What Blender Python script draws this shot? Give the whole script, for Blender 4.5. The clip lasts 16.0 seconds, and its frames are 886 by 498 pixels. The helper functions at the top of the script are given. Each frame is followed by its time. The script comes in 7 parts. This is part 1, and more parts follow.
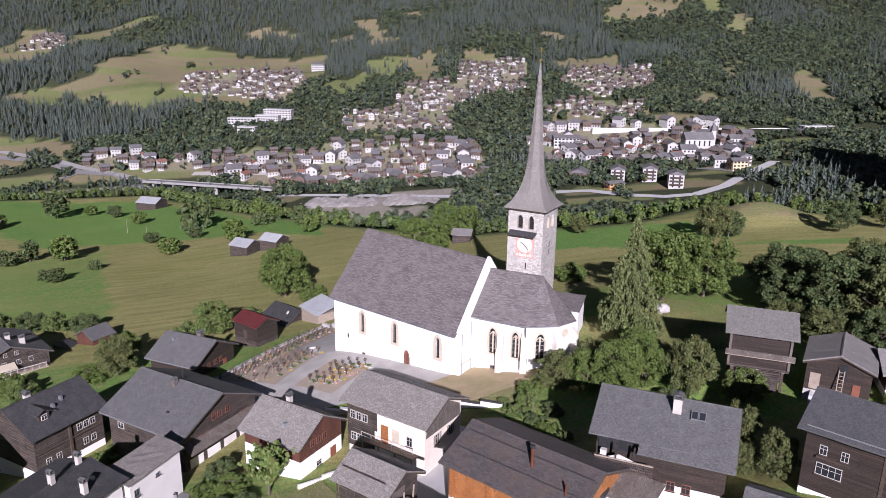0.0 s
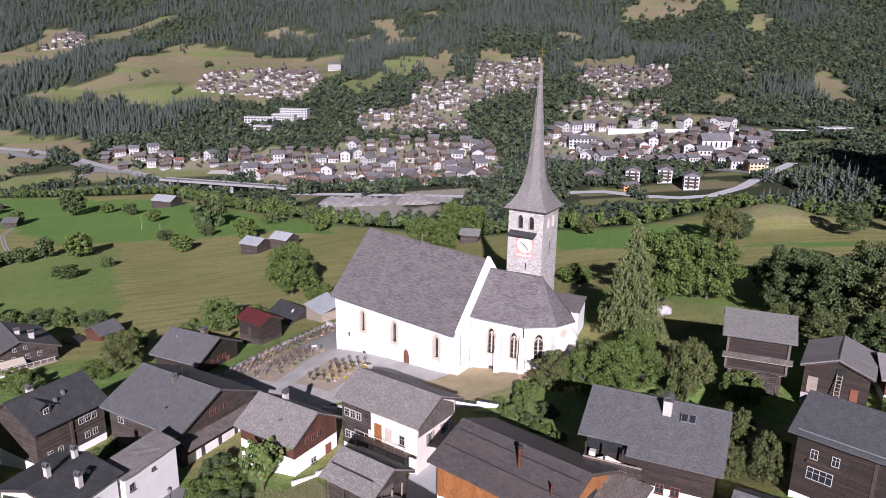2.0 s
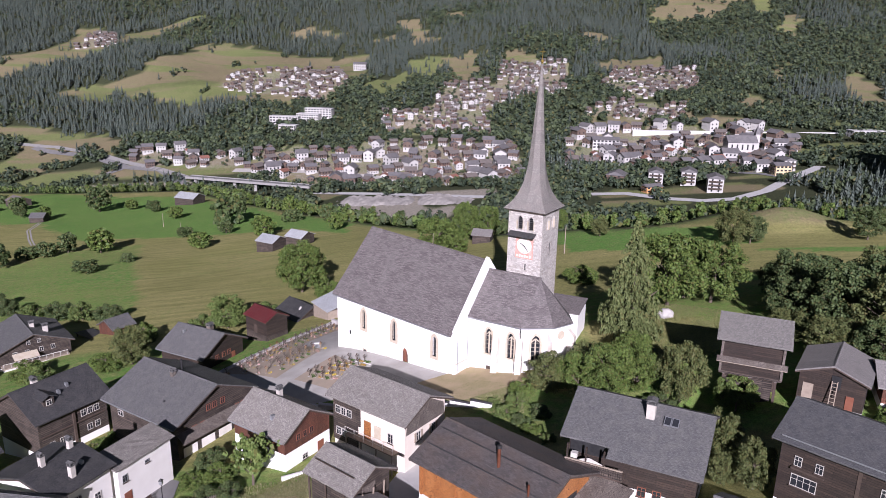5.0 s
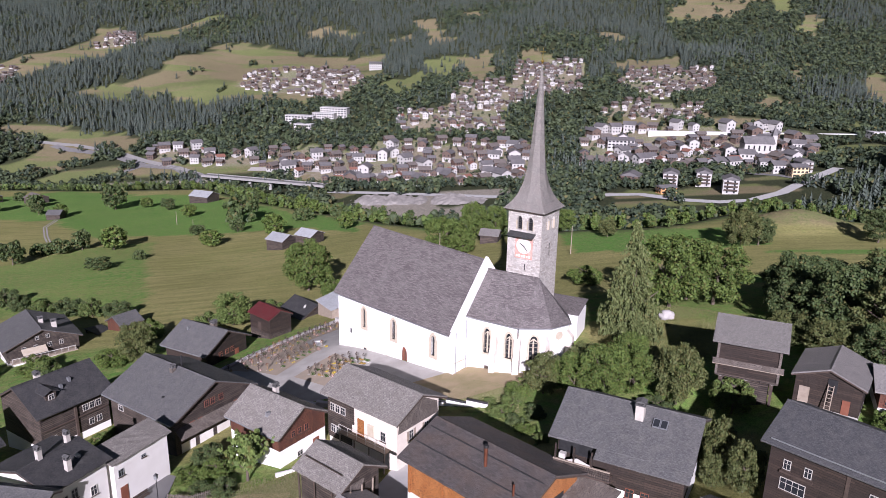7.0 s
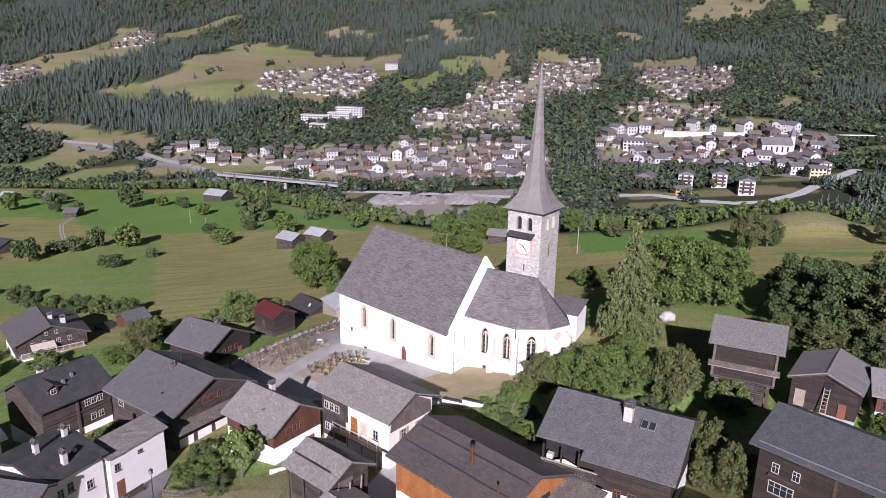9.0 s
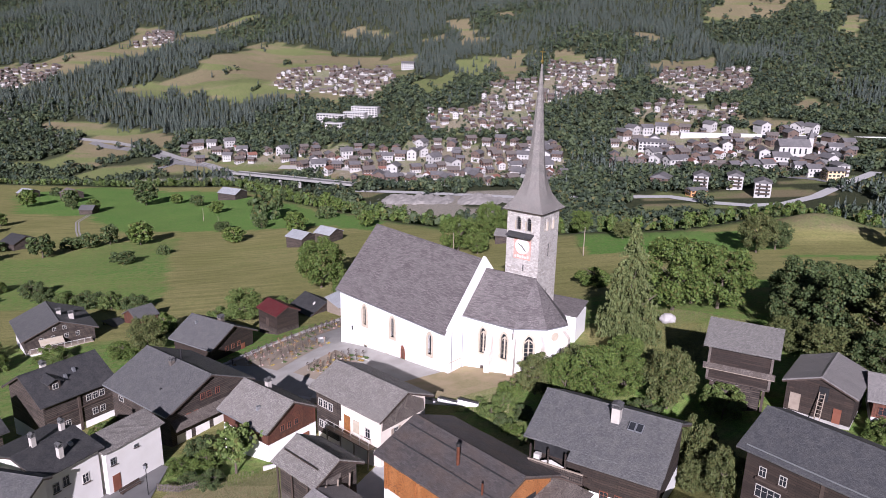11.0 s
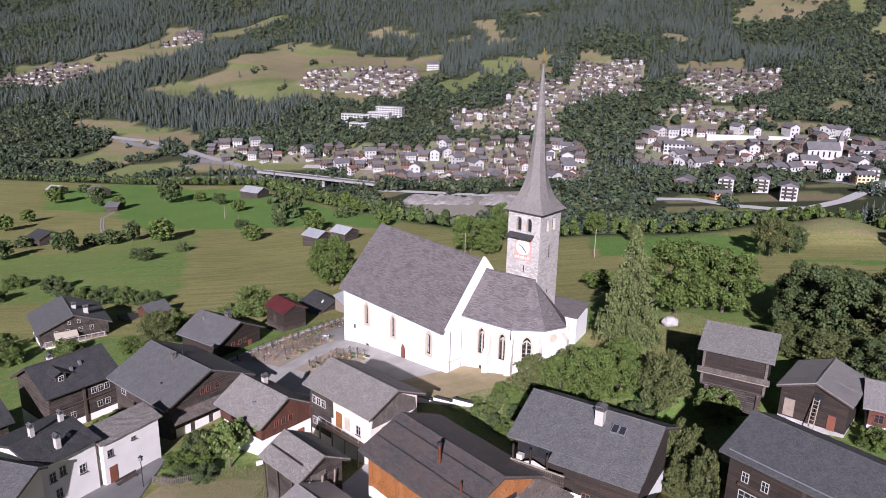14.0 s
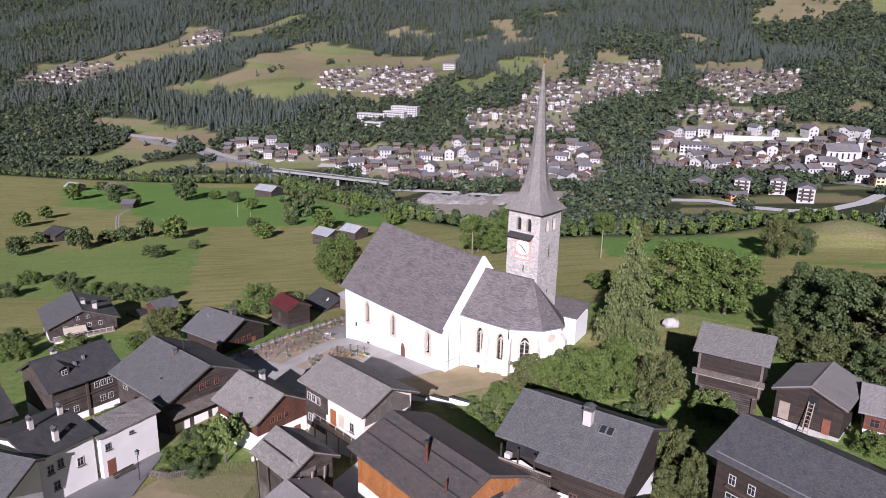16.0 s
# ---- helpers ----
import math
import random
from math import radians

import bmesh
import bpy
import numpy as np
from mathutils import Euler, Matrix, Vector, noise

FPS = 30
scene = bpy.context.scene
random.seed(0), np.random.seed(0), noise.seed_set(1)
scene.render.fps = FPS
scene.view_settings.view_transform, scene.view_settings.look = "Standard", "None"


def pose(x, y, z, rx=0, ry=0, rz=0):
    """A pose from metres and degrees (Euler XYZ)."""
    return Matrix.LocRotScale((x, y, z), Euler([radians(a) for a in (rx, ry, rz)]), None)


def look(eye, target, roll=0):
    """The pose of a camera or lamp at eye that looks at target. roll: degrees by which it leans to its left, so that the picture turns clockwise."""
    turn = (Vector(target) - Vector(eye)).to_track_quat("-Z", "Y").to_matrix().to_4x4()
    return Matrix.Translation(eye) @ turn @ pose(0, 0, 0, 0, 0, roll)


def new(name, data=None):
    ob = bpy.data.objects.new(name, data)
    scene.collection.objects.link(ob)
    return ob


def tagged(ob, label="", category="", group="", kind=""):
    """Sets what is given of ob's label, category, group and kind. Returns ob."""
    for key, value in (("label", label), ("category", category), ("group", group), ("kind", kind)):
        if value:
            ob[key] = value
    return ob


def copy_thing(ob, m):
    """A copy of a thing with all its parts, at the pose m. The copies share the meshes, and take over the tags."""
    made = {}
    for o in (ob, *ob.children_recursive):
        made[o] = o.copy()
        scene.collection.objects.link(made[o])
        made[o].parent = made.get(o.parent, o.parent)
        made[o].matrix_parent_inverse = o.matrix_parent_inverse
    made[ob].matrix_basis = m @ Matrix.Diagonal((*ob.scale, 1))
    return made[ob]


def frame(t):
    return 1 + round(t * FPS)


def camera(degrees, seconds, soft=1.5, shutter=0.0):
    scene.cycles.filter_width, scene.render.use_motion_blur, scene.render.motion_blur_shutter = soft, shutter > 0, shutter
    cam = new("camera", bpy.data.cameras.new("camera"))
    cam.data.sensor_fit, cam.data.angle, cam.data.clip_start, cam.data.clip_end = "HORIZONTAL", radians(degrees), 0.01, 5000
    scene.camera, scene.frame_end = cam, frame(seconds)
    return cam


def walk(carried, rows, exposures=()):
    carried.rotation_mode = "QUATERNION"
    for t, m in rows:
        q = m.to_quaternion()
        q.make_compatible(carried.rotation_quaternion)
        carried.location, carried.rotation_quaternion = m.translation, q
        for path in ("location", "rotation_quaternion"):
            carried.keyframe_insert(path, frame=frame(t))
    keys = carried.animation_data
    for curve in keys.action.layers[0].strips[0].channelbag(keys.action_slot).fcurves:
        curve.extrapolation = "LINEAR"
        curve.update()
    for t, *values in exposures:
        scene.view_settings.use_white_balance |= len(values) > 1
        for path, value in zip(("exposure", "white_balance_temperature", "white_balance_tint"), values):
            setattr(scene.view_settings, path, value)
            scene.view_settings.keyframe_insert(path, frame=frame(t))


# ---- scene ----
cam = camera(62.6, 16.0, soft=0.9)
EXPO, KELVIN, TINT = 0.64, 5700, 30
PATH = [
    (0, (1.287, 1.058, 46.871), (1.27, 2.976, 46.307), 0.8),
    (0.5, (1.898, 0.996, 46.891), (1.87, 2.914, 46.326), 0.9),
    (1, (2.527, 1.004, 46.88), (2.487, 2.922, 46.316), 0.9),
    (1.5, (3.159, 0.959, 46.899), (3.108, 2.877, 46.334), 0.9),
    (2, (3.784, 0.945, 46.9), (3.722, 2.863, 46.335), 0.9),
    (2.5, (4.424, 0.936, 46.924), (4.351, 2.853, 46.358), 0.9),
    (3, (5.091, 0.893, 46.957), (5.006, 2.81, 46.391), 1.0),
    (3.5, (5.709, 0.865, 46.96), (5.613, 2.781, 46.394), 1.0),
    (4, (6.393, 0.876, 46.957), (6.285, 2.791, 46.392), 1.0),
    (6.5, (9.576, 0.866, 47.045), (9.412, 2.777, 46.478), 1.1),
    (7, (10.219, 0.879, 47.051), (10.044, 2.789, 46.484), 1.1),
    (7.5, (10.846, 0.887, 47.06), (10.66, 2.796, 46.493), 1.1),
    (8, (11.497, 0.909, 47.074), (11.299, 2.817, 46.507), 1.1),
    (8.5, (12.189, 0.972, 47.072), (11.979, 2.878, 46.504), 1.1),
    (9, (12.825, 0.994, 47.081), (12.605, 2.899, 46.513), 1.1),
    (11.5, (16.068, 1.216, 47.149), (15.792, 3.113, 46.58), 1.2),
    (12, (16.702, 1.266, 47.164), (16.414, 3.161, 46.595), 1.2),
    (12.5, (17.358, 1.312, 47.18), (17.058, 3.205, 46.611), 1.3),
    (13, (17.996, 1.363, 47.179), (17.685, 3.255, 46.61), 1.3),
    (13.5, (18.61, 1.439, 47.195), (18.288, 3.329, 46.625), 1.3),
    (14, (19.252, 1.514, 47.181), (18.918, 3.402, 46.612), 1.3),
    (14.5, (19.894, 1.59, 47.194), (19.549, 3.476, 46.624), 1.3),
    (15, (20.518, 1.657, 47.208), (20.163, 3.541, 46.637), 1.3),
    (15.5, (21.134, 1.697, 47.218), (20.768, 3.578, 46.648), 1.3),
    (16, (21.764, 1.787, 47.222), (21.386, 3.666, 46.651), 1.4),
]
walk(cam, [(t, look(eye, target, roll)) for t, eye, target, roll in PATH], exposures=[(0, EXPO, KELVIN, TINT), (16, EXPO, KELVIN, TINT)])

# ---- light ----
SUN_ELEV, SUN_BEARING = 25.2, 177.0      # the sun stands behind the village, low in the morning
world = bpy.data.worlds.new("sky")
scene.world = world
world.use_nodes = True
wn = world.node_tree.nodes
sky = wn.new("ShaderNodeTexSky")
sky.sky_type = "NISHITA"
sky.sun_disc = False
sky.sun_elevation = radians(SUN_ELEV)
sky.sun_rotation = radians(SUN_BEARING)
sky.air_density, sky.dust_density, sky.altitude = 1.0, 1.0, 1200
wn["Background"].inputs[1].default_value = 0.019
world.node_tree.links.new(sky.outputs[0], wn["Background"].inputs[0])
sun = new("sun", bpy.data.lights.new("sun", "SUN"))
sun.data.energy, sun.data.angle, sun.data.color = 5.2, radians(0.55), (1.0, 0.955, 0.89)
sb = radians(SUN_BEARING)
to_sun = Vector((math.sin(sb) * math.cos(radians(SUN_ELEV)), math.cos(sb) * math.cos(radians(SUN_ELEV)), math.sin(radians(SUN_ELEV))))
sun.matrix_world = look(to_sun * 100, (0, 0, 0))



# ---- materials ----
def nodes_of(name):
    m = bpy.data.materials.new(name)
    m.use_nodes = True
    nt = m.node_tree
    return m, nt, nt.nodes["Principled BSDF"]


def node(nt, kind, **values):
    n = nt.nodes.new(kind)
    for k, v in values.items():
        n.inputs[k.replace("_", " ")].default_value = v
    return n


def mix(nt, fac, a, b, how="MIX"):
    n = nt.nodes.new("ShaderNodeMix")
    n.data_type, n.blend_type = "RGBA", how
    for socket, v in ((n.inputs[0], fac), (n.inputs[6], a), (n.inputs[7], b)):
        if isinstance(v, bpy.types.NodeSocket):
            nt.links.new(v, socket)
        else:
            socket.default_value = v if isinstance(v, float) else (*v, 1)
    return n.outputs[2]


def ramp(nt, fac, lo, hi):
    n = nt.nodes.new("ShaderNodeMapRange")
    n.inputs[1].default_value, n.inputs[2].default_value = lo, hi
    nt.links.new(fac, n.inputs[0])
    return n.outputs[0]


def noise_of(nt, scale, detail=4.0, vec=None, stretch=None):
    n = node(nt, "ShaderNodeTexNoise", Scale=scale, Detail=detail)
    if vec is None:
        vec = nt.nodes.new("ShaderNodeTexCoord").outputs["Object"]
    if stretch:
        mp = nt.nodes.new("ShaderNodeMapping")
        mp.inputs["Scale"].default_value = stretch
        nt.links.new(vec, mp.inputs[0])
        vec = mp.outputs[0]
    nt.links.new(vec, n.inputs["Vector"])
    return n.outputs["Fac"]


def relief(nt, bsdf, height, strength, dist=0.03):
    b = node(nt, "ShaderNodeBump", Strength=strength, Distance=dist)
    nt.links.new(height, b.inputs["Height"])
    nt.links.new(b.outputs[0], bsdf.inputs["Normal"])


def plain(name, c1, c2, scale=3.0, rough=0.8, bump=0.3, metal=0.0, stretch=None, fine=25.0):
    """A surface mottled between two colours at two scales."""
    m, nt, b = nodes_of(name)
    big = ramp(nt, noise_of(nt, scale, 5.0, stretch=stretch), 0.3, 0.7)
    small = noise_of(nt, fine, 3.0)
    col = mix(nt, big, c1, c2)
    col = mix(nt, ramp(nt, small, 0.35, 0.75), col, mix(nt, 0.5, col, c1))
    nt.links.new(col, b.inputs["Base Color"])
    b.inputs["Roughness"].default_value, b.inputs["Metallic"].default_value = rough, metal
    relief(nt, b, small, bump)
    return m


def coursed(name, c1, c2, joint, row, width, gap=0.012, rough=0.75, bump=0.6, stain=(0.5, 0.5, 0.5), stain_scale=0.5, stain_amount=0.6, offset=0.5, per=True):
    """Slates, boards, logs or stones in courses, by the mesh's own UV in metres."""
    m, nt, b = nodes_of(name)
    uv = nt.nodes.new("ShaderNodeUVMap").outputs[0]
    wob = nt.nodes.new("ShaderNodeVectorMath")
    wob.operation = "ADD"
    wn2 = node(nt, "ShaderNodeTexNoise", Scale=1.3, Detail=2.0)
    nt.links.new(uv, wn2.inputs["Vector"])
    sc = nt.nodes.new("ShaderNodeVectorMath")
    sc.operation = "SCALE"
    sc.inputs[3].default_value = row * 0.5
    nt.links.new(wn2.outputs["Color"], sc.inputs[0])
    nt.links.new(uv, wob.inputs[0])
    nt.links.new(sc.outputs[0], wob.inputs[1])
    br = nt.nodes.new("ShaderNodeTexBrick")
    br.offset = offset
    br.inputs["Scale"].default_value = 1.0
    br.inputs["Mortar Size"].default_value = gap
    br.inputs["Mortar Smooth"].default_value = 0.4
    br.inputs["Bias"].default_value = 0.0
    br.inputs["Brick Width"].default_value = width
    br.inputs["Row Height"].default_value = row
    br.inputs["Color1"].default_value, br.inputs["Color2"].default_value, br.inputs["Mortar"].default_value = (*c1, 1), (*c2, 1), (*joint, 1)
    nt.links.new(wob.outputs[0], br.inputs["Vector"])
    st = ramp(nt, noise_of(nt, stain_scale, 6.0, uv), 0.42, 0.68)
    mul = node(nt, "ShaderNodeMath")
    mul.operation = "MULTIPLY"
    nt.links.new(st, mul.inputs[0])
    mul.inputs[1].default_value = stain_amount
    col = mix(nt, mul.outputs[0], br.outputs["Color"], stain, "MIX")
    fine = noise_of(nt, 8.0, 6.0, uv, (0.45, 2.0, 1.0))
    col = mix(nt, ramp(nt, fine, 0.3, 0.8), mix(nt, 1.0, col, (0.58, 0.58, 0.58), "MULTIPLY"), mix(nt, 1.0, col, (1.38, 1.36, 1.34), "MULTIPLY"))
    if per:
        info = nt.nodes.new("ShaderNodeObjectInfo").outputs["Random"]
        hs = node(nt, "ShaderNodeHueSaturation")
        nt.links.new(ramp(nt, info, -4.0, 1.6), hs.inputs["Value"])
        nt.links.new(col, hs.inputs["Color"])
        col = hs.outputs[0]
    nt.links.new(col, b.inputs["Base Color"])
    b.inputs["Roughness"].default_value = rough
    add = node(nt, "ShaderNodeMath")
    nt.links.new(br.outputs["Fac"], add.inputs[0])
    add.operation = "MULTIPLY_ADD"
    add.inputs[1].default_value = -1.0
    nt.links.new(fine, add.inputs[2])
    relief(nt, b, add.outputs[0], bump, 0.04)
    return m


def leafy(name, dark, light, dry=(0.12, 0.10, 0.03), rough=0.65, dry_amount=0.12):
    """Leaves, each island with its own tone."""
    m, nt, b = nodes_of(name)
    g = nt.nodes.new("ShaderNodeNewGeometry").outputs["Random Per Island"]
    col = mix(nt, g, dark, light)
    big = ramp(nt, noise_of(nt, 0.25, 3.0), 0.35, 0.65)
    col = mix(nt, big, col, mix(nt, 0.45, col, dark))
    pick = node(nt, "ShaderNodeMath")
    pick.operation = "LESS_THAN"
    pick.inputs[1].default_value = dry_amount
    nt.links.new(g, pick.inputs[0])
    col = mix(nt, pick.outputs[0], col, mix(nt, 0.6, col, dry))
    nt.links.new(col, b.inputs["Base Color"])
    b.inputs["Roughness"].default_value = rough
    b.inputs["Specular IOR Level"].default_value = 0.25
    return m


SLATE = coursed("grey_slate", (0.118, 0.118, 0.117), (0.182, 0.181, 0.178), (0.085, 0.085, 0.084), 0.15, 0.19, 0.010, 0.66, 0.8, (0.205, 0.198, 0.182), 0.9, 0.5)
SLATE_BLUE = coursed("blue_grey_slate", (0.082, 0.084, 0.087), (0.132, 0.133, 0.135), (0.055, 0.056, 0.058), 0.15, 0.2, 0.010, 0.6, 0.8, (0.15, 0.146, 0.138), 0.9, 0.45)
SLATE_PALE = coursed("pale_slate", (0.265, 0.244, 0.218), (0.42, 0.392, 0.352), (0.17, 0.158, 0.142), 0.19, 0.26, 0.014, 0.72, 0.9, (0.255, 0.23, 0.20), 0.6, 0.5)
SLATE_DARK = coursed("dark_slate", (0.044, 0.044, 0.046), (0.082, 0.081, 0.082), (0.026, 0.026, 0.026), 0.16, 0.2, 0.011, 0.6, 0.9, (0.115, 0.110, 0.102), 0.8, 0.5)
SLATE_BROWN = coursed("brown_slate", (0.088, 0.078, 0.074), (0.150, 0.133, 0.125), (0.05, 0.044, 0.04), 0.18, 0.42, 0.013, 0.68, 0.9, (0.165, 0.118, 0.088), 0.4, 0.5)
SLATE_CHURCH = coursed("violet_grey_stone_slate", (0.130, 0.112, 0.108), (0.275, 0.245, 0.234), (0.085, 0.075, 0.071), 0.13, 0.62, 0.013, 0.76, 1.0, (0.245, 0.225, 0.212), 0.5, 0.45)
SHINGLE = coursed("weathered_larch_shingle", (0.26, 0.242, 0.218), (0.41, 0.385, 0.348), (0.12, 0.11, 0.10), 0.16, 0.14, 0.012, 0.8, 0.8, (0.33, 0.29, 0.26), 0.6, 0.5)
SHINGLE_GREY = coursed("silver_grey_shingle", (0.185, 0.176, 0.160), (0.300, 0.286, 0.262), (0.10, 0.094, 0.085), 0.17, 0.16, 0.013, 0.8, 0.9, (0.24, 0.225, 0.20), 0.8, 0.5)
LOG = coursed("sun_darkened_larch_log", (0.050, 0.036, 0.028), (0.135, 0.102, 0.079), (0.010, 0.007, 0.006), 0.26, 3.2, 0.045, 0.8, 1.0, (0.125, 0.100, 0.082), 0.7, 0.5)
LOG_DARK = coursed("dark_brown_larch_log", (0.030, 0.019, 0.013), (0.066, 0.042, 0.029), (0.010, 0.007, 0.005), 0.24, 5.0, 0.02, 0.8, 1.0, (0.05, 0.036, 0.028), 0.7, 0.5)
LOG_RED = coursed("reddish_larch_board", (0.12, 0.040, 0.022), (0.20, 0.075, 0.042), (0.03, 0.012, 0.008), 4.0, 0.20, 0.012, 0.75, 0.8, (0.10, 0.05, 0.03), 0.7, 0.5, 0.0)
LOG_ORANGE = coursed("fresh_larch_board", (0.40, 0.150, 0.040), (0.52, 0.215, 0.065), (0.10, 0.035, 0.012), 4.0, 0.22, 0.012, 0.65, 0.8, (0.33, 0.13, 0.04), 0.7, 0.4, 0.0)
BOARD_GREY = coursed("silvered_board", (0.15, 0.125, 0.105), (0.24, 0.205, 0.175), (0.04, 0.032, 0.026), 4.0, 0.18, 0.012, 0.85, 0.8, (0.11, 0.085, 0.065), 0.8, 0.5, 0.0)
PLASTER = plain("white_lime_plaster", (0.80, 0.79, 0.76), (0.74, 0.72, 0.68), 0.35, 0.9, 0.15, fine=18.0)
CHIMNEY = plain("sooty_beige_render", (0.50, 0.465, 0.41), (0.36, 0.33, 0.29), 1.4, 0.9, 0.4)
PLASTER_OLD = plain("patchy_white_plaster", (0.76, 0.74, 0.70), (0.56, 0.52, 0.47), 0.5, 0.9, 0.3)
STONE = coursed("pale_rubble_stone", (0.47, 0.43, 0.38), (0.80, 0.755, 0.685), (0.58, 0.54, 0.48), 0.27, 0.50, 0.03, 0.9, 1.0, (0.66, 0.63, 0.59), 0.35, 0.5)
TUFF = plain("tan_tuff_stone", (0.42, 0.355, 0.26), (0.52, 0.455, 0.36), 1.5, 0.9, 0.4)
ROCK = plain("grey_rock", (0.30, 0.28, 0.26), (0.46, 0.44, 0.41), 0.8, 0.9, 0.8, fine=6.0)
CONCRETE = plain("pale_concrete", (0.42, 0.41, 0.39), (0.52, 0.51, 0.49), 0.4, 0.85, 0.2)
ASPHALT = plain("worn_asphalt", (0.15, 0.145, 0.14), (0.21, 0.205, 0.195), 0.3, 0.9, 0.3)
GRAVEL = plain("grey_gravel", (0.32, 0.302, 0.27), (0.42, 0.398, 0.36), 0.45, 0.95, 0.6, fine=30.0)
EARTH = plain("dry_earth_and_grass", (0.36, 0.275, 0.165), (0.24, 0.205, 0.095), 0.5, 0.95, 0.7, fine=9.0)
GLASS = plain("dark_window_glass", (0.02, 0.022, 0.025), (0.035, 0.037, 0.04), 0.8, 0.12, 0.02)
WHITE_PAINT = plain("white_window_paint", (0.52, 0.495, 0.45), (0.42, 0.40, 0.36), 2.0, 0.5, 0.1)
BROWN_PAINT = plain("red_brown_paint", (0.17, 0.055, 0.03), (0.22, 0.085, 0.05), 1.2, 0.6, 0.2)
DARK_WOOD = plain("dark_wood", (0.045, 0.03, 0.022), (0.085, 0.06, 0.045), 2.5, 0.8, 0.5)
PALE_WOOD = plain("weathered_pale_wood", (0.25, 0.20, 0.15), (0.34, 0.28, 0.22), 2.0, 0.85, 0.5)
METAL = plain("galvanised_metal", (0.36, 0.37, 0.38), (0.44, 0.45, 0.46), 1.0, 0.45, 0.1, 0.7)
ROOF_METAL = coursed("grey_ribbed_metal", (0.27, 0.255, 0.24), (0.33, 0.31, 0.29), (0.15, 0.14, 0.13), 9.0, 0.24, 0.018, 0.55, 0.5, (0.30, 0.28, 0.26), 0.6, 0.5, 0.0)
ROOF_LIGHT = coursed("pale_sheet_metal", (0.44, 0.46, 0.47), (0.52, 0.54, 0.55), (0.25, 0.26, 0.26), 9.0, 0.6, 0.02, 0.5, 0.4, (0.36, 0.36, 0.35), 0.6, 0.5, 0.0)
ROOF_RED = coursed("dull_red_sheet_metal", (0.115, 0.020, 0.022), (0.15, 0.030, 0.030), (0.05, 0.012, 0.012), 9.0, 0.3, 0.02, 0.5, 0.4, (0.13, 0.045, 0.04), 0.7, 0.5, 0.0)
COPPER = plain("brown_copper", (0.16, 0.055, 0.03), (0.24, 0.095, 0.055), 2.0, 0.5, 0.1, 0.6)
GOLD = plain("gilded_metal", (0.65, 0.42, 0.10), (0.72, 0.50, 0.16), 3.0, 0.35, 0.05, 1.0)
RED_PAINT = plain("faded_red_fresco", (0.50, 0.24, 0.18), (0.60, 0.42, 0.36), 1.6, 0.85, 0.1)
DIAL = plain("pale_dial_plaster", (0.66, 0.62, 0.57), (0.58, 0.53, 0.48), 1.6, 0.85, 0.1)
BLACK = plain("black_iron_and_shade", (0.015, 0.015, 0.016), (0.03, 0.03, 0.03), 3.0, 0.5, 0.1)
BARK = plain("bark", (0.09, 0.07, 0.05), (0.15, 0.12, 0.09), 2.0, 0.95, 0.8)
LEAF = leafy("walnut_leaf", (0.034, 0.066, 0.014), (0.130, 0.175, 0.036))
LEAF_DARK = leafy("bush_leaf", (0.029, 0.052, 0.018), (0.092, 0.122, 0.040))
LEAF_BRIGHT = leafy("young_leaf", (0.055, 0.092, 0.021), (0.145, 0.188, 0.050))
LEAF_YELLOW = leafy("ash_leaf", (0.045, 0.082, 0.020), (0.125, 0.165, 0.045), dry_amount=0.15)
NEEDLE = leafy("spruce_needle", (0.012, 0.030, 0.013), (0.032, 0.060, 0.024), dry_amount=0.05)
NEEDLE_PALE = leafy("larch_needle", (0.030, 0.060, 0.018), (0.070, 0.110, 0.032), dry_amount=0.08)


# ---- mesh helpers ----
def lay_uv(bm):
    """UV in metres: u along the level of each face, v up its slope."""
    layer = bm.loops.layers.uv.verify()
    for f in bm.faces:
        n = f.normal
        if abs(n.z) > 0.97:
            tu, tv = Vector((1, 0, 0)), Vector((0, 1, 0))
        else:
            tu = Vector((-n.y, n.x, 0)).normalized()
            tv = n.cross(tu)
        for lo in f.loops:
            lo[layer].uv = (lo.vert.co.dot(tu), lo.vert.co.dot(tv))


def part(name, bm, material, parent=None, label=""):
    bm.normal_update()
    lay_uv(bm)
    me = bpy.data.meshes.new(name)
    bm.to_mesh(me)
    bm.free()
    me.materials.append(material)
    ob = new(name, me)
    if parent is not None:
        ob.parent = parent
    return tagged(ob, label=label)


def holder(name, m, label, category, group="", kind=""):
    ob = new(name)
    ob.matrix_world = m
    return tagged(ob, label, category, group, kind)


def prism(bm, pts, vec):
    """A closed solid: the polygon pts pushed along vec."""
    vec = Vector(vec)
    a = [bm.verts.new(p) for p in pts]
    b = [bm.verts.new(Vector(p) + vec) for p in pts]
    faces = [bm.faces.new(a), bm.faces.new(b[::-1])]
    k = len(pts)
    for i in range(k):
        faces.append(bm.faces.new((a[i], b[i], b[(i + 1) % k], a[(i + 1) % k])))
    bmesh.ops.recalc_face_normals(bm, faces=faces)
    return bm


def block(bm, x0, y0, z0, x1, y1, z1):
    return prism(bm, [(x0, y0, z0), (x1, y0, z0), (x1, y1, z0), (x0, y1, z0)], (0, 0, z1 - z0))


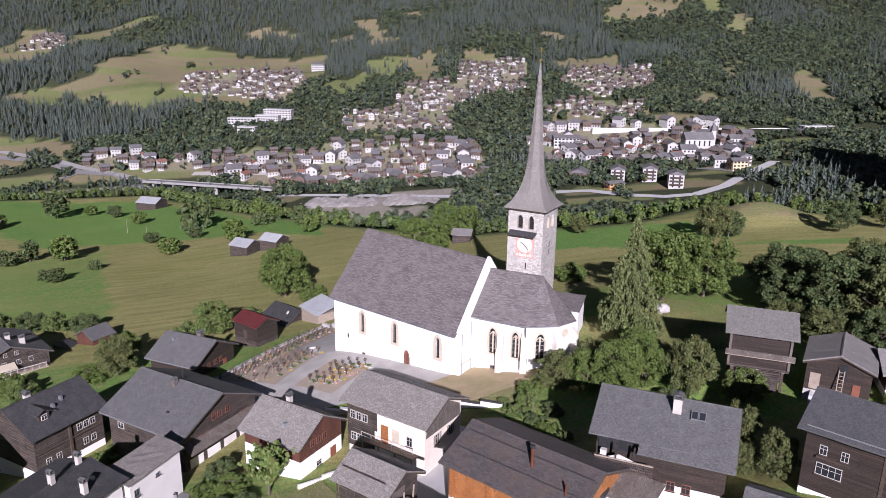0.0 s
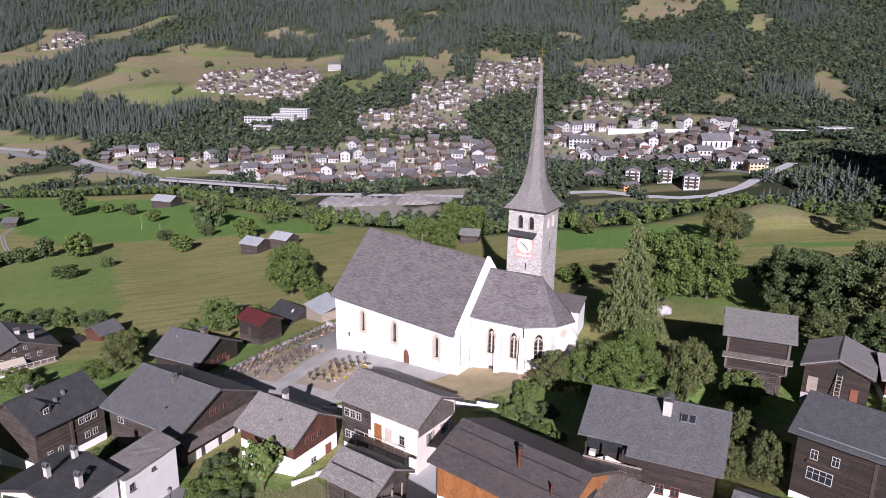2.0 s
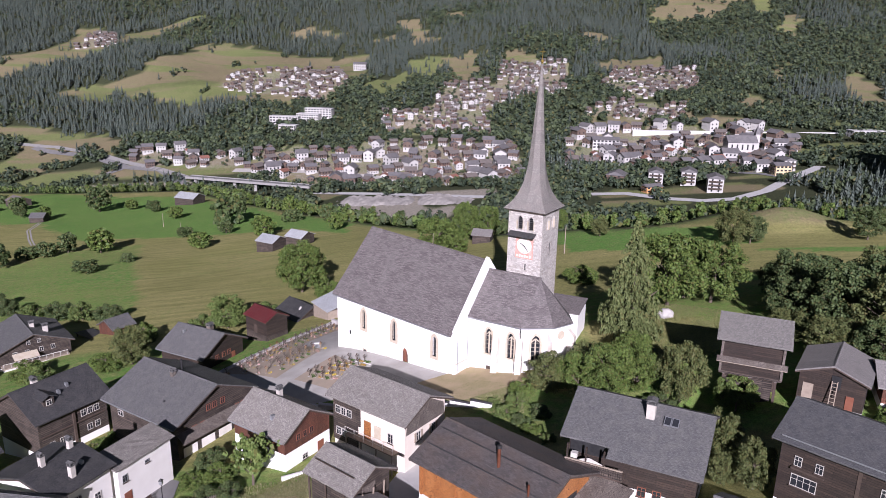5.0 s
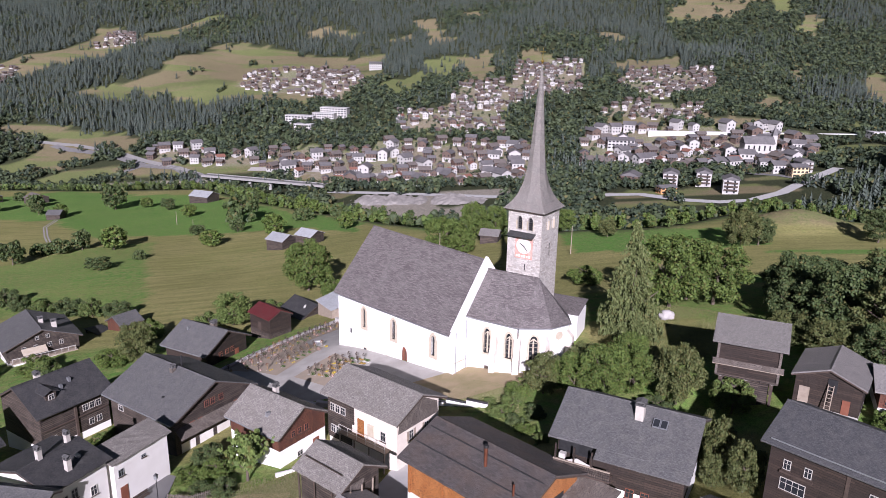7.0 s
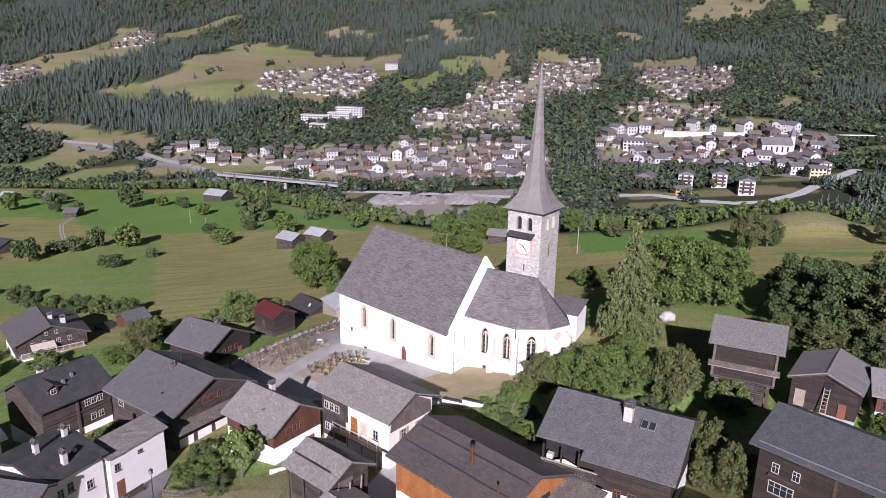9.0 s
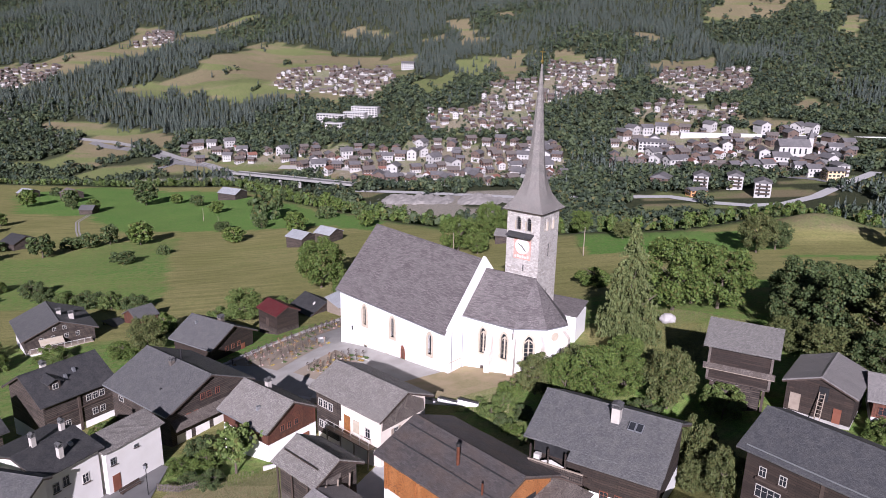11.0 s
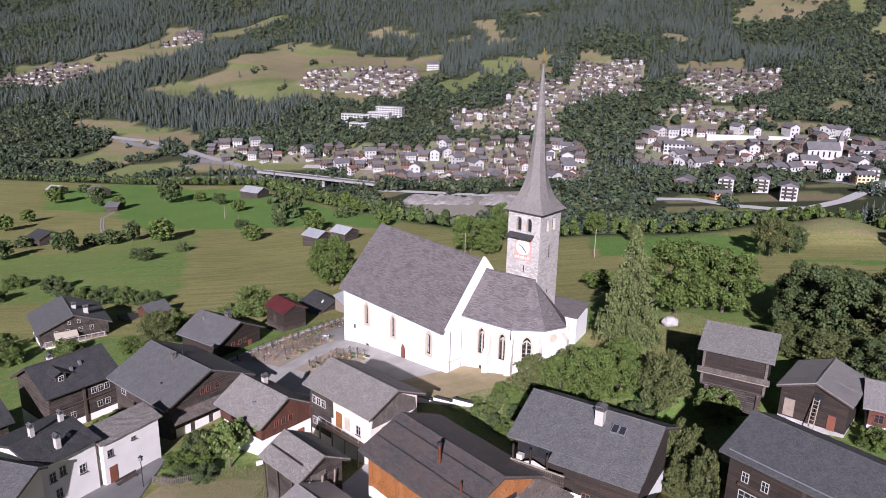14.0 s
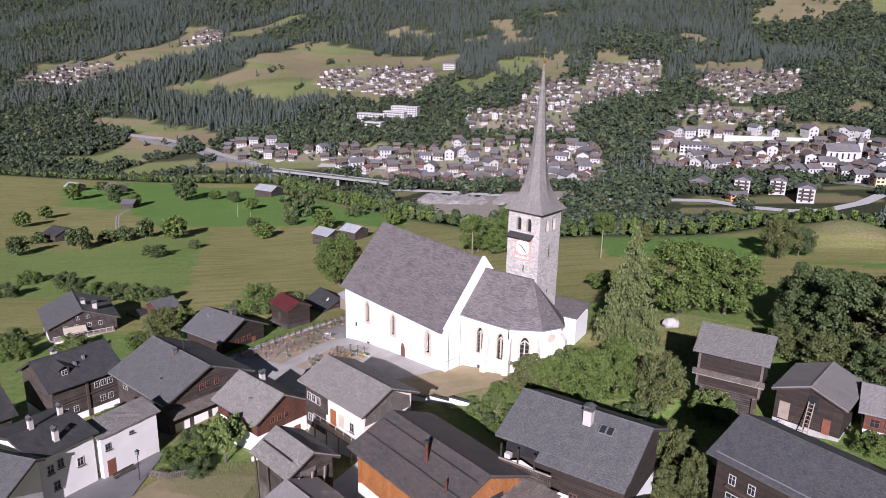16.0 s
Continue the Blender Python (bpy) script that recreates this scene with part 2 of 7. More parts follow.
def bar(bm, p, q, w, h=None):
    """A square bar from p to q."""
    p, q = Vector(p), Vector(q)
    h = h or w
    d = (q - p).normalized()
    side = d.cross(Vector((0, 0, 1)))
    side = side.normalized() if side.length > 1e-4 else Vector((1, 0, 0))
    up = side.cross(d)
    c = [p + side * (sx * w / 2) + up * (sy * h / 2) for sx, sy in ((-1, -1), (1, -1), (1, 1), (-1, 1))]
    return prism(bm, c, q - p)


def tube(bm, p, q, r0, r1, n=8):
    p, q = Vector(p), Vector(q)
    d = (q - p).normalized()
    side = d.orthogonal().normalized()
    up = d.cross(side)
    rings = []
    for c, r in ((p, r0), (q, r1)):
        rings.append([bm.verts.new(c + (side * math.cos(a) + up * math.sin(a)) * r) for a in (2 * math.pi * i / n for i in range(n))])
    for i in range(n):
        bm.faces.new((rings[0][i], rings[0][(i + 1) % n], rings[1][(i + 1) % n], rings[1][i]))
    bm.faces.new(rings[0][::-1])
    bm.faces.new(rings[1])
    return bm


def B():
    return bmesh.new()


def mesh_from(name, verts, faces, material):
    me = bpy.data.meshes.new(name)
    nv, nf, k = len(verts), len(faces), faces.shape[1]
    me.vertices.add(nv)
    me.vertices.foreach_set("co", np.ascontiguousarray(verts, dtype=np.float32).ravel())
    me.loops.add(nf * k)
    me.loops.foreach_set("vertex_index", np.ascontiguousarray(faces, dtype=np.int32).ravel())
    me.polygons.add(nf)
    me.polygons.foreach_set("loop_start", np.arange(0, nf * k, k, dtype=np.int32))
    me.update()
    me.validate()
    me.materials.append(material)
    return me


# ---- terrain ----
def smooth(v):
    v = np.clip(v, 0, 1)
    return v * v * (3 - 2 * v)


def brow_of(x):
    """Where the terrace breaks off towards the river."""
    x = np.asarray(x, float)
    return np.clip(np.where(x < 0, 215 - 1.35 * x, 215 - 0.4 * np.minimum(x, 45) + 26 * np.exp(-((x - 88) / 20) ** 2)), 190, 500)


def height(x, y):
    """The ground: a terrace that falls to the river, the valley floor, and the far slope."""
    x, y = np.asarray(x, float), np.asarray(y, float)
    dx = x - 3.0
    fall = np.where(dx > 0, 11 * np.tanh(0.17 * dx / 11), 38 * np.tanh(0.17 * dx / 38))
    near = -2.2 + fall - 0.085 * (y - 99)
    near = near + 2.6 * np.exp(-((x + 16) ** 2 + (y - 112) ** 2) / 340) + 2.4 * np.exp(-((x - 38) ** 2 + (y - 114) ** 2) / 600)
    near = near + 5.2 * np.exp(-(((x - 87) / 13) ** 2 + ((y - 199) / 10) ** 2))
    near = near + 0.5 * np.sin(x * 0.07 + 1.0) * np.sin(y * 0.05) * smooth((y - 150) / 60)
    brow = brow_of(x)
    floor = -76 + 0.084 * np.clip(x, -500, 600)
    s = smooth((y - brow) / 150)
    z = near * (1 - s) + np.minimum(floor, near) * s
    u = np.maximum(y - (650 + 0.2 * np.clip(x + 200, 0, 600)), 0)
    bumps = np.sin(x * 0.011 + y * 0.004) * np.cos(y * 0.013 - x * 0.003) + 0.5 * np.sin(x * 0.031 + 2.0) * np.sin(y * 0.027)
    # unseen wooded shoulder beyond the village, added for morning shade on the valley floor
    hill = 128 * np.exp(-((x - 330) / 44) ** 2 - ((y - 378) / 55) ** 2) + 70 * np.exp(-((x - 540) / 92) ** 2 - ((y - 440) / 82) ** 2)
    hill = hill + 40 * np.exp(-((x - 505) / 55) ** 2 - ((y - 810) / 60) ** 2)
    # the yard between the big slate house and the granary, lowered for shade
    hill = hill - 3.0 * np.exp(-((x - 33.5) / 7.5) ** 2 - ((y - 76) / 10) ** 2)
    return z + 0.2 * u + 0.00016 * u * u + bumps * np.minimum(u * 0.02, 9.0) + hill


def hz(x, y):
    return float(height(x, y))


# ---- land cover: ellipses (x, y, half width, half depth) ----
DRY = [(165, 548, 70, 9), (-154, 694, 34, 24), (-180, 600, 50, 10), (-342, 706, 60, 14), (-262, 711, 55, 15), (-164, 668, 50, 14), (-105, 1190, 26, 22), (-60, 1330, 24, 30), (150, 1200, 26, 24)]
GREEN = [(150, 560, 60, 10), (240, 596, 40, 14), (120, 520, 40, 10), (-505, 744, 36, 28), (-430, 700, 40, 26), (300, 700, 60, 30), (-540, 727, 36, 12)]
# open land and settlements as outlines in the plan
MEADOWS = [[(-588, 936), (-549, 991), (-506, 1053), (-492, 1099), (-469, 1178), (-381, 1196), (-317, 1166), (-196, 1149), (-168, 996), (-206, 922), (-258, 899), (-369, 919), (-425, 925), (-488, 958), (-538, 946)],
           [(-839, 1006), (-879, 1055), (-801, 1089), (-772, 1133), (-708, 1139), (-717, 1260), (-690, 1288), (-633, 1258), (-592, 1302), (-540, 1359), (-515, 1336), (-556, 1268), (-590, 1169), (-633, 1123), (-661, 1075), (-680, 1046), (-699, 1019), (-760, 1031)]]
BROWN_LOW = [[(-632, 852), (-527, 857), (-450, 829), (-395, 775), (-392, 753), (-425, 769), (-440, 743), (-477, 718), (-513, 742), (-542, 809), (-597, 817)],
             [(100, 833), (145, 830), (169, 811), (156, 781), (102, 787)], [(208, 845), (273, 837), (275, 793), (207, 808)], [(291, 903), (323, 946), (343, 915), (298, 863), (284, 866)],
             [(355, 895), (400, 938), (386, 895)], [(350, 1014), (427, 1138), (431, 1116), (389, 1025)], [(462, 1031), (537, 1142), (487, 933), (444, 892)]]
BROWN_HIGH = [[(256, 1323), (288, 1405), (338, 1514), (492, 1542), (435, 1461), (389, 1375), (362, 1382), (313, 1329)], [(488, 1366), (541, 1397), (491, 1276), (470, 1275)],
              [(-70, 1100), (-17, 1129), (-17, 1060), (-21, 975), (-52, 973), (-68, 1037)], [(-346, 1239), (-307, 1275), (-249, 1258), (-258, 1231), (-301, 1251), (-334, 1230)],
              [(-194, 1191), (-169, 1236), (-156, 1211), (-182, 1184)], [(-165, 1308), (-122, 1316), (-110, 1245), (-121, 1199), (-149, 1259)],
              [(145, 1065), (213, 1102), (253, 1131), (241, 1065), (192, 1020), (149, 1025)], [(12, 1118), (52, 1087), (75, 1048), (24, 1057)]]
GREENS = [[(494, 1529), (529, 1525), (495, 1400), (456, 1382)], [(-121, 1081), (-74, 1099), (-71, 1038), (-85, 1009), (-111, 1029)], [(-164, 973), (-121, 1046), (-108, 1008), (-118, 942), (-116, 899), (-148, 923)],
          [(352, 811), (415, 894), (392, 847), (353, 801)], [(-24, 868), (5, 899), (12, 857), (-10, 834)]]
HAMLETS = [[(-374, 994), (-363, 1058), (-229, 1096), (-184, 961), (-213, 891), (-267, 932)], [(-670, 1161), (-694, 1264), (-641, 1258), (-603, 1168)],
           [(-112, 793), (-121, 851), (-70, 859), (-59, 965), (36, 968), (35, 907), (-5, 869), (1, 791)], [(10, 957), (13, 1060), (106, 1060), (89, 914), (35, 922)],
           [(138, 959), (164, 1028), (275, 1048), (262, 957), (172, 889)], [(102, 839), (147, 896), (232, 869), (202, 812), (168, 821)], [(-821, 960), (-839, 1006), (-802, 1077), (-739, 1068), (-719, 1036), (-732, 966)]]
VALLEY_TOWN = [[(-241, 699), (-241, 755), (-129, 746), (-128, 775), (34, 754), (32, 616), (-98, 632), (-180, 669)], [(75, 688), (87, 789), (193, 797), (316, 790), (279, 662), (229, 607), (141, 656)],
               [(-371, 727), (-384, 774), (-330, 770), (-303, 737), (-257, 745), (-246, 714), (-299, 712)]]
GRAVELS = [(-75, 520, 50, 60), (-60, 400, 34, 40), (-22, 580, 44, 16), (60, 560, 30, 8), (-330, 668, 90, 10)]


def inside(spots, x, y, soft=0.35):
    best = np.zeros_like(np.asarray(x, float))
    wob = 0.18 * np.sin(x * 0.06 + y * 0.021) + 0.14 * np.sin(y * 0.09 - x * 0.05 + 1.0) + 0.10 * np.sin(x * 0.17 + 2) * np.sin(y * 0.13)
    for cx, cy, rx, ry in spots:
        d = np.sqrt(((x - cx) / rx) ** 2 + ((y - cy) / ry) ** 2) + wob
        best = np.maximum(best, smooth((1 + soft / 2 - d) / soft))
    return best


SWARD = [[(-351, 456), (-318, 501), (-204, 464), (-123, 379), (-51, 281), (-44, 254), (-68, 276), (-103, 287), (-122, 296), (-157, 302), (-179, 302), (-238, 367), (-287, 373)],
         [(26, 211), (67, 193), (66, 179), (85, 172), (101, 174), (97, 165), (59, 166), (24, 179)], [(40, 148), (62, 142), (62, 136), (44, 138)]]
ORCHARD = [[(-139, 287), (-82, 165), (-106, 165), (-153, 174), (-220, 250), (-178, 245), (-165, 272)]]


def in_polys(polys, x, y, amp=7.0):
    """Whether a point lies in one of the outlines, with a wavering edge."""
    x0_, y0_ = np.asarray(x, float), np.asarray(y, float)
    x = x0_ + amp * np.sin(y0_ * 0.06) + 0.6 * amp * np.sin(y0_ * 0.19 + 1) + 0.4 * amp * np.sin(y0_ * 0.47)
    y = y0_ + amp * np.sin(x * 0.05 + 2) + 0.6 * amp * np.sin(x * 0.17) + 0.4 * amp * np.sin(x * 0.41 + 3)
    out = np.zeros(x.shape, bool)
    for poly in polys:
        ins = np.zeros(x.shape, bool)
        for (x0, y0), (x1, y1) in zip(poly, poly[1:] + poly[:1]):
            ins ^= ((y0 > y) != (y1 > y)) & (x < (x1 - x0) * (y - y0) / (y1 - y0 + 1e-9) + x0)
        out |= ins
    return out.astype(float)


def in_town(x, y):
    return np.maximum(in_polys(HAMLETS, x, y, 3.0), in_polys(VALLEY_TOWN, x, y, 4.0))


def cover(x, y):
    """How much of forest floor, green meadow, dry grass and bare gravel or street there is."""
    far = smooth((y - (brow_of(x) - 8)) / 25)
    town = in_town(x, y)
    grav = np.maximum(inside(GRAVELS, x, y, 0.2), 0.44 * town) * far
    open_ = in_polys(MEADOWS, x, y)
    brown = np.maximum(in_polys(BROWN_LOW, x, y), in_polys(BROWN_HIGH, x, y))
    lush = smooth((1030 + 0.25 * (x + 400) - y) / 70)
    dry = np.maximum(np.maximum(inside(DRY, x, y, 0.18), 0.85 * brown), open_ * (0.72 - 0.36 * lush)) * far
    green = np.maximum(np.maximum(inside(GREEN, x, y, 0.2), in_polys(GREENS, x, y, 4.0)), open_ * (0.3 + 0.6 * lush)) * far
    dry = np.maximum(dry, 0.62 * town * far)
    forest = far * np.clip(1 - np.maximum(np.maximum(dry, green), np.maximum(town, grav)), 0, 1)
    # the near terrace: a green sward along the brow, a mown and drier field before it, orchard grass to one side
    strip = in_polys(SWARD, x, y, 1.6)
    orchard = in_polys(ORCHARD, x, y, 1.2)
    field = smooth((y - 132) / 6)
    dry_spots = inside([(75, 172, 24, 4), (30, 108, 7, 8), (34, 104, 9, 9), (-30, 62, 14, 9), (8, 94, 10, 4), (-10, 84, 24, 9), (10, 70, 30, 12), (-40, 100, 26, 16), (20, 96, 12, 8)], x, y)
    n_dry = 0.84 * field + 0.42 * (1 - field)
    n_dry = np.where(orchard > 0, 0.42, n_dry)
    n_dry = (1 - far) * np.maximum(np.where(strip > 0, 0.06, n_dry), 0.9 * dry_spots)
    mound = inside([(87, 197, 14, 9)], x, y)
    return forest, (1 - far) * (1 - 0.75 * mound), np.maximum(dry, n_dry), grav


def spread(lo, hi, near_lo, near_hi, fine, grow):
    """Grid lines: fine in the near stretch, and wider and wider outside it."""
    mid = list(np.arange(near_lo, near_hi, fine))
    left, right, step = [near_lo - fine], [near_hi], fine
    while left[-1] > lo:
        step = min(step * grow, 14 if left[-1] > -950 else 90)
        left.append(left[-1] - step)
    step = fine
    while right[-1] < hi:
        step = min(step * grow, 14 if right[-1] < 1550 else 90)
        right.append(right[-1] + step)
    return np.array(left[::-1] + mid + right)


gx, gy = spread(-3400, 3400, -110, 100, 2.2, 1.03), spread(-500, 4200, 40, 260, 2.2, 1.03)
GX, GY = np.meshgrid(gx, gy)
GZ = height(GX, GY)
GZ = GZ + np.where(GY > 1500, 0.00025 * np.maximum(GY - 1500, 0) ** 2 * 0.3, 0)
nx, ny = len(gx), len(gy)
idx = np.arange(nx * ny).reshape(ny, nx)
quads = np.stack([idx[:-1, :-1], idx[:-1, 1:], idx[1:, 1:], idx[1:, :-1]], -1).reshape(-1, 4)


def ground_material():
    m, nt, b = nodes_of("hillside_ground")
    att = nt.nodes.new("ShaderNodeVertexColor")
    att.layer_name = "cover"
    sep = nt.nodes.new("ShaderNodeSeparateColor")
    nt.links.new(att.outputs["Color"], sep.inputs[0])
    n1, n2, n3 = noise_of(nt, 0.035, 6.0), noise_of(nt, 0.6, 5.0), noise_of(nt, 6.0, 4.0)
    rows = noise_of(nt, 0.22, 5.0, stretch=(0.25, 2.2, 1.0))
    green = mix(nt, ramp(nt, n1, 0.35, 0.65), (0.135, 0.175, 0.062), (0.175, 0.205, 0.078))
    green = mix(nt, ramp(nt, n2, 0.35, 0.75), green, (0.185, 0.190, 0.090))
    dry = mix(nt, ramp(nt, n1, 0.35, 0.65), (0.250, 0.200, 0.130), (0.215, 0.185, 0.115))
    dry = mix(nt, ramp(nt, rows, 0.35, 0.7), dry, (0.190, 0.180, 0.095))
    dry = mix(nt, ramp(nt, n2, 0.45, 0.8), dry, (0.235, 0.180, 0.125))
    hay = mix(nt, ramp(nt, n1, 0.35, 0.65), (0.360, 0.330, 0.145), (0.295, 0.285, 0.112))
    hay = mix(nt, ramp(nt, rows, 0.35, 0.7), hay, (0.230, 0.232, 0.085))
    dry = mix(nt, sep.outputs["Green"], dry, hay)
    sward = mix(nt, ramp(nt, n1, 0.35, 0.65), (0.125, 0.262, 0.056), (0.165, 0.292, 0.068))
    sward = mix(nt, ramp(nt, n2, 0.4, 0.75), sward, (0.190, 0.262, 0.085))
    green = mix(nt, sep.outputs["Green"], green, sward)
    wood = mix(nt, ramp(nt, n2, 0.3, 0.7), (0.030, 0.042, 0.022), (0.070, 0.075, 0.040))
    bare = mix(nt, ramp(nt, n2, 0.3, 0.7), (0.26, 0.235, 0.20), (0.37, 0.34, 0.30))
    edge = node(nt, "ShaderNodeMath")
    edge.operation = "MULTIPLY_ADD"
    nt.links.new(n2, edge.inputs[0])
    edge.inputs[1].default_value = 0.7
    edge.inputs[2].default_value = -0.35

    # broad mown streaks that follow the contour
    streak = node(nt, "ShaderNodeMath")
    streak.operation = "MULTIPLY_ADD"
    nt.links.new(noise_of(nt, 0.03, 5.0, stretch=(0.3, 1.6, 0.3)), streak.inputs[0])
    streak.inputs[1].default_value, streak.inputs[2].default_value = 3.8, -1.9

    def weight(socket, wave=edge):
        a = node(nt, "ShaderNodeMath")
        nt.links.new(socket, a.inputs[0])
        nt.links.new(wave.outputs[0], a.inputs[1])
        return ramp(nt, a.outputs[0], 0.25, 0.75)

    calm = node(nt, "ShaderNodeMath")
    calm.operation = "MULTIPLY_ADD"
    nt.links.new(sep.outputs["Green"], calm.inputs[0])
    calm.inputs[1].default_value, calm.inputs[2].default_value = -0.86, 1.0
    tame = node(nt, "ShaderNodeMath")
    tame.operation = "MULTIPLY"
    nt.links.new(streak.outputs[0], tame.inputs[0])
    nt.links.new(calm.outputs[0], tame.inputs[1])
    both = node(nt, "ShaderNodeMath")
    nt.links.new(tame.outputs[0], both.inputs[0])
    nt.links.new(edge.outputs[0], both.inputs[1])
    col = mix(nt, weight(sep.outputs["Blue"], both), green, dry)
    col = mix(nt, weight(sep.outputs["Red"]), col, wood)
    col = mix(nt, weight(att.outputs["Alpha"]), col, bare)
    col = mix(nt, ramp(nt, n3, 0.3, 0.75), mix(nt, 1.0, col, (0.60, 0.62, 0.58), "MULTIPLY"), mix(nt, 1.0, col, (1.28, 1.26, 1.2), "MULTIPLY"))
    col = mix(nt, ramp(nt, noise_of(nt, 1.7, 5.0), 0.3, 0.7), mix(nt, 1.0, col, (0.80, 0.80, 0.80), "MULTIPLY"), mix(nt, 1.0, col, (1.14, 1.12, 1.08), "MULTIPLY"))
    nt.links.new(col, b.inputs["Base Color"])
    b.inputs["Roughness"].default_value = 1.0
    b.inputs["Specular IOR Level"].default_value = 0.1
    relief(nt, b, n3, 0.9, 0.18)
    return m


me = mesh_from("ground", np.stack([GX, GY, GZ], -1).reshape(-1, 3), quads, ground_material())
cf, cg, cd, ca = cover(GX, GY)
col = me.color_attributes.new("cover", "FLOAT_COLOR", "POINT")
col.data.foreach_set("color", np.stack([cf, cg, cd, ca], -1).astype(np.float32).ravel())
me.polygons.foreach_set("use_smooth", np.ones(len(me.polygons), dtype=bool))
tagged(new("ground", me), "grassy alpine hillside falling to a valley", "ground", kind="structure")


def drape(name, line, width, material, label, category="road", lift=0.06, step=2.0):
    """A strip of road or path that lies on the ground along a line."""
    pts = []
    for (x0, y0), (x1, y1) in zip(line, line[1:]):
        k = max(1, int(math.hypot(x1 - x0, y1 - y0) / step))
        pts += [(x0 + (x1 - x0) * i / k, y0 + (y1 - y0) * i / k) for i in range(k)]
    pts.append(line[-1])
    bm = B()
    prev = None
    for i, (x, y) in enumerate(pts):
        a, b = pts[max(0, i - 1)], pts[min(len(pts) - 1, i + 1)]
        d = Vector((b[0] - a[0], b[1] - a[1], 0)).normalized()
        sd = Vector((-d.y, d.x, 0))
        row = []
        for k in (-1, -0.5, 0, 0.5, 1):
            q = Vector((x, y, 0)) + sd * (k * width / 2)
            row.append(bm.verts.new((q.x, q.y, hz(q.x, q.y) + lift)))
        if prev:
            for j in range(4):
                bm.faces.new((prev[j + 1], prev[j], row[j], row[j + 1]))
        prev = row
    ob = part(name, bm, material)
    return tagged(ob, label, category, kind="structure")


def patch(name, corners, material, label, category, lift=0.08, n=14):
    """A four-cornered piece of paving draped on the ground."""
    bm = B()
    a, b, c, d = [Vector((*p, 0)) for p in corners]
    grid = []
    for i in range(n + 1):
        row = []
        for j in range(n + 1):
            u, v = i / n, j / n
            p = a * (1 - u) * (1 - v) + b * u * (1 - v) + c * u * v + d * (1 - u) * v
            row.append(bm.verts.new((p.x, p.y, hz(p.x, p.y) + lift)))
        grid.append(row)
    for i in range(n):
        for j in range(n):
            f = bm.faces.new((grid[i][j], grid[i + 1][j], grid[i + 1][j + 1], grid[i][j + 1]))
    bmesh.ops.recalc_face_normals(bm, faces=bm.faces)
    return tagged(part(name, bm, material), label, category, kind="structure")


# ---- windows, chimneys, houses ----
def window(parent, x, y, z, w, h, face, frame=WHITE_PAINT, sill=True, bars=1, material=GLASS, shutters=None):
    """A casement in the wall: face is the outward way, one of 'f' (-y), 'b' (+y), 'l' (-x), 'r' (+x)."""
    turn = {"f": 0, "r": 90, "b": 180, "l": -90}[face]
    m = pose(x, y, z, 0, 0, turn)
    t = min(0.05, w * 0.07)
    bm = B()
    for x0, z0, x1, z1 in ((-w / 2, 0, -w / 2 + t, h), (w / 2 - t, 0, w / 2, h), (-w / 2 + t, 0, w / 2 - t, t), (-w / 2 + t, h - t, w / 2 - t, h)):
        block(bm, x0, -0.06, z0, x1, 0.05, z1)
    for k in range(bars):
        c = -w / 2 + w * (k + 1) / (bars + 1)
        block(bm, c - t / 2.6, -0.045, t, c + t / 2.6, 0.0, h - t)
    block(bm, -w / 2 + t, -0.04, h * 0.6, w / 2 - t, 0.0, h * 0.6 + t * 0.6)
    bm.transform(m)
    win = part("window", bm, frame, parent)
    bm = B()
    block(bm, -w / 2 + t, -0.02, t, w / 2 - t, 0.02, h - t)
    bm.transform(m)
    part("pane", bm, material, win)
    if sill:
        bm = B()
        block(bm, -w / 2 - 0.06, -0.16, -0.07, w / 2 + 0.06, 0.0, 0.0)
        bm.transform(m)
        part("sill", bm, DARK_WOOD, win)
    if shutters:
        for sx in (-1, 1):
            bm = B()
            block(bm, sx * (w / 2 + 0.03), -0.09, 0, sx * (w / 2 + 0.03 + w * 0.45), -0.03, h)
            bm.transform(m)
            part("shutter", bm, shutters, win)
    return win


def chimney(parent, x, y, z, h=1.5, w=0.65, material=CHIMNEY):
    bm = B()
    w1 = w * 0.9
    prism(bm, [(x - w / 2, y - w / 2, z - 0.8), (x + w / 2, y - w / 2, z - 0.8), (x + w / 2, y + w / 2, z - 0.8), (x - w / 2, y + w / 2, z - 0.8)], (0, 0, h + 0.8))
    ch = part("chimney", bm, material, parent, "plastered chimney")
    bm = B()
    block(bm, x - w * 0.62, y - w * 0.62, z + h, x + w * 0.62, y + w * 0.62, z + h + 0.09)
    for sx in (-1, 1):
        for sy in (-1, 1):
            block(bm, x + sx * w * 0.42 - 0.06, y + sy * w * 0.42 - 0.06, z + h + 0.09, x + sx * w * 0.42 + 0.06, y + sy * w * 0.42 + 0.06, z + h + 0.36)
    prism(bm, [(x - w * 0.66, y - w * 0.66, z + h + 0.36), (x, y - w * 0.66, z + h + 0.55), (x + w * 0.66, y - w * 0.66, z + h + 0.36)], (0, w * 1.32, 0))
    part("chimney_cap", bm, SLATE, ch)


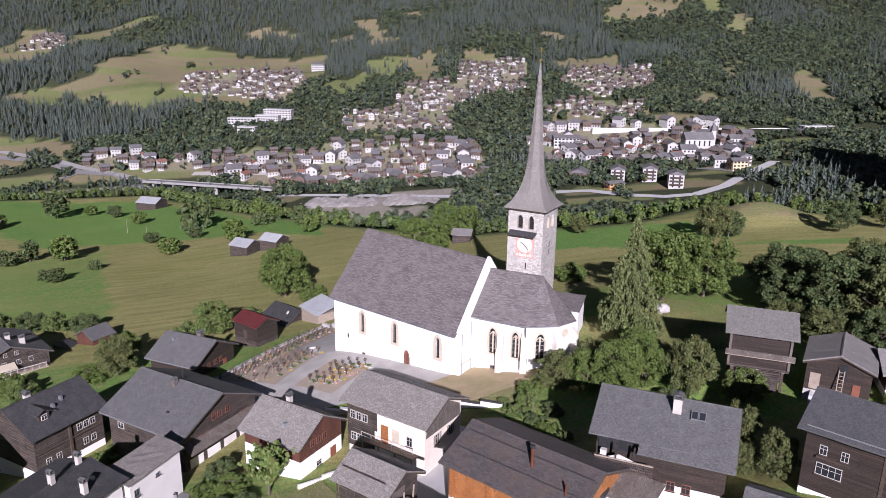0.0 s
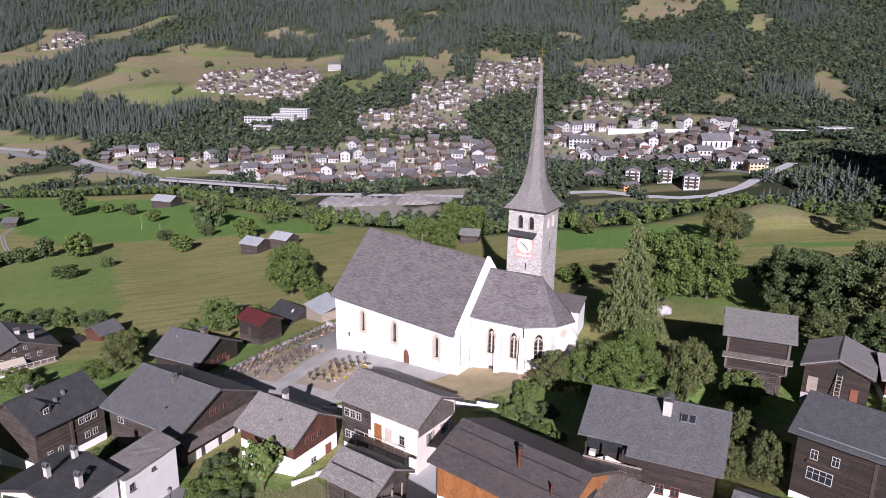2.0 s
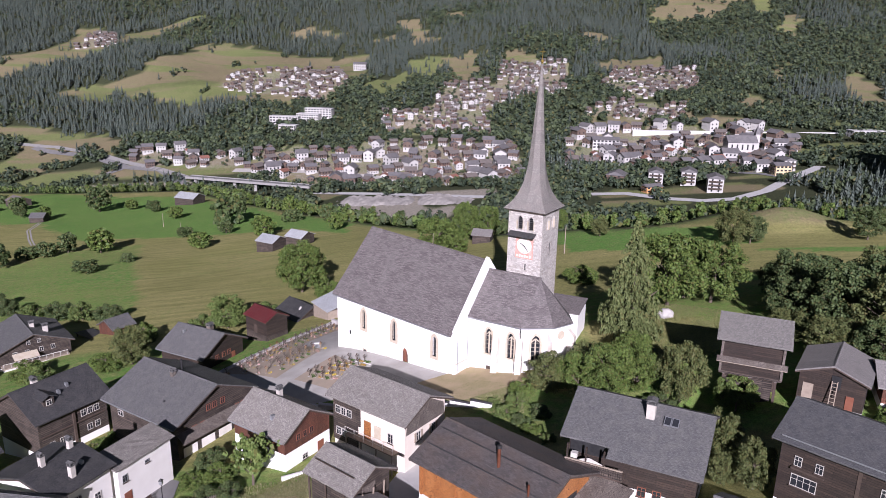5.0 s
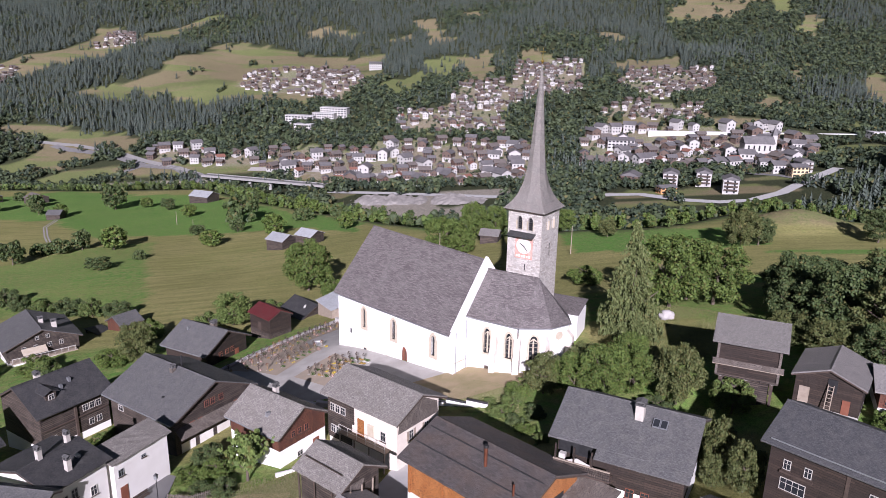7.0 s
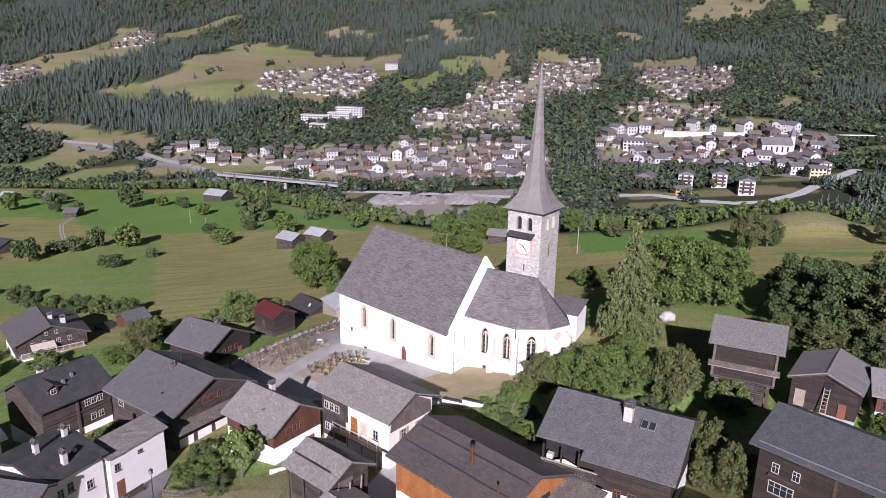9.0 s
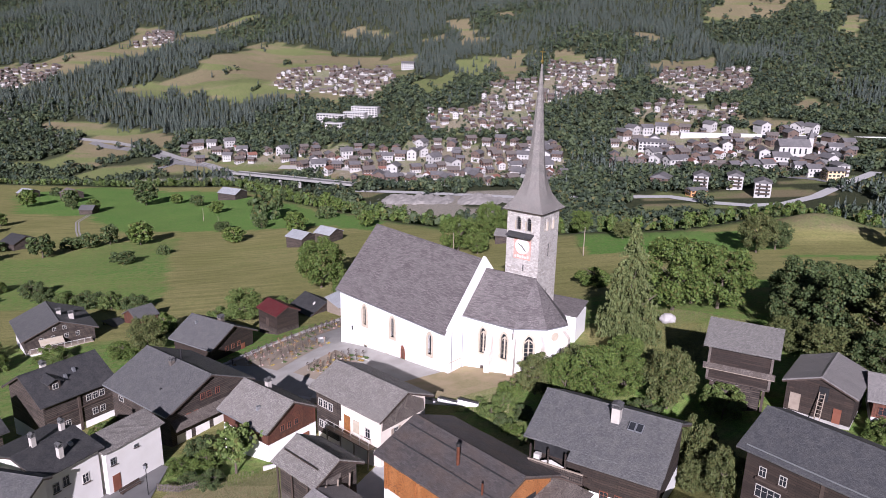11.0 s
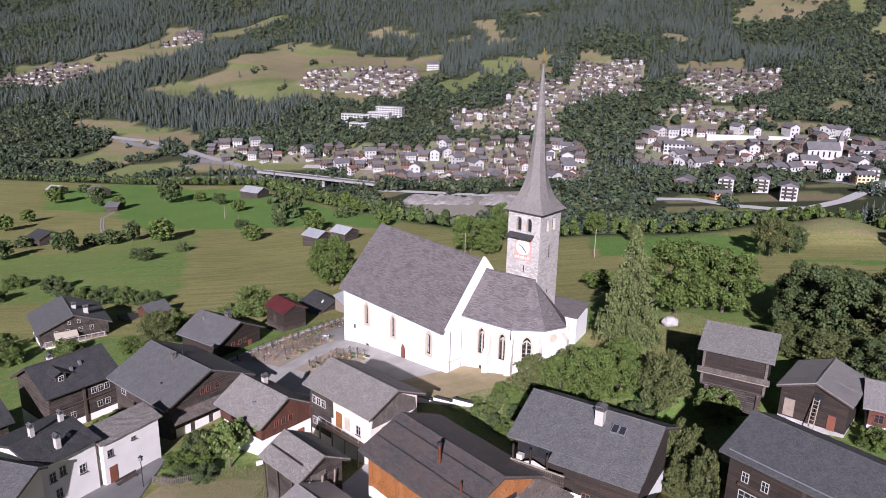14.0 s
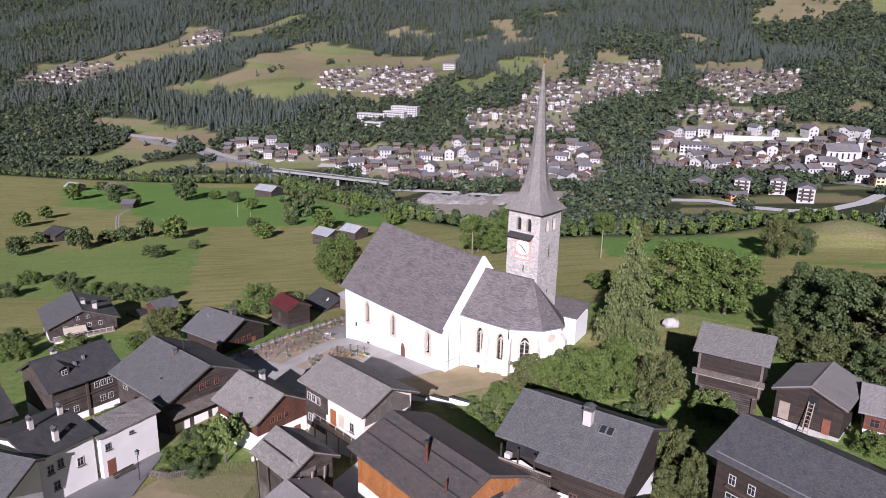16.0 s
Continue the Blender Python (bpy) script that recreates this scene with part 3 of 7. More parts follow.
def house(name, label, cx, cy, ang, length, half, ze, zr, zg, wall=LOG, roof=SLATE, base=PLASTER_OLD, base_h=1.8, over=0.8, verge=0.7, category="house", group="", back_half=None, rise=0.0, gable=None):
    """A gabled house, ridge along its local x. ze, zr, zg: heights of eaves, ridge and ground. rise: how much the ridge sags to the far end."""
    m = pose(cx, cy, zg, 0, 0, ang)
    ob = holder(name, m, label, category, group)
    e, r = ze - zg, zr - zg
    bh = back_half or half
    slope = (r - e) / half
    eb = r - slope * bh
    hl, w, wb = length / 2 - verge, half - over, bh - over
    th = 0.16
    # stone or plaster base, sunk into the slope
    if base:
        bm = B()
        block(bm, -hl, -w, -3.0, hl, wb, base_h)
        part("base_wall", bm, base, ob)
    # upper walls up to the underside of the roof
    t = 0.28
    top = lambda y: r - slope * abs(y) - th * 0.6
    walls = (("front_wall", [(-hl, -w, base_h), (hl, -w, base_h), (hl, -w, top(w)), (-hl, -w, top(w))], (0, t, 0)),
             ("back_wall", [(-hl, wb, base_h), (hl, wb, base_h), (hl, wb, top(wb)), (-hl, wb, top(wb))], (0, -t, 0)))
    for n, pts, v in walls:
        part(n, prism(B(), pts, v), wall, ob)
    for sx in (-1, 1):
        x = sx * (hl - 0.002)
        pts = [(x, -w + t, base_h), (x, wb - t, base_h), (x, wb - t, top(wb - t)), (x, 0, top(0)), (x, -w + t, top(w - t))]
        part("gable_wall", prism(B(), pts, (-sx * t, 0, 0)), gable or wall, ob)
    # roof slabs with a slight unevenness along their edges
    L = length / 2
    rnd = random.Random(name + str(cx))
    for sy, hw, ez in ((-1, half, e), (1, bh, eb)):
        bm = B()
        n = 14
        up, lo = [], []
        for i in range(n + 1):
            x = -L + 2 * L * i / n
            j = rnd.uniform(-0.035, 0.035)
            sag = -0.05 * math.sin(math.pi * i / n)
            up.append((bm.verts.new((x, 0, r + sag)), bm.verts.new((x, sy * hw * 0.5, (r + ez) / 2 + sag + rnd.uniform(-0.03, 0.02))), bm.verts.new((x, sy * (hw + j), ez + rnd.uniform(-0.02, 0.02)))))
            lo.append((bm.verts.new((x, 0, r + sag - th)), bm.verts.new((x, sy * hw * 0.5, (r + ez) / 2 + sag - th)), bm.verts.new((x, sy * (hw + j), ez - th))))
        for i in range(n):
            for k in range(2):
                bm.faces.new((up[i][k], up[i + 1][k], up[i + 1][k + 1], up[i][k + 1]))
                bm.faces.new((lo[i][k], lo[i][k + 1], lo[i + 1][k + 1], lo[i + 1][k]))
            bm.faces.new((up[i][2], up[i + 1][2], lo[i + 1][2], lo[i][2]))
            bm.faces.new((up[i][0], lo[i][0], lo[i + 1][0], up[i + 1][0]))
        for i in (0, n):
            for k in range(2):
                bm.faces.new((up[i][k], up[i][k + 1], lo[i][k + 1], lo[i][k]))
        bmesh.ops.recalc_face_normals(bm, faces=bm.faces)
        part("roof_slope", bm, roof, ob)
    # ridge stones
    bm = prism(B(), [(-L, -0.17, r - 0.05), (-L, 0, r + 0.05), (-L, 0.17, r - 0.05)], (2 * L, 0, 0))
    part("ridge_cap", bm, roof, ob)
    # rafters' ends and verge boards
    for sx in (-1, 1):
        for sy, hw, ez in ((-1, half, e), (1, bh, eb)):
            part("verge_board", bar(B(), (sx * (L - 0.05), 0, r - th - 0.08), (sx * (L - 0.05), sy * (hw - 0.05), ez - th - 0.08), 0.07, 0.2), DARK_WOOD, ob)
    ob["w"], ob["hl"] = w, hl
    return ob


def W(ob, side, along, z, w=0.75, h=0.95, **kw):
    """A window on one of a house's four sides; z above its own ground."""
    hl, w2 = ob["hl"], ob["w"]
    x, y = {"f": (along, -w2), "b": (along, w2), "l": (-hl, along), "r": (hl, along)}[side]
    dx, dy = {"f": (0, -0.02), "b": (0, 0.02), "l": (-0.02, 0), "r": (0.02, 0)}[side]
    return window(ob, x + dx, y + dy, z, w, h, side, **kw)


# ---- the village ----
PLASTER_GREY = plain("greyed_white_plaster", (0.70, 0.675, 0.63), (0.60, 0.57, 0.52), 0.4, 0.9, 0.2)
a_h = house("house", "slate-roofed dark wooden house with a plastered ground floor", 23.15, 65.8, -22, 13.3, 5.5, 10.6, 13.2, 4.2, wall=LOG_DARK, base=PLASTER, base_h=2.0, over=1.1, category="house")
chimney(a_h, 0.9, -1.35, 8.3, 1.35, 0.8)
b_h = house("barn", "large barn of fresh orange larch boards with brown slates", 9.65, 61.5, -38, 14.6, 5.4, 8.0, 10.2, 2.0, wall=LOG_ORANGE, roof=SLATE_BROWN, base=PLASTER_OLD, base_h=2.2, category="barn")
CREAM = plain("cream_lime_render", (0.72, 0.645, 0.55), (0.58, 0.51, 0.43), 0.5, 0.9, 0.25)
c_h = house("house", "cream plastered house with pale slates and a wooden loft", -3.65, 78.05, -33, 12.4, 4.5, 5.9, 7.95, -1.4, wall=CREAM, roof=SLATE_PALE, base=CREAM, base_h=2.0, over=0.85)
d_h = house("log_barn", "small weathered log barn with pale slates", -5.2, 62.4, -34, 6.8, 3.2, 6.0, 7.7, 1.4, wall=LOG, roof=SLATE_PALE, base=BOARD_GREY, base_h=1.2, category="barn", over=0.55)
e_h = house("house", "house with reddish boarded gable over white plaster", -17.5, 80.4, -30, 9.8, 4.4, 1.0, 3.6, -4.4, wall=LOG_RED, roof=SLATE_PALE, base=PLASTER, base_h=3.4, over=0.6, verge=0.5)
chimney(e_h, -1.5, 1.2, 7.1, 1.1, 0.6)
f_h = house("house", "broad dark timber house with a large slate roof", -34.4, 89.4, -28, 15.2, 7.3, -1.3, 2.1, -7.4, wall=LOG, roof=SLATE, base=LOG, base_h=1.0, over=0.9)
h_h = house("house", "two-storey dark log house with casement windows", -54.05, 90.4, 63, 11.6, 5.6, -3.9, -0.6, -10.6, wall=LOG, roof=SLATE_DARK, base=PLASTER, base_h=1.6)
chimney(h_h, -2.0, 0.3, 9.4, 1.0, 0.7)
i_h = house("house", "white house with a dark slate roof and three chimneys", -38.6, 66.5, 70, 7.8, 5.0, 1.0, 2.3, -5.2, wall=PLASTER_GREY, roof=SLATE_DARK, base=PLASTER_GREY, base_h=2.5, over=0.7, verge=0.4)
chimney(i_h, -1.2, 0.0, 7.2, 1.4, 0.52)
chimney(i_h, 2.6, 0.4, 7.2, 1.2, 0.5)
j_h = house("chalet", "dark wooden chalet with a white ground floor and terrace", -89.6, 136.6, -44, 14.5, 7.6, -16.0, -12.9, -20.6, base=PLASTER_OLD, base_h=1.6, category="house")
chimney(j_h, 1.5, 1.0, 6.9, 1.2, 0.8)
chimney(j_h, 3.6, 3.0, 6.1, 1.6, 0.9)
l_h = house("house", "low wooden house with a pale lichened slate roof", -44.4, 120.7, -22, 11.2, 5.9, -8.0, -5.0, -12.0, wall=LOG_DARK, roof=SLATE, base=LOG, base_h=1.0)
m_h = house("hut", "small log hut with a dull red metal roof", -36.0, 132.2, -36, 7.2, 2.9, -6.6, -5.2, -10.2, wall=LOG_DARK, roof=ROOF_RED, base=LOG, base_h=0.5, over=0.4, verge=0.3, category="hut")
n_h = house("house", "low house with grey slates below the churchyard", -33.0, 147.0, -40, 9.0, 4.4, -11.6, -9.2, -14.5, wall=LOG, roof=SLATE_DARK, base=LOG, base_h=1.0)
o_h = house("granary", "old log granary with a pale shingle roof", 40.3, 86.1, -19, 8.3, 4.0, 12.7, 14.8, 6.0, wall=LOG_DARK, roof=SHINGLE_GREY, base=None, base_h=2.4, category="barn", over=0.7)
p_h = house("barn", "dark log barn with a ribbed metal roof and ladder", 48.7, 82.1, 60, 8.4, 3.9, 10.6, 12.1, 6.3, wall=LOG_DARK, roof=ROOF_METAL, base=ROCK, base_h=0.7, category="barn", over=0.5, verge=0.4)
q_h = house("barn", "small brown barn with a grey ribbed roof", 57.0, 80.6, -18, 9.0, 4.2, 10.0, 11.6, 6.6, wall=LOG_RED, roof=ROOF_METAL, base=PLASTER_OLD, base_h=1.2, category="barn")
r_h = house("house", "large dark timber house with white window frames", 44.75, 58.35, -41, 20.6, 5.1, 12.7, 14.9, 5.4, wall=LOG_DARK, roof=SLATE_BLUE, base=PLASTER, base_h=1.0, over=0.8)
chimney(r_h, 2.4, 1.9, 8.2, 1.2, 0.8)
k_h = house("hut", "wooden hut with a small slate roof by the meadow", -77.0, 150.0, 60, 6.0, 3.2, -17.8, -16.0, -22.0, wall=LOG_RED, roof=SLATE, base=LOG_RED, base_h=0.6, category="hut", over=0.4, verge=0.4)


# ---- the church ----
NAVE = pose(3.06, 98.82, 0, 0, 0, -35.3)       # local x runs east along the nave, y across it
church = holder("church", NAVE, "white plastered gothic church with steep slate roofs", "church")
NL, NW, RW = 25.2, 15.2, 7.6
ew, ee, rw_, re_ = 5.75, 5.25, 15.55, 14.75     # the eaves and the ridge sag towards the choir


def wall_with_openings(L, zb, zt0, zt1, holes, t=0.9, n=10):
    """A wall along x from 0 to L, outer face at y = 0, pierced by lancets (x, sill, width, height)."""
    bm = B()
    xs = sorted({0.0, L, *[h[0] - h[2] / 2 for h in holes], *[h[0] + h[2] / 2 for h in holes]})
    top = lambda x: zt0 + (zt1 - zt0) * x / L
    for a, b in zip(xs, xs[1:]):
        mid = (a + b) / 2
        here = [h for h in holes if h[0] - h[2] / 2 < mid < h[0] + h[2] / 2]
        if not here:
            prism(bm, [(a, 0, zb), (b, 0, zb), (b, 0, top(b)), (a, 0, top(a))], (0, t, 0))
        else:
            x, s, w, h = here[0][:4]
            if s > zb:
                prism(bm, [(a, 0, zb), (b, 0, zb), (b, 0, s), (a, 0, s)], (0, t, 0))
            arc = []
            for i in range(n + 1):
                u = -1 + 2 * i / n
                arc.append((x + u * w / 2, 0, s + h - w * 0.85 * (1 - math.sqrt(max(0, 1 - abs(u) ** 1.6)))))
            for p, q in zip(arc, arc[1:]):
                prism(bm, [p, q, (q[0], 0, top(q[0])), (p[0], 0, top(p[0]))], (0, t, 0))
    return bm


def lancet(parent, m, w, h, glass=GLASS, stone=TUFF, rim=0.34, two=True):
    """The stone surround, the glass and the tracery of a pointed window; m places the middle of its sill on the wall's face."""
    def outline(w, h, n=10):
        pts = [(-w / 2, 0)]
        for i in range(n + 1):
            u = -1 + 2 * i / n
            pts.append((u * w / 2, h - w * 0.85 * (1 - math.sqrt(max(0, 1 - abs(u) ** 1.6)))))
        pts.append((w / 2, 0))
        return pts
    bm = B()
    o, i_ = outline(w + 2 * rim, h + rim), outline(w, h)
    o = [(x, z - (rim if k in (0, len(o) - 1) else 0)) for k, (x, z) in enumerate(o)]
    for k in range(len(o) - 1):
        quad = [(o[k][0], -0.03, o[k][1]), (o[k + 1][0], -0.03, o[k + 1][1]), (i_[k + 1][0], 0.0, i_[k + 1][1]), (i_[k][0], 0.0, i_[k][1])]
        quad = [(a, -0.03, c) for a, b, c in quad]
        if (Vector(quad[0]) - Vector(quad[1])).length > 1e-3 or True:
            a, b, c, d = quad
            pts = [a, b, c, d] if (Vector(c) - Vector(d)).length > 1e-3 else [a, b, c]
            try:
                prism(bm, pts, (0, 0.34, 0))
            except ValueError:
                pass
    a, b, c, d = (o[-1][0], -0.06, o[-1][1]), (o[0][0], -0.06, o[0][1]), (i_[0][0], -0.06, 0), (i_[-1][0], -0.06, 0)
    prism(bm, [b, a, d, c], (0, 0.4, 0))
    bm.transform(m)
    win = part("window", bm, stone, parent, "pointed window with a tan stone surround")
    bm = B()
    pts = [(x, 0.32, z) for x, z in i_]
    prism(bm, pts, (0, 0.05, 0))
    bm.transform(m)
    part("pane", bm, glass, win)
    bm = B()
    if two:
        block(bm, -0.1, 0.2, 0, 0.1, 0.31, h * 0.82)
        bar(bm, (-w / 2, 0.265, h * 0.72), (0, 0.265, h * 0.86), 0.14)
        bar(bm, (w / 2, 0.265, h * 0.72), (0, 0.265, h * 0.86), 0.14)
    else:
        block(bm, -0.03, 0.26, 0, 0.03, 0.31, h * 0.9)
    for k in range(1, 5):
        block(bm, -w / 2, 0.27, h * 0.17 * k, w / 2, 0.30, h * 0.17 * k + 0.04)
    bm.transform(m)
    part("tracery", bm, stone if two else BLACK, win)
    return win


# nave: south wall with three windows and a door
zb = -7.0
s_holes = [(6.2, 0.85, 0.66, 3.2), (12.9, 0.7, 0.66, 3.2), (21.2, 0.5, 0.66, 3.2), (15.2, -2.7, 1.35, 2.75)]
bm = wall_with_openings(NL, zb, ew + 0.35, ee + 0.35, s_holes)
bm.transform(pose(-NL, 0, 0))
part("south_wall", bm, PLASTER, church)
for x, s, w, h in s_holes[:3]:
    lancet(church, pose(x - NL, 0, s), w, h, two=False, rim=0.5)
x, s, w, h = s_holes[3]
bm = B()
pts = [(x - NL + u * w / 2, 0.28, s + h - w * 0.85 * (1 - math.sqrt(max(0, 1 - abs(u) ** 1.6)))) for u in [i / 5 - 1 for i in range(11)]]
prism(bm, [(x - NL - w / 2, 0.28, s)] + pts + [(x - NL + w / 2, 0.28, s)], (0, 0.08, 0))
door = part("door", bm, BROWN_PAINT, church, "brown arched wooden door")
bm = B()
for k in range(4):
    block(bm, x - NL - w / 2 + 0.3 * k + 0.12, 0.25, s + 0.1, x - NL - w / 2 + 0.3 * k + 0.2, 0.28, s + h - 0.8)
part("door_batten", bm, DARK_WOOD, door)
bm = B()
for k in range(3):
    block(bm, x - NL - 1.1 - 0.15 * k, -0.5 - 0.35 * k, s - 0.17 * (k + 1) - (0.5 if k == 2 else 0), x - NL + 1.1 + 0.15 * k, 0.0, s - 0.17 * k)
part("door_step", bm, CONCRETE, church)
for x, z, w, h in ((6.4, -3.6, 0.85, 0.9), (11.6, -3.1, 0.8, 0.6)):
    bm = B()
    block(bm, x - NL - w / 2, -0.02, z, x - NL + w / 2, 0.1, z + h)
    part("cellar_window", bm, TUFF, church)
    bm = B()
    block(bm, x - NL - w / 2 + 0.14, -0.05, z + 0.1, x - NL + w / 2 - 0.14, 0.05, z + h - 0.14)
    part("grille", bm, BLACK, church)
bm = B()
block(bm, 3.0 - NL, -0.16, -1.0, 3.2 - NL, 0.0, -0.3)
part("wall_lamp", bm, BLACK, church)
# the other nave walls
part("north_wall", prism(B(), [(-NL, NW, zb), (0, NW, zb), (0, NW, ee + 0.3), (-NL, NW, ew + 0.3)], (0, -0.9, 0)), PLASTER, church)
part("west_wall", prism(B(), [(-NL, 0.9, zb), (-NL, NW - 0.9, zb), (-NL, NW - 0.9, ew + 0.6), (-NL, 0.9, ew + 0.6)], (0.9, 0, 0)), PLASTER, church)
part("west_gable", prism(B(), [(-NL + 0.05, 0.9, ew + 0.6), (-NL + 0.05, NW - 0.9, ew + 0.6), (-NL + 1.35, RW, rw_ - 0.45)], (0.8, 0, 0)), PLASTER, church)
part("east_gable", prism(B(), [(-0.42, -0.1, zb), (-0.42, -0.1, ee + 0.25), (-0.42, RW, re_ + 0.35), (-0.42, NW + 0.1, ee + 0.25), (-0.42, NW + 0.1, zb)], (0.45, 0, 0)), PLASTER, church)
bm = B()
for sy in (-1, 1):
    y0 = -0.3 if sy < 0 else NW + 0.3
    bar(bm, (-0.2, y0, ee + 0.22), (-0.2, RW, re_ + 0.42), 0.5, 0.1)
part("gable_coping", bm, PLASTER, church)


def roof_sheet(pts_top, pts_bottom, thick=0.22, n=12, jitter=0.03, seed=1):
    """A slab between a ridge line and an eaves line, a little uneven."""
    rnd = random.Random(seed)
    bm = B()
    (a, b), (c, d) = [[Vector(p) for p in q] for q in (pts_top, pts_bottom)]
    k = 6
    up = [[bm.verts.new((a.lerp(b, i / n)).lerp(c.lerp(d, i / n), j / k) + Vector((0, 0, rnd.uniform(-jitter, jitter) if 0 < j else 0))) for j in range(k + 1)] for i in range(n + 1)]
    lo = [[bm.verts.new(v.co - Vector((0, 0, thick))) for v in r] for r in up]
    for i in range(n):
        for j in range(k):
            bm.faces.new((up[i][j], up[i + 1][j], up[i + 1][j + 1], up[i][j + 1]))
            bm.faces.new((lo[i][j], lo[i][j + 1], lo[i + 1][j + 1], lo[i + 1][j]))
        bm.faces.new((up[i][k], up[i + 1][k], lo[i + 1][k], lo[i][k]))
        bm.faces.new((up[i][0], lo[i][0], lo[i + 1][0], up[i + 1][0]))
    for i in (0, n):
        for j in range(k):
            bm.faces.new((up[i][j], up[i][j + 1], lo[i][j + 1], lo[i][j]))
    bmesh.ops.recalc_face_normals(bm, faces=bm.faces)
    return bm


for sy in (-1, 1):
    ye = -0.6 if sy < 0 else NW + 0.6
    part("roof_slope", roof_sheet([(-NL - 0.15 + 0.9, RW, rw_), (-0.43, RW, re_)], [(-NL - 0.5, ye, ew - 0.25), (-0.43, ye, ee - 0.25)], seed=3 + sy), SLATE_CHURCH, church)
bm = B()
for k in range(48):
    f0, f1 = k / 48, (k + 0.94) / 48
    p, q = Vector((-NL + 0.75, RW, rw_)).lerp(Vector((-0.8, RW, re_)), f0), Vector((-NL + 0.75, RW, rw_)).lerp(Vector((-0.8, RW, re_)), f1)
    prism(bm, [p + Vector((0, -0.2, -0.12)), p + Vector((0, 0, 0.08)), p + Vector((0, 0.2, -0.12))], q - p)
part("ridge_cap", bm, SLATE_CHURCH, church)
# thin string course on the return wall
part("string_course", block(B(), 0.03, 0.0, 0.30, 0.12, 2.75, 0.42), TUFF, church)
# gutter pipes
for x, y, z0, z1 in ((0.16, 0.3, ee, -2.4), (0.1, 2.75, 6.6, -1.6)):
    part("downpipe", tube(B(), (x + 0.05, y, z0), (x + 0.05, y, z1), 0.055, 0.055), METAL, church)
part("gutter", bar(B(), (-NL - 0.4, -0.68, ew - 0.42), (-0.7, -0.68, ee - 0.42), 0.12, 0.1), METAL, church)

# choir, turned a little from the nave, with a polygonal apse
CH = NAVE.inverted() @ pose(5.72, 100.6, 0, 0, 0, -25.6)
CE, CR, CW = 7.35, 13.35, 9.8
ring = [(-3.0, 0.45), (7.2, 0.45), (11.0, 2.75), (12.6, 5.7), (11.0, 8.3), (7.2, 9.35), (-3.0, 9.35)]
for k, (p, q) in enumerate(zip(ring, ring[1:])):
    d = Vector((q[0] - p[0], q[1] - p[1], 0))
    L = d.length
    holes = []
    if k == 0:
        holes = [(5.15, 1.9, 1.02, 3.9), (8.7, 1.9, 1.02, 3.9)]
    elif k == 1:
        holes = [(L / 2, 1.9, 1.25, 3.9)]
    elif k == 2:
        holes = []
    m = CH @ pose(p[0], p[1], 0, 0, 0, math.degrees(math.atan2(d.y, d.x)))
    bm = wall_with_openings(L, -5.0, CE + 0.2, CE + 0.2, holes, 0.8)
    bm.transform(m)
    part("choir_wall", bm, PLASTER, church)
    for x, s, w, h in holes:
        lancet(church, m @ pose(x, 0, s), w, h)
    if k == 2:
        bm = B()
        n = 16
        for i in range(n):
            a0, a1 = 2 * math.pi * i / n, 2 * math.pi * (i + 1) / n
            f = lambda a, r: (L / 2 + 0.1 + r * math.cos(a), -0.05, 5.6 + r * math.sin(a))
            prism(bm, [f(a0, 0.42), f(a1, 0.42), f(a1, 0.66), f(a0, 0.66)], (0, 0.12, 0))
        bm.transform(m)
        rw2 = part("round_window", bm, TUFF, church)
        bm = B()
        prism(bm, [(L / 2 + 0.1 + 0.42 * math.cos(2 * math.pi * i / 12), -0.01, 5.6 + 0.42 * math.sin(2 * math.pi * i / 12)) for i in range(12)], (0, 0.04, 0))
        bm.transform(m)
        part("pane", bm, TUFF, rw2)
BUTTRESS = plain("stained_tuff_and_plaster", (0.74, 0.70, 0.64), (0.50, 0.42, 0.33), 0.7, 0.9, 0.4)
# buttresses: two steps, with sloped caps
for (x, y), a in (((2.75 + 0.9, 0.45), -90), ((7.15, 0.4), -75), ((11.0, 2.7), -32), ((12.65, 5.7), 2)):
    m = CH @ pose(x, y, 0, 0, 0, a + 90)
    bm = B()
    prism(bm, [(-0.45, 0.2, -5), (-0.45, -1.35, -5), (-0.45, -1.35, 2.6), (-0.45, -0.85, 3.3), (-0.45, -0.85, 5.2), (-0.45, 0.2, 6.3)], (0.9, 0, 0))
    bm.transform(m)
    part("buttress", bm, BUTTRESS, church)
# choir plinth and side door
m = CH @ pose(0, 0.45, 0)
bm = B()
block(bm, 3.2, -0.9, -5.0, 8.2, 0.0, 0.35)
bm.transform(m)
part("plinth", bm, PLASTER, church)
bm = B()
block(bm, 1.9, -0.04, -2.3, 2.75, 0.2, -0.1)
bm.transform(m)
part("side_door", bm, DARK_WOOD, church)
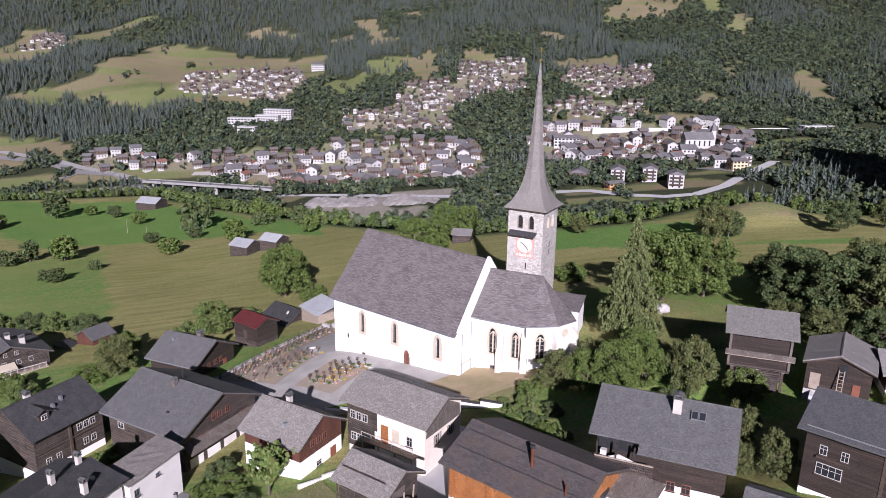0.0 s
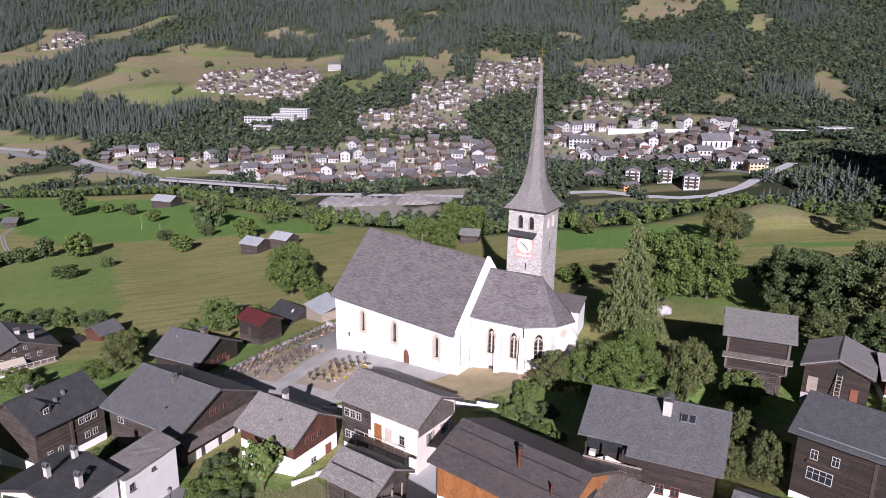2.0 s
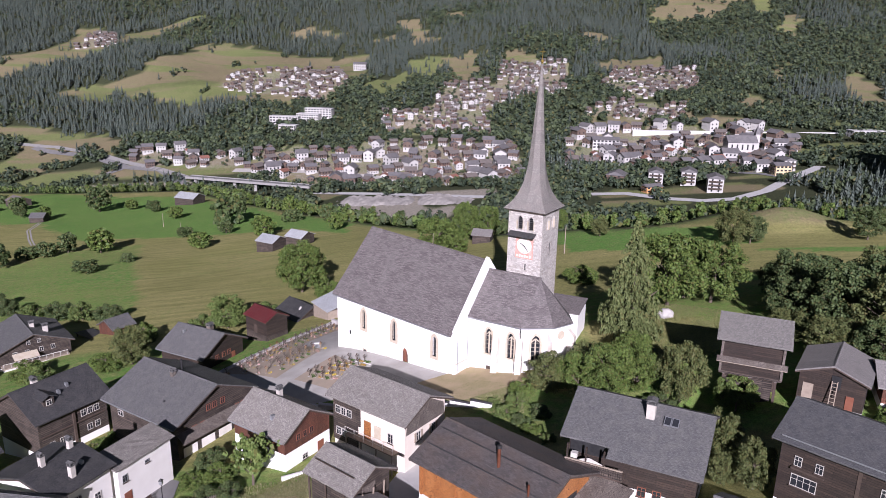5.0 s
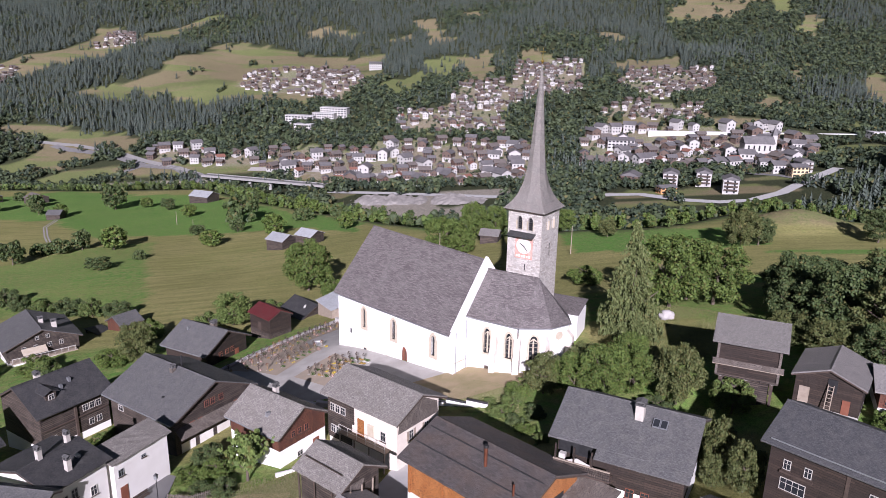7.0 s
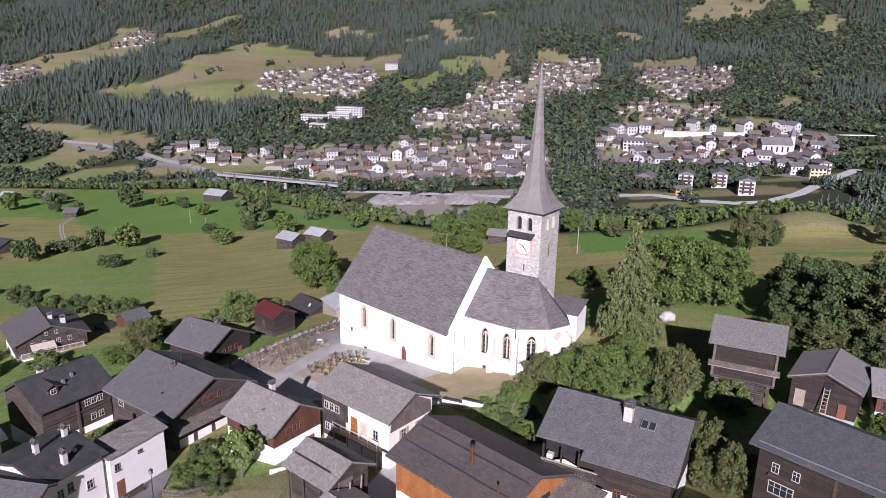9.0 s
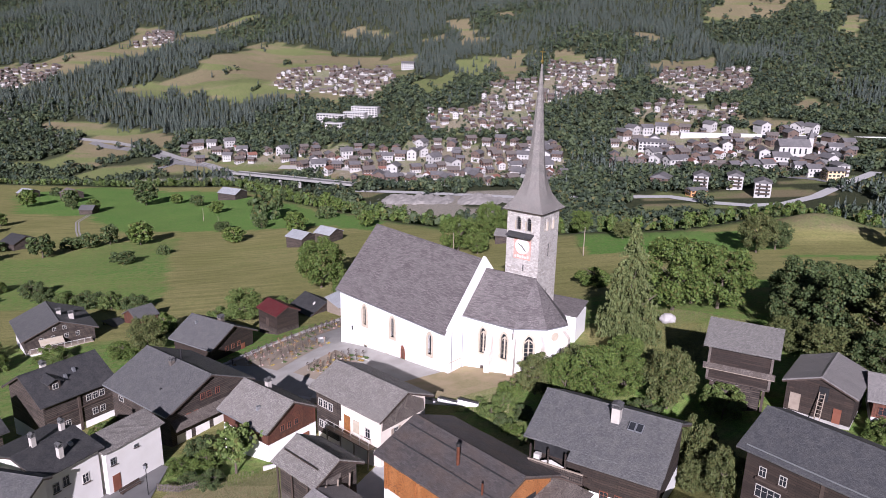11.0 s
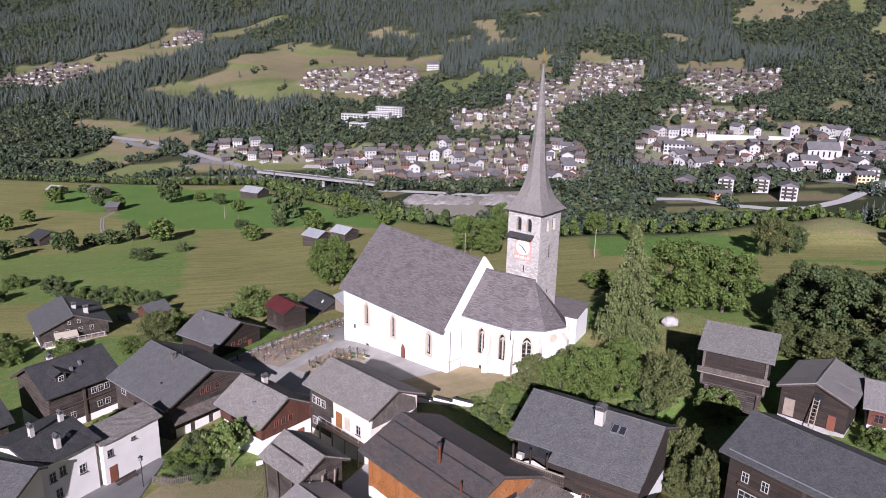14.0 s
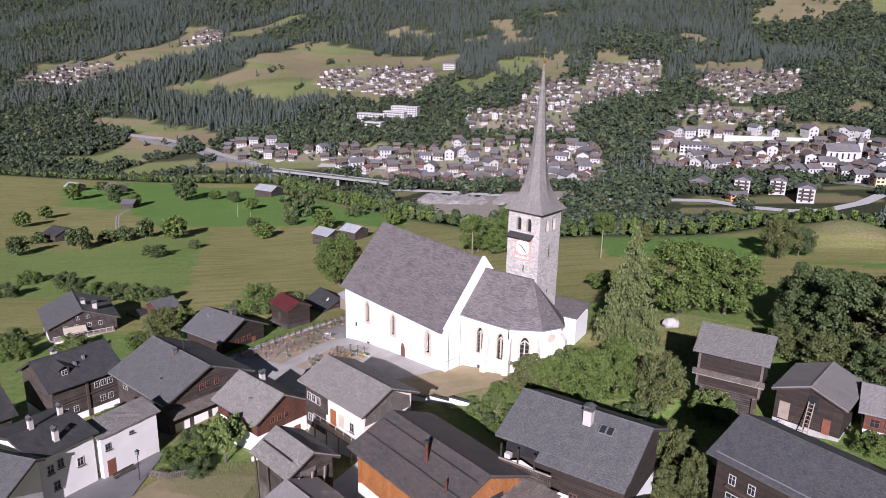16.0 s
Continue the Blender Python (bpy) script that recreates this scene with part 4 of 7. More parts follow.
# choir roof
bm = B()
apex0, apex1 = Vector((-2.5, 4.9, CR)), Vector((8.0, 4.9, CR))
ev = []
for (x, y) in ring:
    c = Vector((4.0, 4.9, 0))
    o = (Vector((x, y, 0)) - c)
    o = Vector((o.x if abs(x + 3) < 0.1 else o.x * 1.05, o.y * 1.12, 0))
    ev.append(c + o + Vector((0, 0, CE - 0.1)))
bm.free()
for k, (p, q) in enumerate(zip(ev, ev[1:])):
    if k == 0:
        top = (apex0, apex1)
    elif k == len(ev) - 2:
        top = (apex1, apex0)
    else:
        top = (apex1, apex1 + (q - p) * 0.004)
    bm = roof_sheet(top, (p, q), 0.2, 8, 0.025, 10 + k)
    bm.transform(CH)
    part("choir_roof_slope", bm, SLATE_CHURCH, church)
    bm = bar(B(), p + Vector((0, 0, -0.14)), q + Vector((0, 0, -0.14)), 0.13, 0.12)
    bm.transform(CH)
    part("gutter", bm, METAL, church)
bm = bar(B(), apex0 + Vector((0, 0, 0.02)), apex1 + Vector((0.1, 0, 0.02)), 0.3, 0.14)
bm.transform(CH)
part("ridge_cap", bm, SLATE_CHURCH, church)
bm = B()
tube(bm, (7.35, -0.05, CE - 0.2), (7.35, -0.05, -1.5), 0.07, 0.07)
bm.transform(CH)
part("downpipe", bm, BLACK, church)
# sacristy on the far side of the choir
bm = B()
m = NAVE.inverted() @ pose(18.6, 108.2, 0, 0, 0, -20)
block(bm, -3.0, 0, -5, 3.1, 5.0, 5.85)
bm.transform(m)
part("sacristy_wall", bm, PLASTER, church)
bm = B()
prism(bm, [(-3.0, -0.3, 5.86), (3.3, -0.3, 5.86), (3.3, 5.3, 6.7), (-3.0, 5.3, 6.7)], (0, 0, 0.14))
bm.transform(m)
part("sacristy_roof", bm, SLATE_CHURCH, church)
lancet(church, m @ pose(1.6, 0, 3.6), 0.5, 1.3, rim=0.16, two=False)
lancet(church, m @ pose(1.0, 0, 0.4), 0.5, 1.3, rim=0.16, two=False)

# tower
TW = pose(14.1, 110.1, 0, 0, 0, -29.0)
tower = holder("church_tower", TW, "pale rubble-stone tower with shingled spire and painted clock", "tower")
hs, TZ = 2.85, 22.1
bm = B()
for side in range(4):
    m = pose(0, 0, 0, 0, 0, 90 * side)
    holes = [(hs - 0.9, 18.9, 0.95, 2.1), (hs + 0.9, 18.9, 0.95, 2.1)]
    wbm = wall_with_openings(2 * hs - (0.0 if side % 2 == 0 else 1.4), -3.0, TZ, TZ, holes if side % 2 == 0 else [(hs - 0.7 - 0.9, 18.9, 0.95, 2.1), (hs - 0.7 + 0.9, 18.9, 0.95, 2.1)], 0.7)
    wbm.transform(m @ pose(-hs + (0.0 if side % 2 == 0 else 0.7), -hs, 0))
    tw_wall = part("tower_wall", wbm, STONE, tower)
    for sx in (-0.9, 0.9):
        # trefoil jambs and a dark louvre behind each opening
        for jx in (-0.53, 0.53):
            jb = B()
            block(jb, sx + jx - 0.07, -hs - 0.02, 18.9, sx + jx + 0.07, -hs + 0.25, 20.3)
            jb.transform(m)
            part("jamb", jb, TUFF, tower)
        lb = B()
        for k in range(6):
            prism(lb, [(sx - 0.37, -hs + 0.3, 18.95 + 0.3 * k), (sx - 0.37, -hs + 0.5, 19.15 + 0.3 * k), (sx - 0.37, -hs + 0.53, 19.12 + 0.3 * k)], (0.74, 0, 0))
        lb.transform(m)
        part("louvre", lb, BLACK, tower)
    cb = B()
    tube(cb, (0, -hs + 0.1, 18.9), (0, -hs + 0.1, 20.2), 0.09, 0.09, 10)
    cb.transform(m)
    part("colonnette", cb, TUFF, tower)
part("bell_floor", block(B(), -hs + 0.75, -hs + 0.75, 18.2, hs - 0.75, hs - 0.75, 18.6), DARK_WOOD, tower)
# narrow slits
for side, x, z, h in ((0, 0.3, 12.6, 1.0), (1, 0.0, 14.8, 2.0), (1, 0.1, 9.0, 0.7)):
    sb2 = B()
    block(sb2, x - 0.09, -hs - 0.015, z, x + 0.09, -hs + 0.1, z + h)
    sb2.transform(pose(0, 0, 0, 0, 0, 90 * side))
    part("slit", sb2, BLACK, tower)
# penthouse board over the clock
hood = B()
prism(hood, [(-2.5, -hs, 18.55), (-2.5, -hs - 1.0, 18.05), (-2.5, -hs - 1.0, 17.93), (-2.5, -hs, 18.35)], (4.4, 0, 0))
part("clock_hood", hood, SLATE_DARK, tower)
clock = part("clock_panel", block(B(), -1.45, -hs - 0.05, 14.4, 1.5, -hs + 0.05, 17.9), RED_PAINT, tower, "faded red painted clock panel")
n = 32
dial = B()
prism(dial, [(0.02 + 1.25 * math.cos(2 * math.pi * i / n), -hs - 0.09, 16.45 + 1.25 * math.sin(2 * math.pi * i / n)) for i in range(n)], (0, 0.06, 0))
part("dial", dial, DIAL, clock)
mk = B()
for i in range(12):
    a = 2 * math.pi * i / 12
    bar(mk, (0.02 + 1.0 * math.sin(a), -hs - 0.11, 16.45 + 1.0 * math.cos(a)), (0.02 + 1.17 * math.sin(a), -hs - 0.11, 16.45 + 1.17 * math.cos(a)), 0.09, 0.03)
part("hour_mark", mk, RED_PAINT, clock)
for a, l in ((-62, 0.75), (138, 1.0)):
    hb = B()
    a = radians(a)
    bar(hb, (0.02 - 0.2 * math.sin(a), -hs - 0.14, 16.45 - 0.2 * math.cos(a)), (0.02 + l * math.sin(a), -hs - 0.14, 16.45 + l * math.cos(a)), 0.13, 0.04)
    part("clock_pointer", hb, BLACK, clock)
bm = B()
for i in range(6):
    x0 = -1.25 + 0.43 * i
    block(bm, x0, -hs - 0.075, 14.62, x0 + 0.3, -hs - 0.04, 14.95 + 0.1 * (i % 2))
part("fresco_bar", bm, DIAL, clock)
# spire: four-sided below, eight-sided above, sweeping in
prof = [(3.5, 21.95), (2.75, 22.95), (2.15, 24.2), (1.72, 25.6), (1.42, 27.3), (1.18, 29.5), (0.95, 32.2), (0.72, 35.2), (0.50, 38.2), (0.28, 41.0), (0.10, 43.1)]
n = 8
rings = []
bm = B()
for k, (r, z) in enumerate(prof):
    f = min(1, k / 5.0)
    row = []
    for i in range(n):
        a = math.pi / 4 * i
        sq = 1 / max(abs(math.cos(a)), abs(math.sin(a)))
        rr = r * ((1 - f) * sq + f * 1.06)
        row.append(bm.verts.new((rr * math.cos(a), rr * math.sin(a), z)))
    rings.append(row)
for r0, r1 in zip(rings, rings[1:]):
    for i in range(n):
        bm.faces.new((r0[i], r0[(i + 1) % n], r1[(i + 1) % n], r1[i]))
bm.faces.new(rings[-1])
bm.faces.new(rings[0][::-1])
part("spire", bm, SHINGLE, tower, "weathered shingle spire")
bm = B()
for side in range(4):
    e2 = block(B(), -hs - 0.45, -hs - 0.45, 21.75, hs + 0.45, -hs - 0.2, 21.93)
    e2.transform(pose(0, 0, 0, 0, 0, 90 * side))
    part("eaves_board", e2, DARK_WOOD, tower)
bm.free()
bm = B()
tube(bm, (0, 0, 43.0), (0, 0, 45.4), 0.06, 0.03, 6)
block(bm, -0.4, -0.03, 44.75, 0.4, 0.03, 44.86)
fin = part("finial_cross", bm, GOLD, tower, "gilded cross")
bm = B()
bmesh.ops.create_uvsphere(bm, u_segments=10, v_segments=8, radius=0.24, matrix=Matrix.Translation((0, 0, 43.5)))
part("ball", bm, GOLD, fin)


# ---- trees ----
def leaf_cloud(clumps, count, size, rnd, flat=0.0, loose=0.6, inner=0.4):
    """Many small leaf quads on the outside of overlapping clumps (x, y, z, r)."""
    clumps = np.array(clumps, float)
    w = clumps[:, 3] ** 2
    pick = rnd.choice(len(clumps), count, p=w / w.sum())
    c = clumps[pick]
    d = rnd.normal(size=(count, 3))
    d /= np.linalg.norm(d, axis=1, keepdims=True)
    d[:, 2] = np.where(d[:, 2] < -0.5, -d[:, 2], d[:, 2])
    rad = c[:, 3] * (inner + (1.28 - inner) * rnd.random(count) ** 0.7)
    p = c[:, :3] + d * rad[:, None]
    nrm = d + rnd.normal(size=(count, 3)) * loose + np.array([0, 0, flat])
    nrm /= np.linalg.norm(nrm, axis=1, keepdims=True)
    t = np.cross(nrm, rnd.normal(size=(count, 3)))
    t /= np.linalg.norm(t, axis=1, keepdims=True)
    b = np.cross(nrm, t)
    s = size * (0.6 + 0.8 * rnd.random(count))[:, None]
    verts = np.stack([p - t * s - b * s * 0.55, p + t * s * 0.2 - b * s * 0.8, p + t * s + b * s * 0.3, p - t * s * 0.1 + b * s * 0.9], 1).reshape(-1, 3)
    return verts, np.arange(len(verts)).reshape(-1, 4)


def limbs(bm, top, spread_, rnd, n=7, r=0.03):
    """A tapered trunk with limbs, for a tree of unit height."""
    pts = [Vector((0, 0, -0.06)), Vector((rnd.normal() * 0.012, rnd.normal() * 0.012, top * 0.35)), Vector((rnd.normal() * 0.02, rnd.normal() * 0.02, top * 0.7)), Vector((rnd.normal() * 0.03, rnd.normal() * 0.03, top))]
    for k, (a, b) in enumerate(zip(pts, pts[1:])):
        tube(bm, a, b, r * (1 - 0.27 * k), r * (1 - 0.27 * (k + 1)), 7)
    for i in range(n):
        a = 2 * math.pi * i / n + rnd.normal() * 0.3
        z = top * (0.35 + 0.5 * rnd.random())
        o = spread_ * (0.55 + 0.4 * rnd.random())
        m0 = Vector((0, 0, z))
        m1 = Vector((math.cos(a) * o * 0.6, math.sin(a) * o * 0.6, z + 0.12))
        m2 = Vector((math.cos(a) * o, math.sin(a) * o, z + 0.2))
        tube(bm, m0, m1, r * 0.45, r * 0.3, 5)
        tube(bm, m1, m2, r * 0.3, r * 0.12, 5)
    return bm


def tree_kind(seed, leaves, size, shape="round", leaf=LEAF, limb_n=7):
    """Meshes of trunk and crown for a tree of unit height and about unit width."""
    rnd = np.random.default_rng(seed)
    clumps = []
    if shape == "round":
        for i in range(120):
            a, u = rnd.random() * 6.283, rnd.random()
            z = 0.22 + 0.70 * u
            rr = 0.40 * math.sqrt(max(0.05, 1 - ((z - 0.55) / 0.46) ** 2)) * (0.25 + 0.85 * rnd.random() ** 0.5)
            clumps.append((math.cos(a) * rr, math.sin(a) * rr, z, 0.03 + 0.07 * rnd.random()))
    elif shape == "column":
        for i in range(150):
            a, u = rnd.random() * 6.283, rnd.random() ** 1.25
            z = 0.05 + 0.93 * u
            rr = 0.44 * (1 - u) ** 0.8 * (0.35 + 0.65 * rnd.random() ** 0.6)
            clumps.append((math.cos(a) * rr, math.sin(a) * rr, z, 0.05 + 0.075 * rnd.random() * (1.15 - u)))
    elif shape == "conifer":
        for k in range(26):
            u = (k + 0.5) / 26
            reach = 0.42 * (1 - u) ** 0.66 + 0.012
            for i in range(max(4, int(11 * (1 - u)) + 3)):
                a = 6.283 * rnd.random()
                r = reach * (0.72 + 0.38 * rnd.random())
                for q in (0.35, 0.6, 0.82, 1.0):
                    clumps.append((math.cos(a) * r * q, math.sin(a) * r * q, 0.07 + 0.92 * u + 0.02 * q - 0.055 * q * q, (0.052 - 0.024 * q) * (0.45 + 0.75 * (1 - u))))
    elif shape == "bush":
        for i in range(64):
            a, u = rnd.random() * 6.283, rnd.random()
            rr = 0.42 * math.sqrt(rnd.random())
            clumps.append((math.cos(a) * rr, math.sin(a) * rr, 0.12 + 0.66 * u * (1 - rr), 0.04 + 0.07 * rnd.random()))
    elif shape == "spiky":
        for i in range(30):
            a, u = rnd.random() * 6.283, rnd.random()
            o = 0.16 + 0.34 * rnd.random()
            for k in range(5):
                f = k / 4
                clumps.append((math.cos(a) * o * f, math.sin(a) * o * f, 0.25 + 0.5 * u + 0.25 * f * (1 - u), 0.06 - 0.028 * f))
    v, f = leaf_cloud(clumps, leaves, size, rnd)
    crown = mesh_from("crown", v, f, leaf)
    bm = limbs(B(), 0.62 if shape != "column" else 0.92, 0.36, rnd, limb_n, 0.028)
    lay_uv(bm)
    trunk = bpy.data.meshes.new("trunk")
    bm.to_mesh(trunk)
    bm.free()
    trunk.materials.append(BARK)
    return trunk, crown


LEAF_OLIVE = leafy("olive_leaf", (0.040, 0.058, 0.018), (0.125, 0.142, 0.046), dry_amount=0.2)
KINDS = {
    "walnut": [tree_kind(11, 15000, 0.0135, "round", LEAF), tree_kind(12, 15000, 0.0135, "round", LEAF)],
    "column": [tree_kind(13, 30000, 0.0105, "conifer", leafy("thuja_spray", (0.066, 0.088, 0.028), (0.160, 0.186, 0.066), dry_amount=0.1), 3)],
    "bush": [tree_kind(14, 7600, 0.019, "bush", LEAF), tree_kind(15, 7600, 0.019, "bush", LEAF_DARK), tree_kind(16, 7200, 0.02, "bush", LEAF_YELLOW)],
    "dark": [tree_kind(17, 13000, 0.0145, "round", LEAF_DARK), tree_kind(18, 13000, 0.0145, "round", LEAF_OLIVE), tree_kind(28, 13000, 0.0145, "round", LEAF_OLIVE)],
    "bright": [tree_kind(19, 9500, 0.0165, "round", LEAF_BRIGHT)],
    "spiky": [tree_kind(20, 3600, 0.034, "spiky", LEAF_BRIGHT)],
    "orchard": [tree_kind(21, 1500, 0.046, "round", LEAF_DARK), tree_kind(22, 1500, 0.046, "round", LEAF), tree_kind(23, 1300, 0.05, "bush", LEAF_DARK)],
    "larch": [tree_kind(24, 2600, 0.03, "column", NEEDLE_PALE, 3)],
}
plants = random.Random(4)


def plant(name, kind, x, y, h, w, label, category="tree", group="", sink=0.0):
    trunk, crown = plants.choice(KINDS[kind])
    m = pose(x, y, hz(x, y) - sink, 0, 0, plants.uniform(0, 360)) @ Matrix.Diagonal((w, w, h, 1))
    ob = holder(name, m, label, category, group)
    for n, me in (("trunk", trunk), ("crown", crown)):
        new(n, me).parent = ob
    return ob


for x, y, h, w in [(-176, 247, 9.8, 10.7), (-175, 264, 6.9, 10.2), (-167, 264, 6.5, 9.0), (-162, 270, 8.9, 8.1), (-147, 268, 9.8, 11.4), (-128, 225, 4.9, 9.6), (-122, 241, 5.2, 5.1), (-124, 295, 4.5, 7.4), (-102, 258, 6.6, 9.7),
                   (-225, 407, 15.6, 15.3), (-208, 412, 6.3, 8.6), (-184, 391, 7.3, 9.1), (-157, 359, 6.7, 8.9), (-113, 319, 18.8, 15.8), (-80, 267, 9.0, 9.9), (-80, 306, 7.7, 10.0), (-82, 331, 6.9, 8.1)]:
    plant("orchard_tree", "orchard", x, y, h, w, "dark green orchard tree in the meadow", group="meadow trees", sink=0.3)
for x, y, h, w in [(-261, 387, 7.4, 7.9), (-241, 379, 7.8, 8.0), (-316, 451, 7.8, 11.4), (-195, 236, 8, 9), (-208, 262, 7, 8), (-250, 300, 8, 9), (-285, 420, 12, 12), (-300, 400, 11, 13), (-262, 330, 7, 8), (-104, 290, 6, 7), (-60, 290, 8, 8), (-52, 268, 7, 7), (-92, 345, 9, 8), (-70, 330, 9, 9)]:
    plant("orchard_tree", "orchard", x, y, h, w, "dark green orchard tree in the meadow", group="meadow trees", sink=0.3)
for x, y, h, w in [(-101, 166, 6.7, 7.8), (-110, 168, 6.1, 8.0), (-122, 176, 6.3, 7.6), (-93, 163, 6.6, 6.6), (-84, 159, 6.4, 7.0), (-132, 184, 6.6, 7.9), (-142, 172, 6, 8), (-150, 190, 6, 8), (-30.9, 163, 5.6, 6.8), (-42.1, 150, 4.6, 5.6), (-52.8, 141, 5.6, 6.6), (-65, 139, 6.2, 6), (-64, 122, 5.0, 7)]:
    plant("bush", "bush", x, y, h, w, "leafy bush at the edge of the meadow", "bush", "bushes at the meadow edge", sink=0.4)
plant("lime_tree", "walnut", -38.9, 169, 13.7, 13.2, "dense round-crowned green tree", sink=0.8)
plant("apple_tree", "bright", -48.1, 143, 7.5, 9.8, "bright green fruit tree behind the huts", sink=0.4)
plant("fruit_tree", "dark", -60, 124, 7.8, 8.4, "grey-green fruit tree between the houses", sink=0.4)
plant("tall_conifer", "column", 29.0, 105.5, 18.6, 11.0, "tall columnar conifer beside the choir", sink=0.3)
for x, y, h, w in [(37.6, 118.5, 12.8, 13.0), (44.8, 119, 11.2, 12.0), (41.5, 123, 11.5, 11.0)]:
    plant("walnut_tree", "walnut", x, y, h, w, "broad leafy walnut tree", group="walnut trees", sink=0.6)
for x, y, h, w in [(65, 172, 9.4, 9.0), (70, 175, 7.2, 7.6), (98, 177, 8.6, 8.6), (112, 182, 8, 8), (37.1, 195, 5.0, 6.0)]:
    plant("ash_tree", "dark", x, y, h, w, "dark green tree on the meadow slope", group="slope trees", sink=0.3)
for x, y, h, w in [(56.1, 113, 10.2, 11.4), (57, 101, 11.6, 11.6), (60.8, 95, 12.0, 11.4), (70, 115, 11.0, 12), (57.9, 124, 6.6, 8.0), (66, 104, 12, 13), (74, 99, 13, 13), (82, 112, 11, 12), (64, 124, 8, 10), (66, 90, 12, 12), (73, 107, 12, 13), (78, 90, 13, 13), (60, 106, 10, 11), (76, 122, 9, 11), (88, 100, 12, 13), (53.0, 106.5, 8, 9), (58, 90, 7, 8), (53.5, 95, 6, 8), (63, 87, 8, 9), (50, 100, 5, 6.5), (60, 83, 5, 6)]:
    plant("ash_tree", "dark", x, y, h, w, "large dark green tree above the barns", group="grove above the barns", sink=0.4)
plant("bush", "bush", 26.6, 146, 4.8, 7.6, "olive green bush behind the tower", "bush")
for kind, x, y, h, w in [("dark", 15.9, 89.8, 6.2, 5.8), ("walnut", 19.6, 88.6, 6.2, 6.4), ("walnut", 23.4, 87.2, 7.8, 7.2), ("walnut", 27.0, 88, 6.7, 6.4), ("dark", 21.5, 93, 5.5, 6.0), ("walnut", 27.5, 94, 6.0, 6.0)]:
    plant("elder_tree", kind, x, y, h, w, "leafy green tree below the choir", group="trees below the choir", sink=0.5)
plant("plum_tree", "dark", 32.1, 85.5, 7.9, 6.6, "dark blue-green fruit tree", sink=0.3)
plant("hazel_bush", "bright", 38.0, 82.6, 5.0, 5.4, "bright green bush before the granary", "bush", sink=0.5)
for x, y, h, w in [(12.6, 90.5, 3.4, 3.8), (10.4, 84.5, 2.4, 3.4), (13.4, 79.5, 1.8, 2.8), (11.9, 87, 2.8, 3.6), (15.3, 76.5, 1.6, 2.4), (29.2, 83.4, 3.6, 4.6), (8.8, 88.2, 1.6, 2.4), (14.6, 83.2, 2.4, 3.4), (12.2, 81.8, 2.0, 2.8), (9.4, 86.2, 1.4, 2.2)]:
    plant("shrub", "bush", x, y, h, w, "green shrub on the steep bank", "bush", "shrubs on the bank", sink=0.4)
for x, y, h, w in [(-70, 112, 4.5, 6), (-75, 118, 5, 6), (-66, 108, 4, 5), (-80, 122, 5, 7), (-62, 104, 3.4, 4.6), (-90, 118, 6, 7), (-97, 125, 6, 8)]:
    plant("bush", "bush", x, y, h, w, "dense green bush on the lawn", "bush", "bushes on the lawn", sink=0.4)
plant("sumac_tree", "spiky", -18.8, 72.6, 8.0, 7.0, "bright green tree with long pinnate leaves", sink=0.4)
for x, y, h, w in [(-26.0, 78.0, 3.8, 4.2), (-23.4, 74.6, 3.2, 4.2), (-26.6, 74.0, 2.4, 3.8), (-23.0, 70.6, 2.2, 4.2), (-20.6, 69.8, 2.6, 4.0), (-43.4, 86.6, 3.7, 4.4), (-45.5, 86.2, 2.6, 3.4)]:
    plant("garden_shrub", "bush", x, y, h, w, "dense green garden shrub by houses", "bush", "garden shrubs", sink=0.4)
for x, y, h, w in [(32.4, 70, 7.4, 4.6), (34.0, 64.6, 5.6, 4.0), (32.0, 75, 5.4, 4.2), (31.6, 66.4, 4.2, 3.2)]:
    plant("shrub", "dark", x, y, h, w, "green shrub between two houses", "bush", "shrubs between houses", sink=0.4)
for x, y, h, w in [(52.2, 75.4, 3.2, 3.8), (54.8, 76.0, 2.8, 3.0)]:
    plant("shrub", "bush", x, y, h, w, "green shrub beside the barn", "bush", "shrubs beside barn", sink=0.3)
for x, y, h, w in [(-7.9, 200, 10.2, 12.0), (-0.3, 212, 12.4, 9.4), (6.4, 212, 10.6, 8.6), (-1.7, 193, 6.6, 7.0), (27.2, 216, 7.2, 7.6)]:
    plant("meadow_tree", "walnut", x, y, h, w, "green tree behind the church", group="trees behind the church", sink=0.4)

# ---- woods: too many trees to count ----
wood_rng = np.random.default_rng(7)


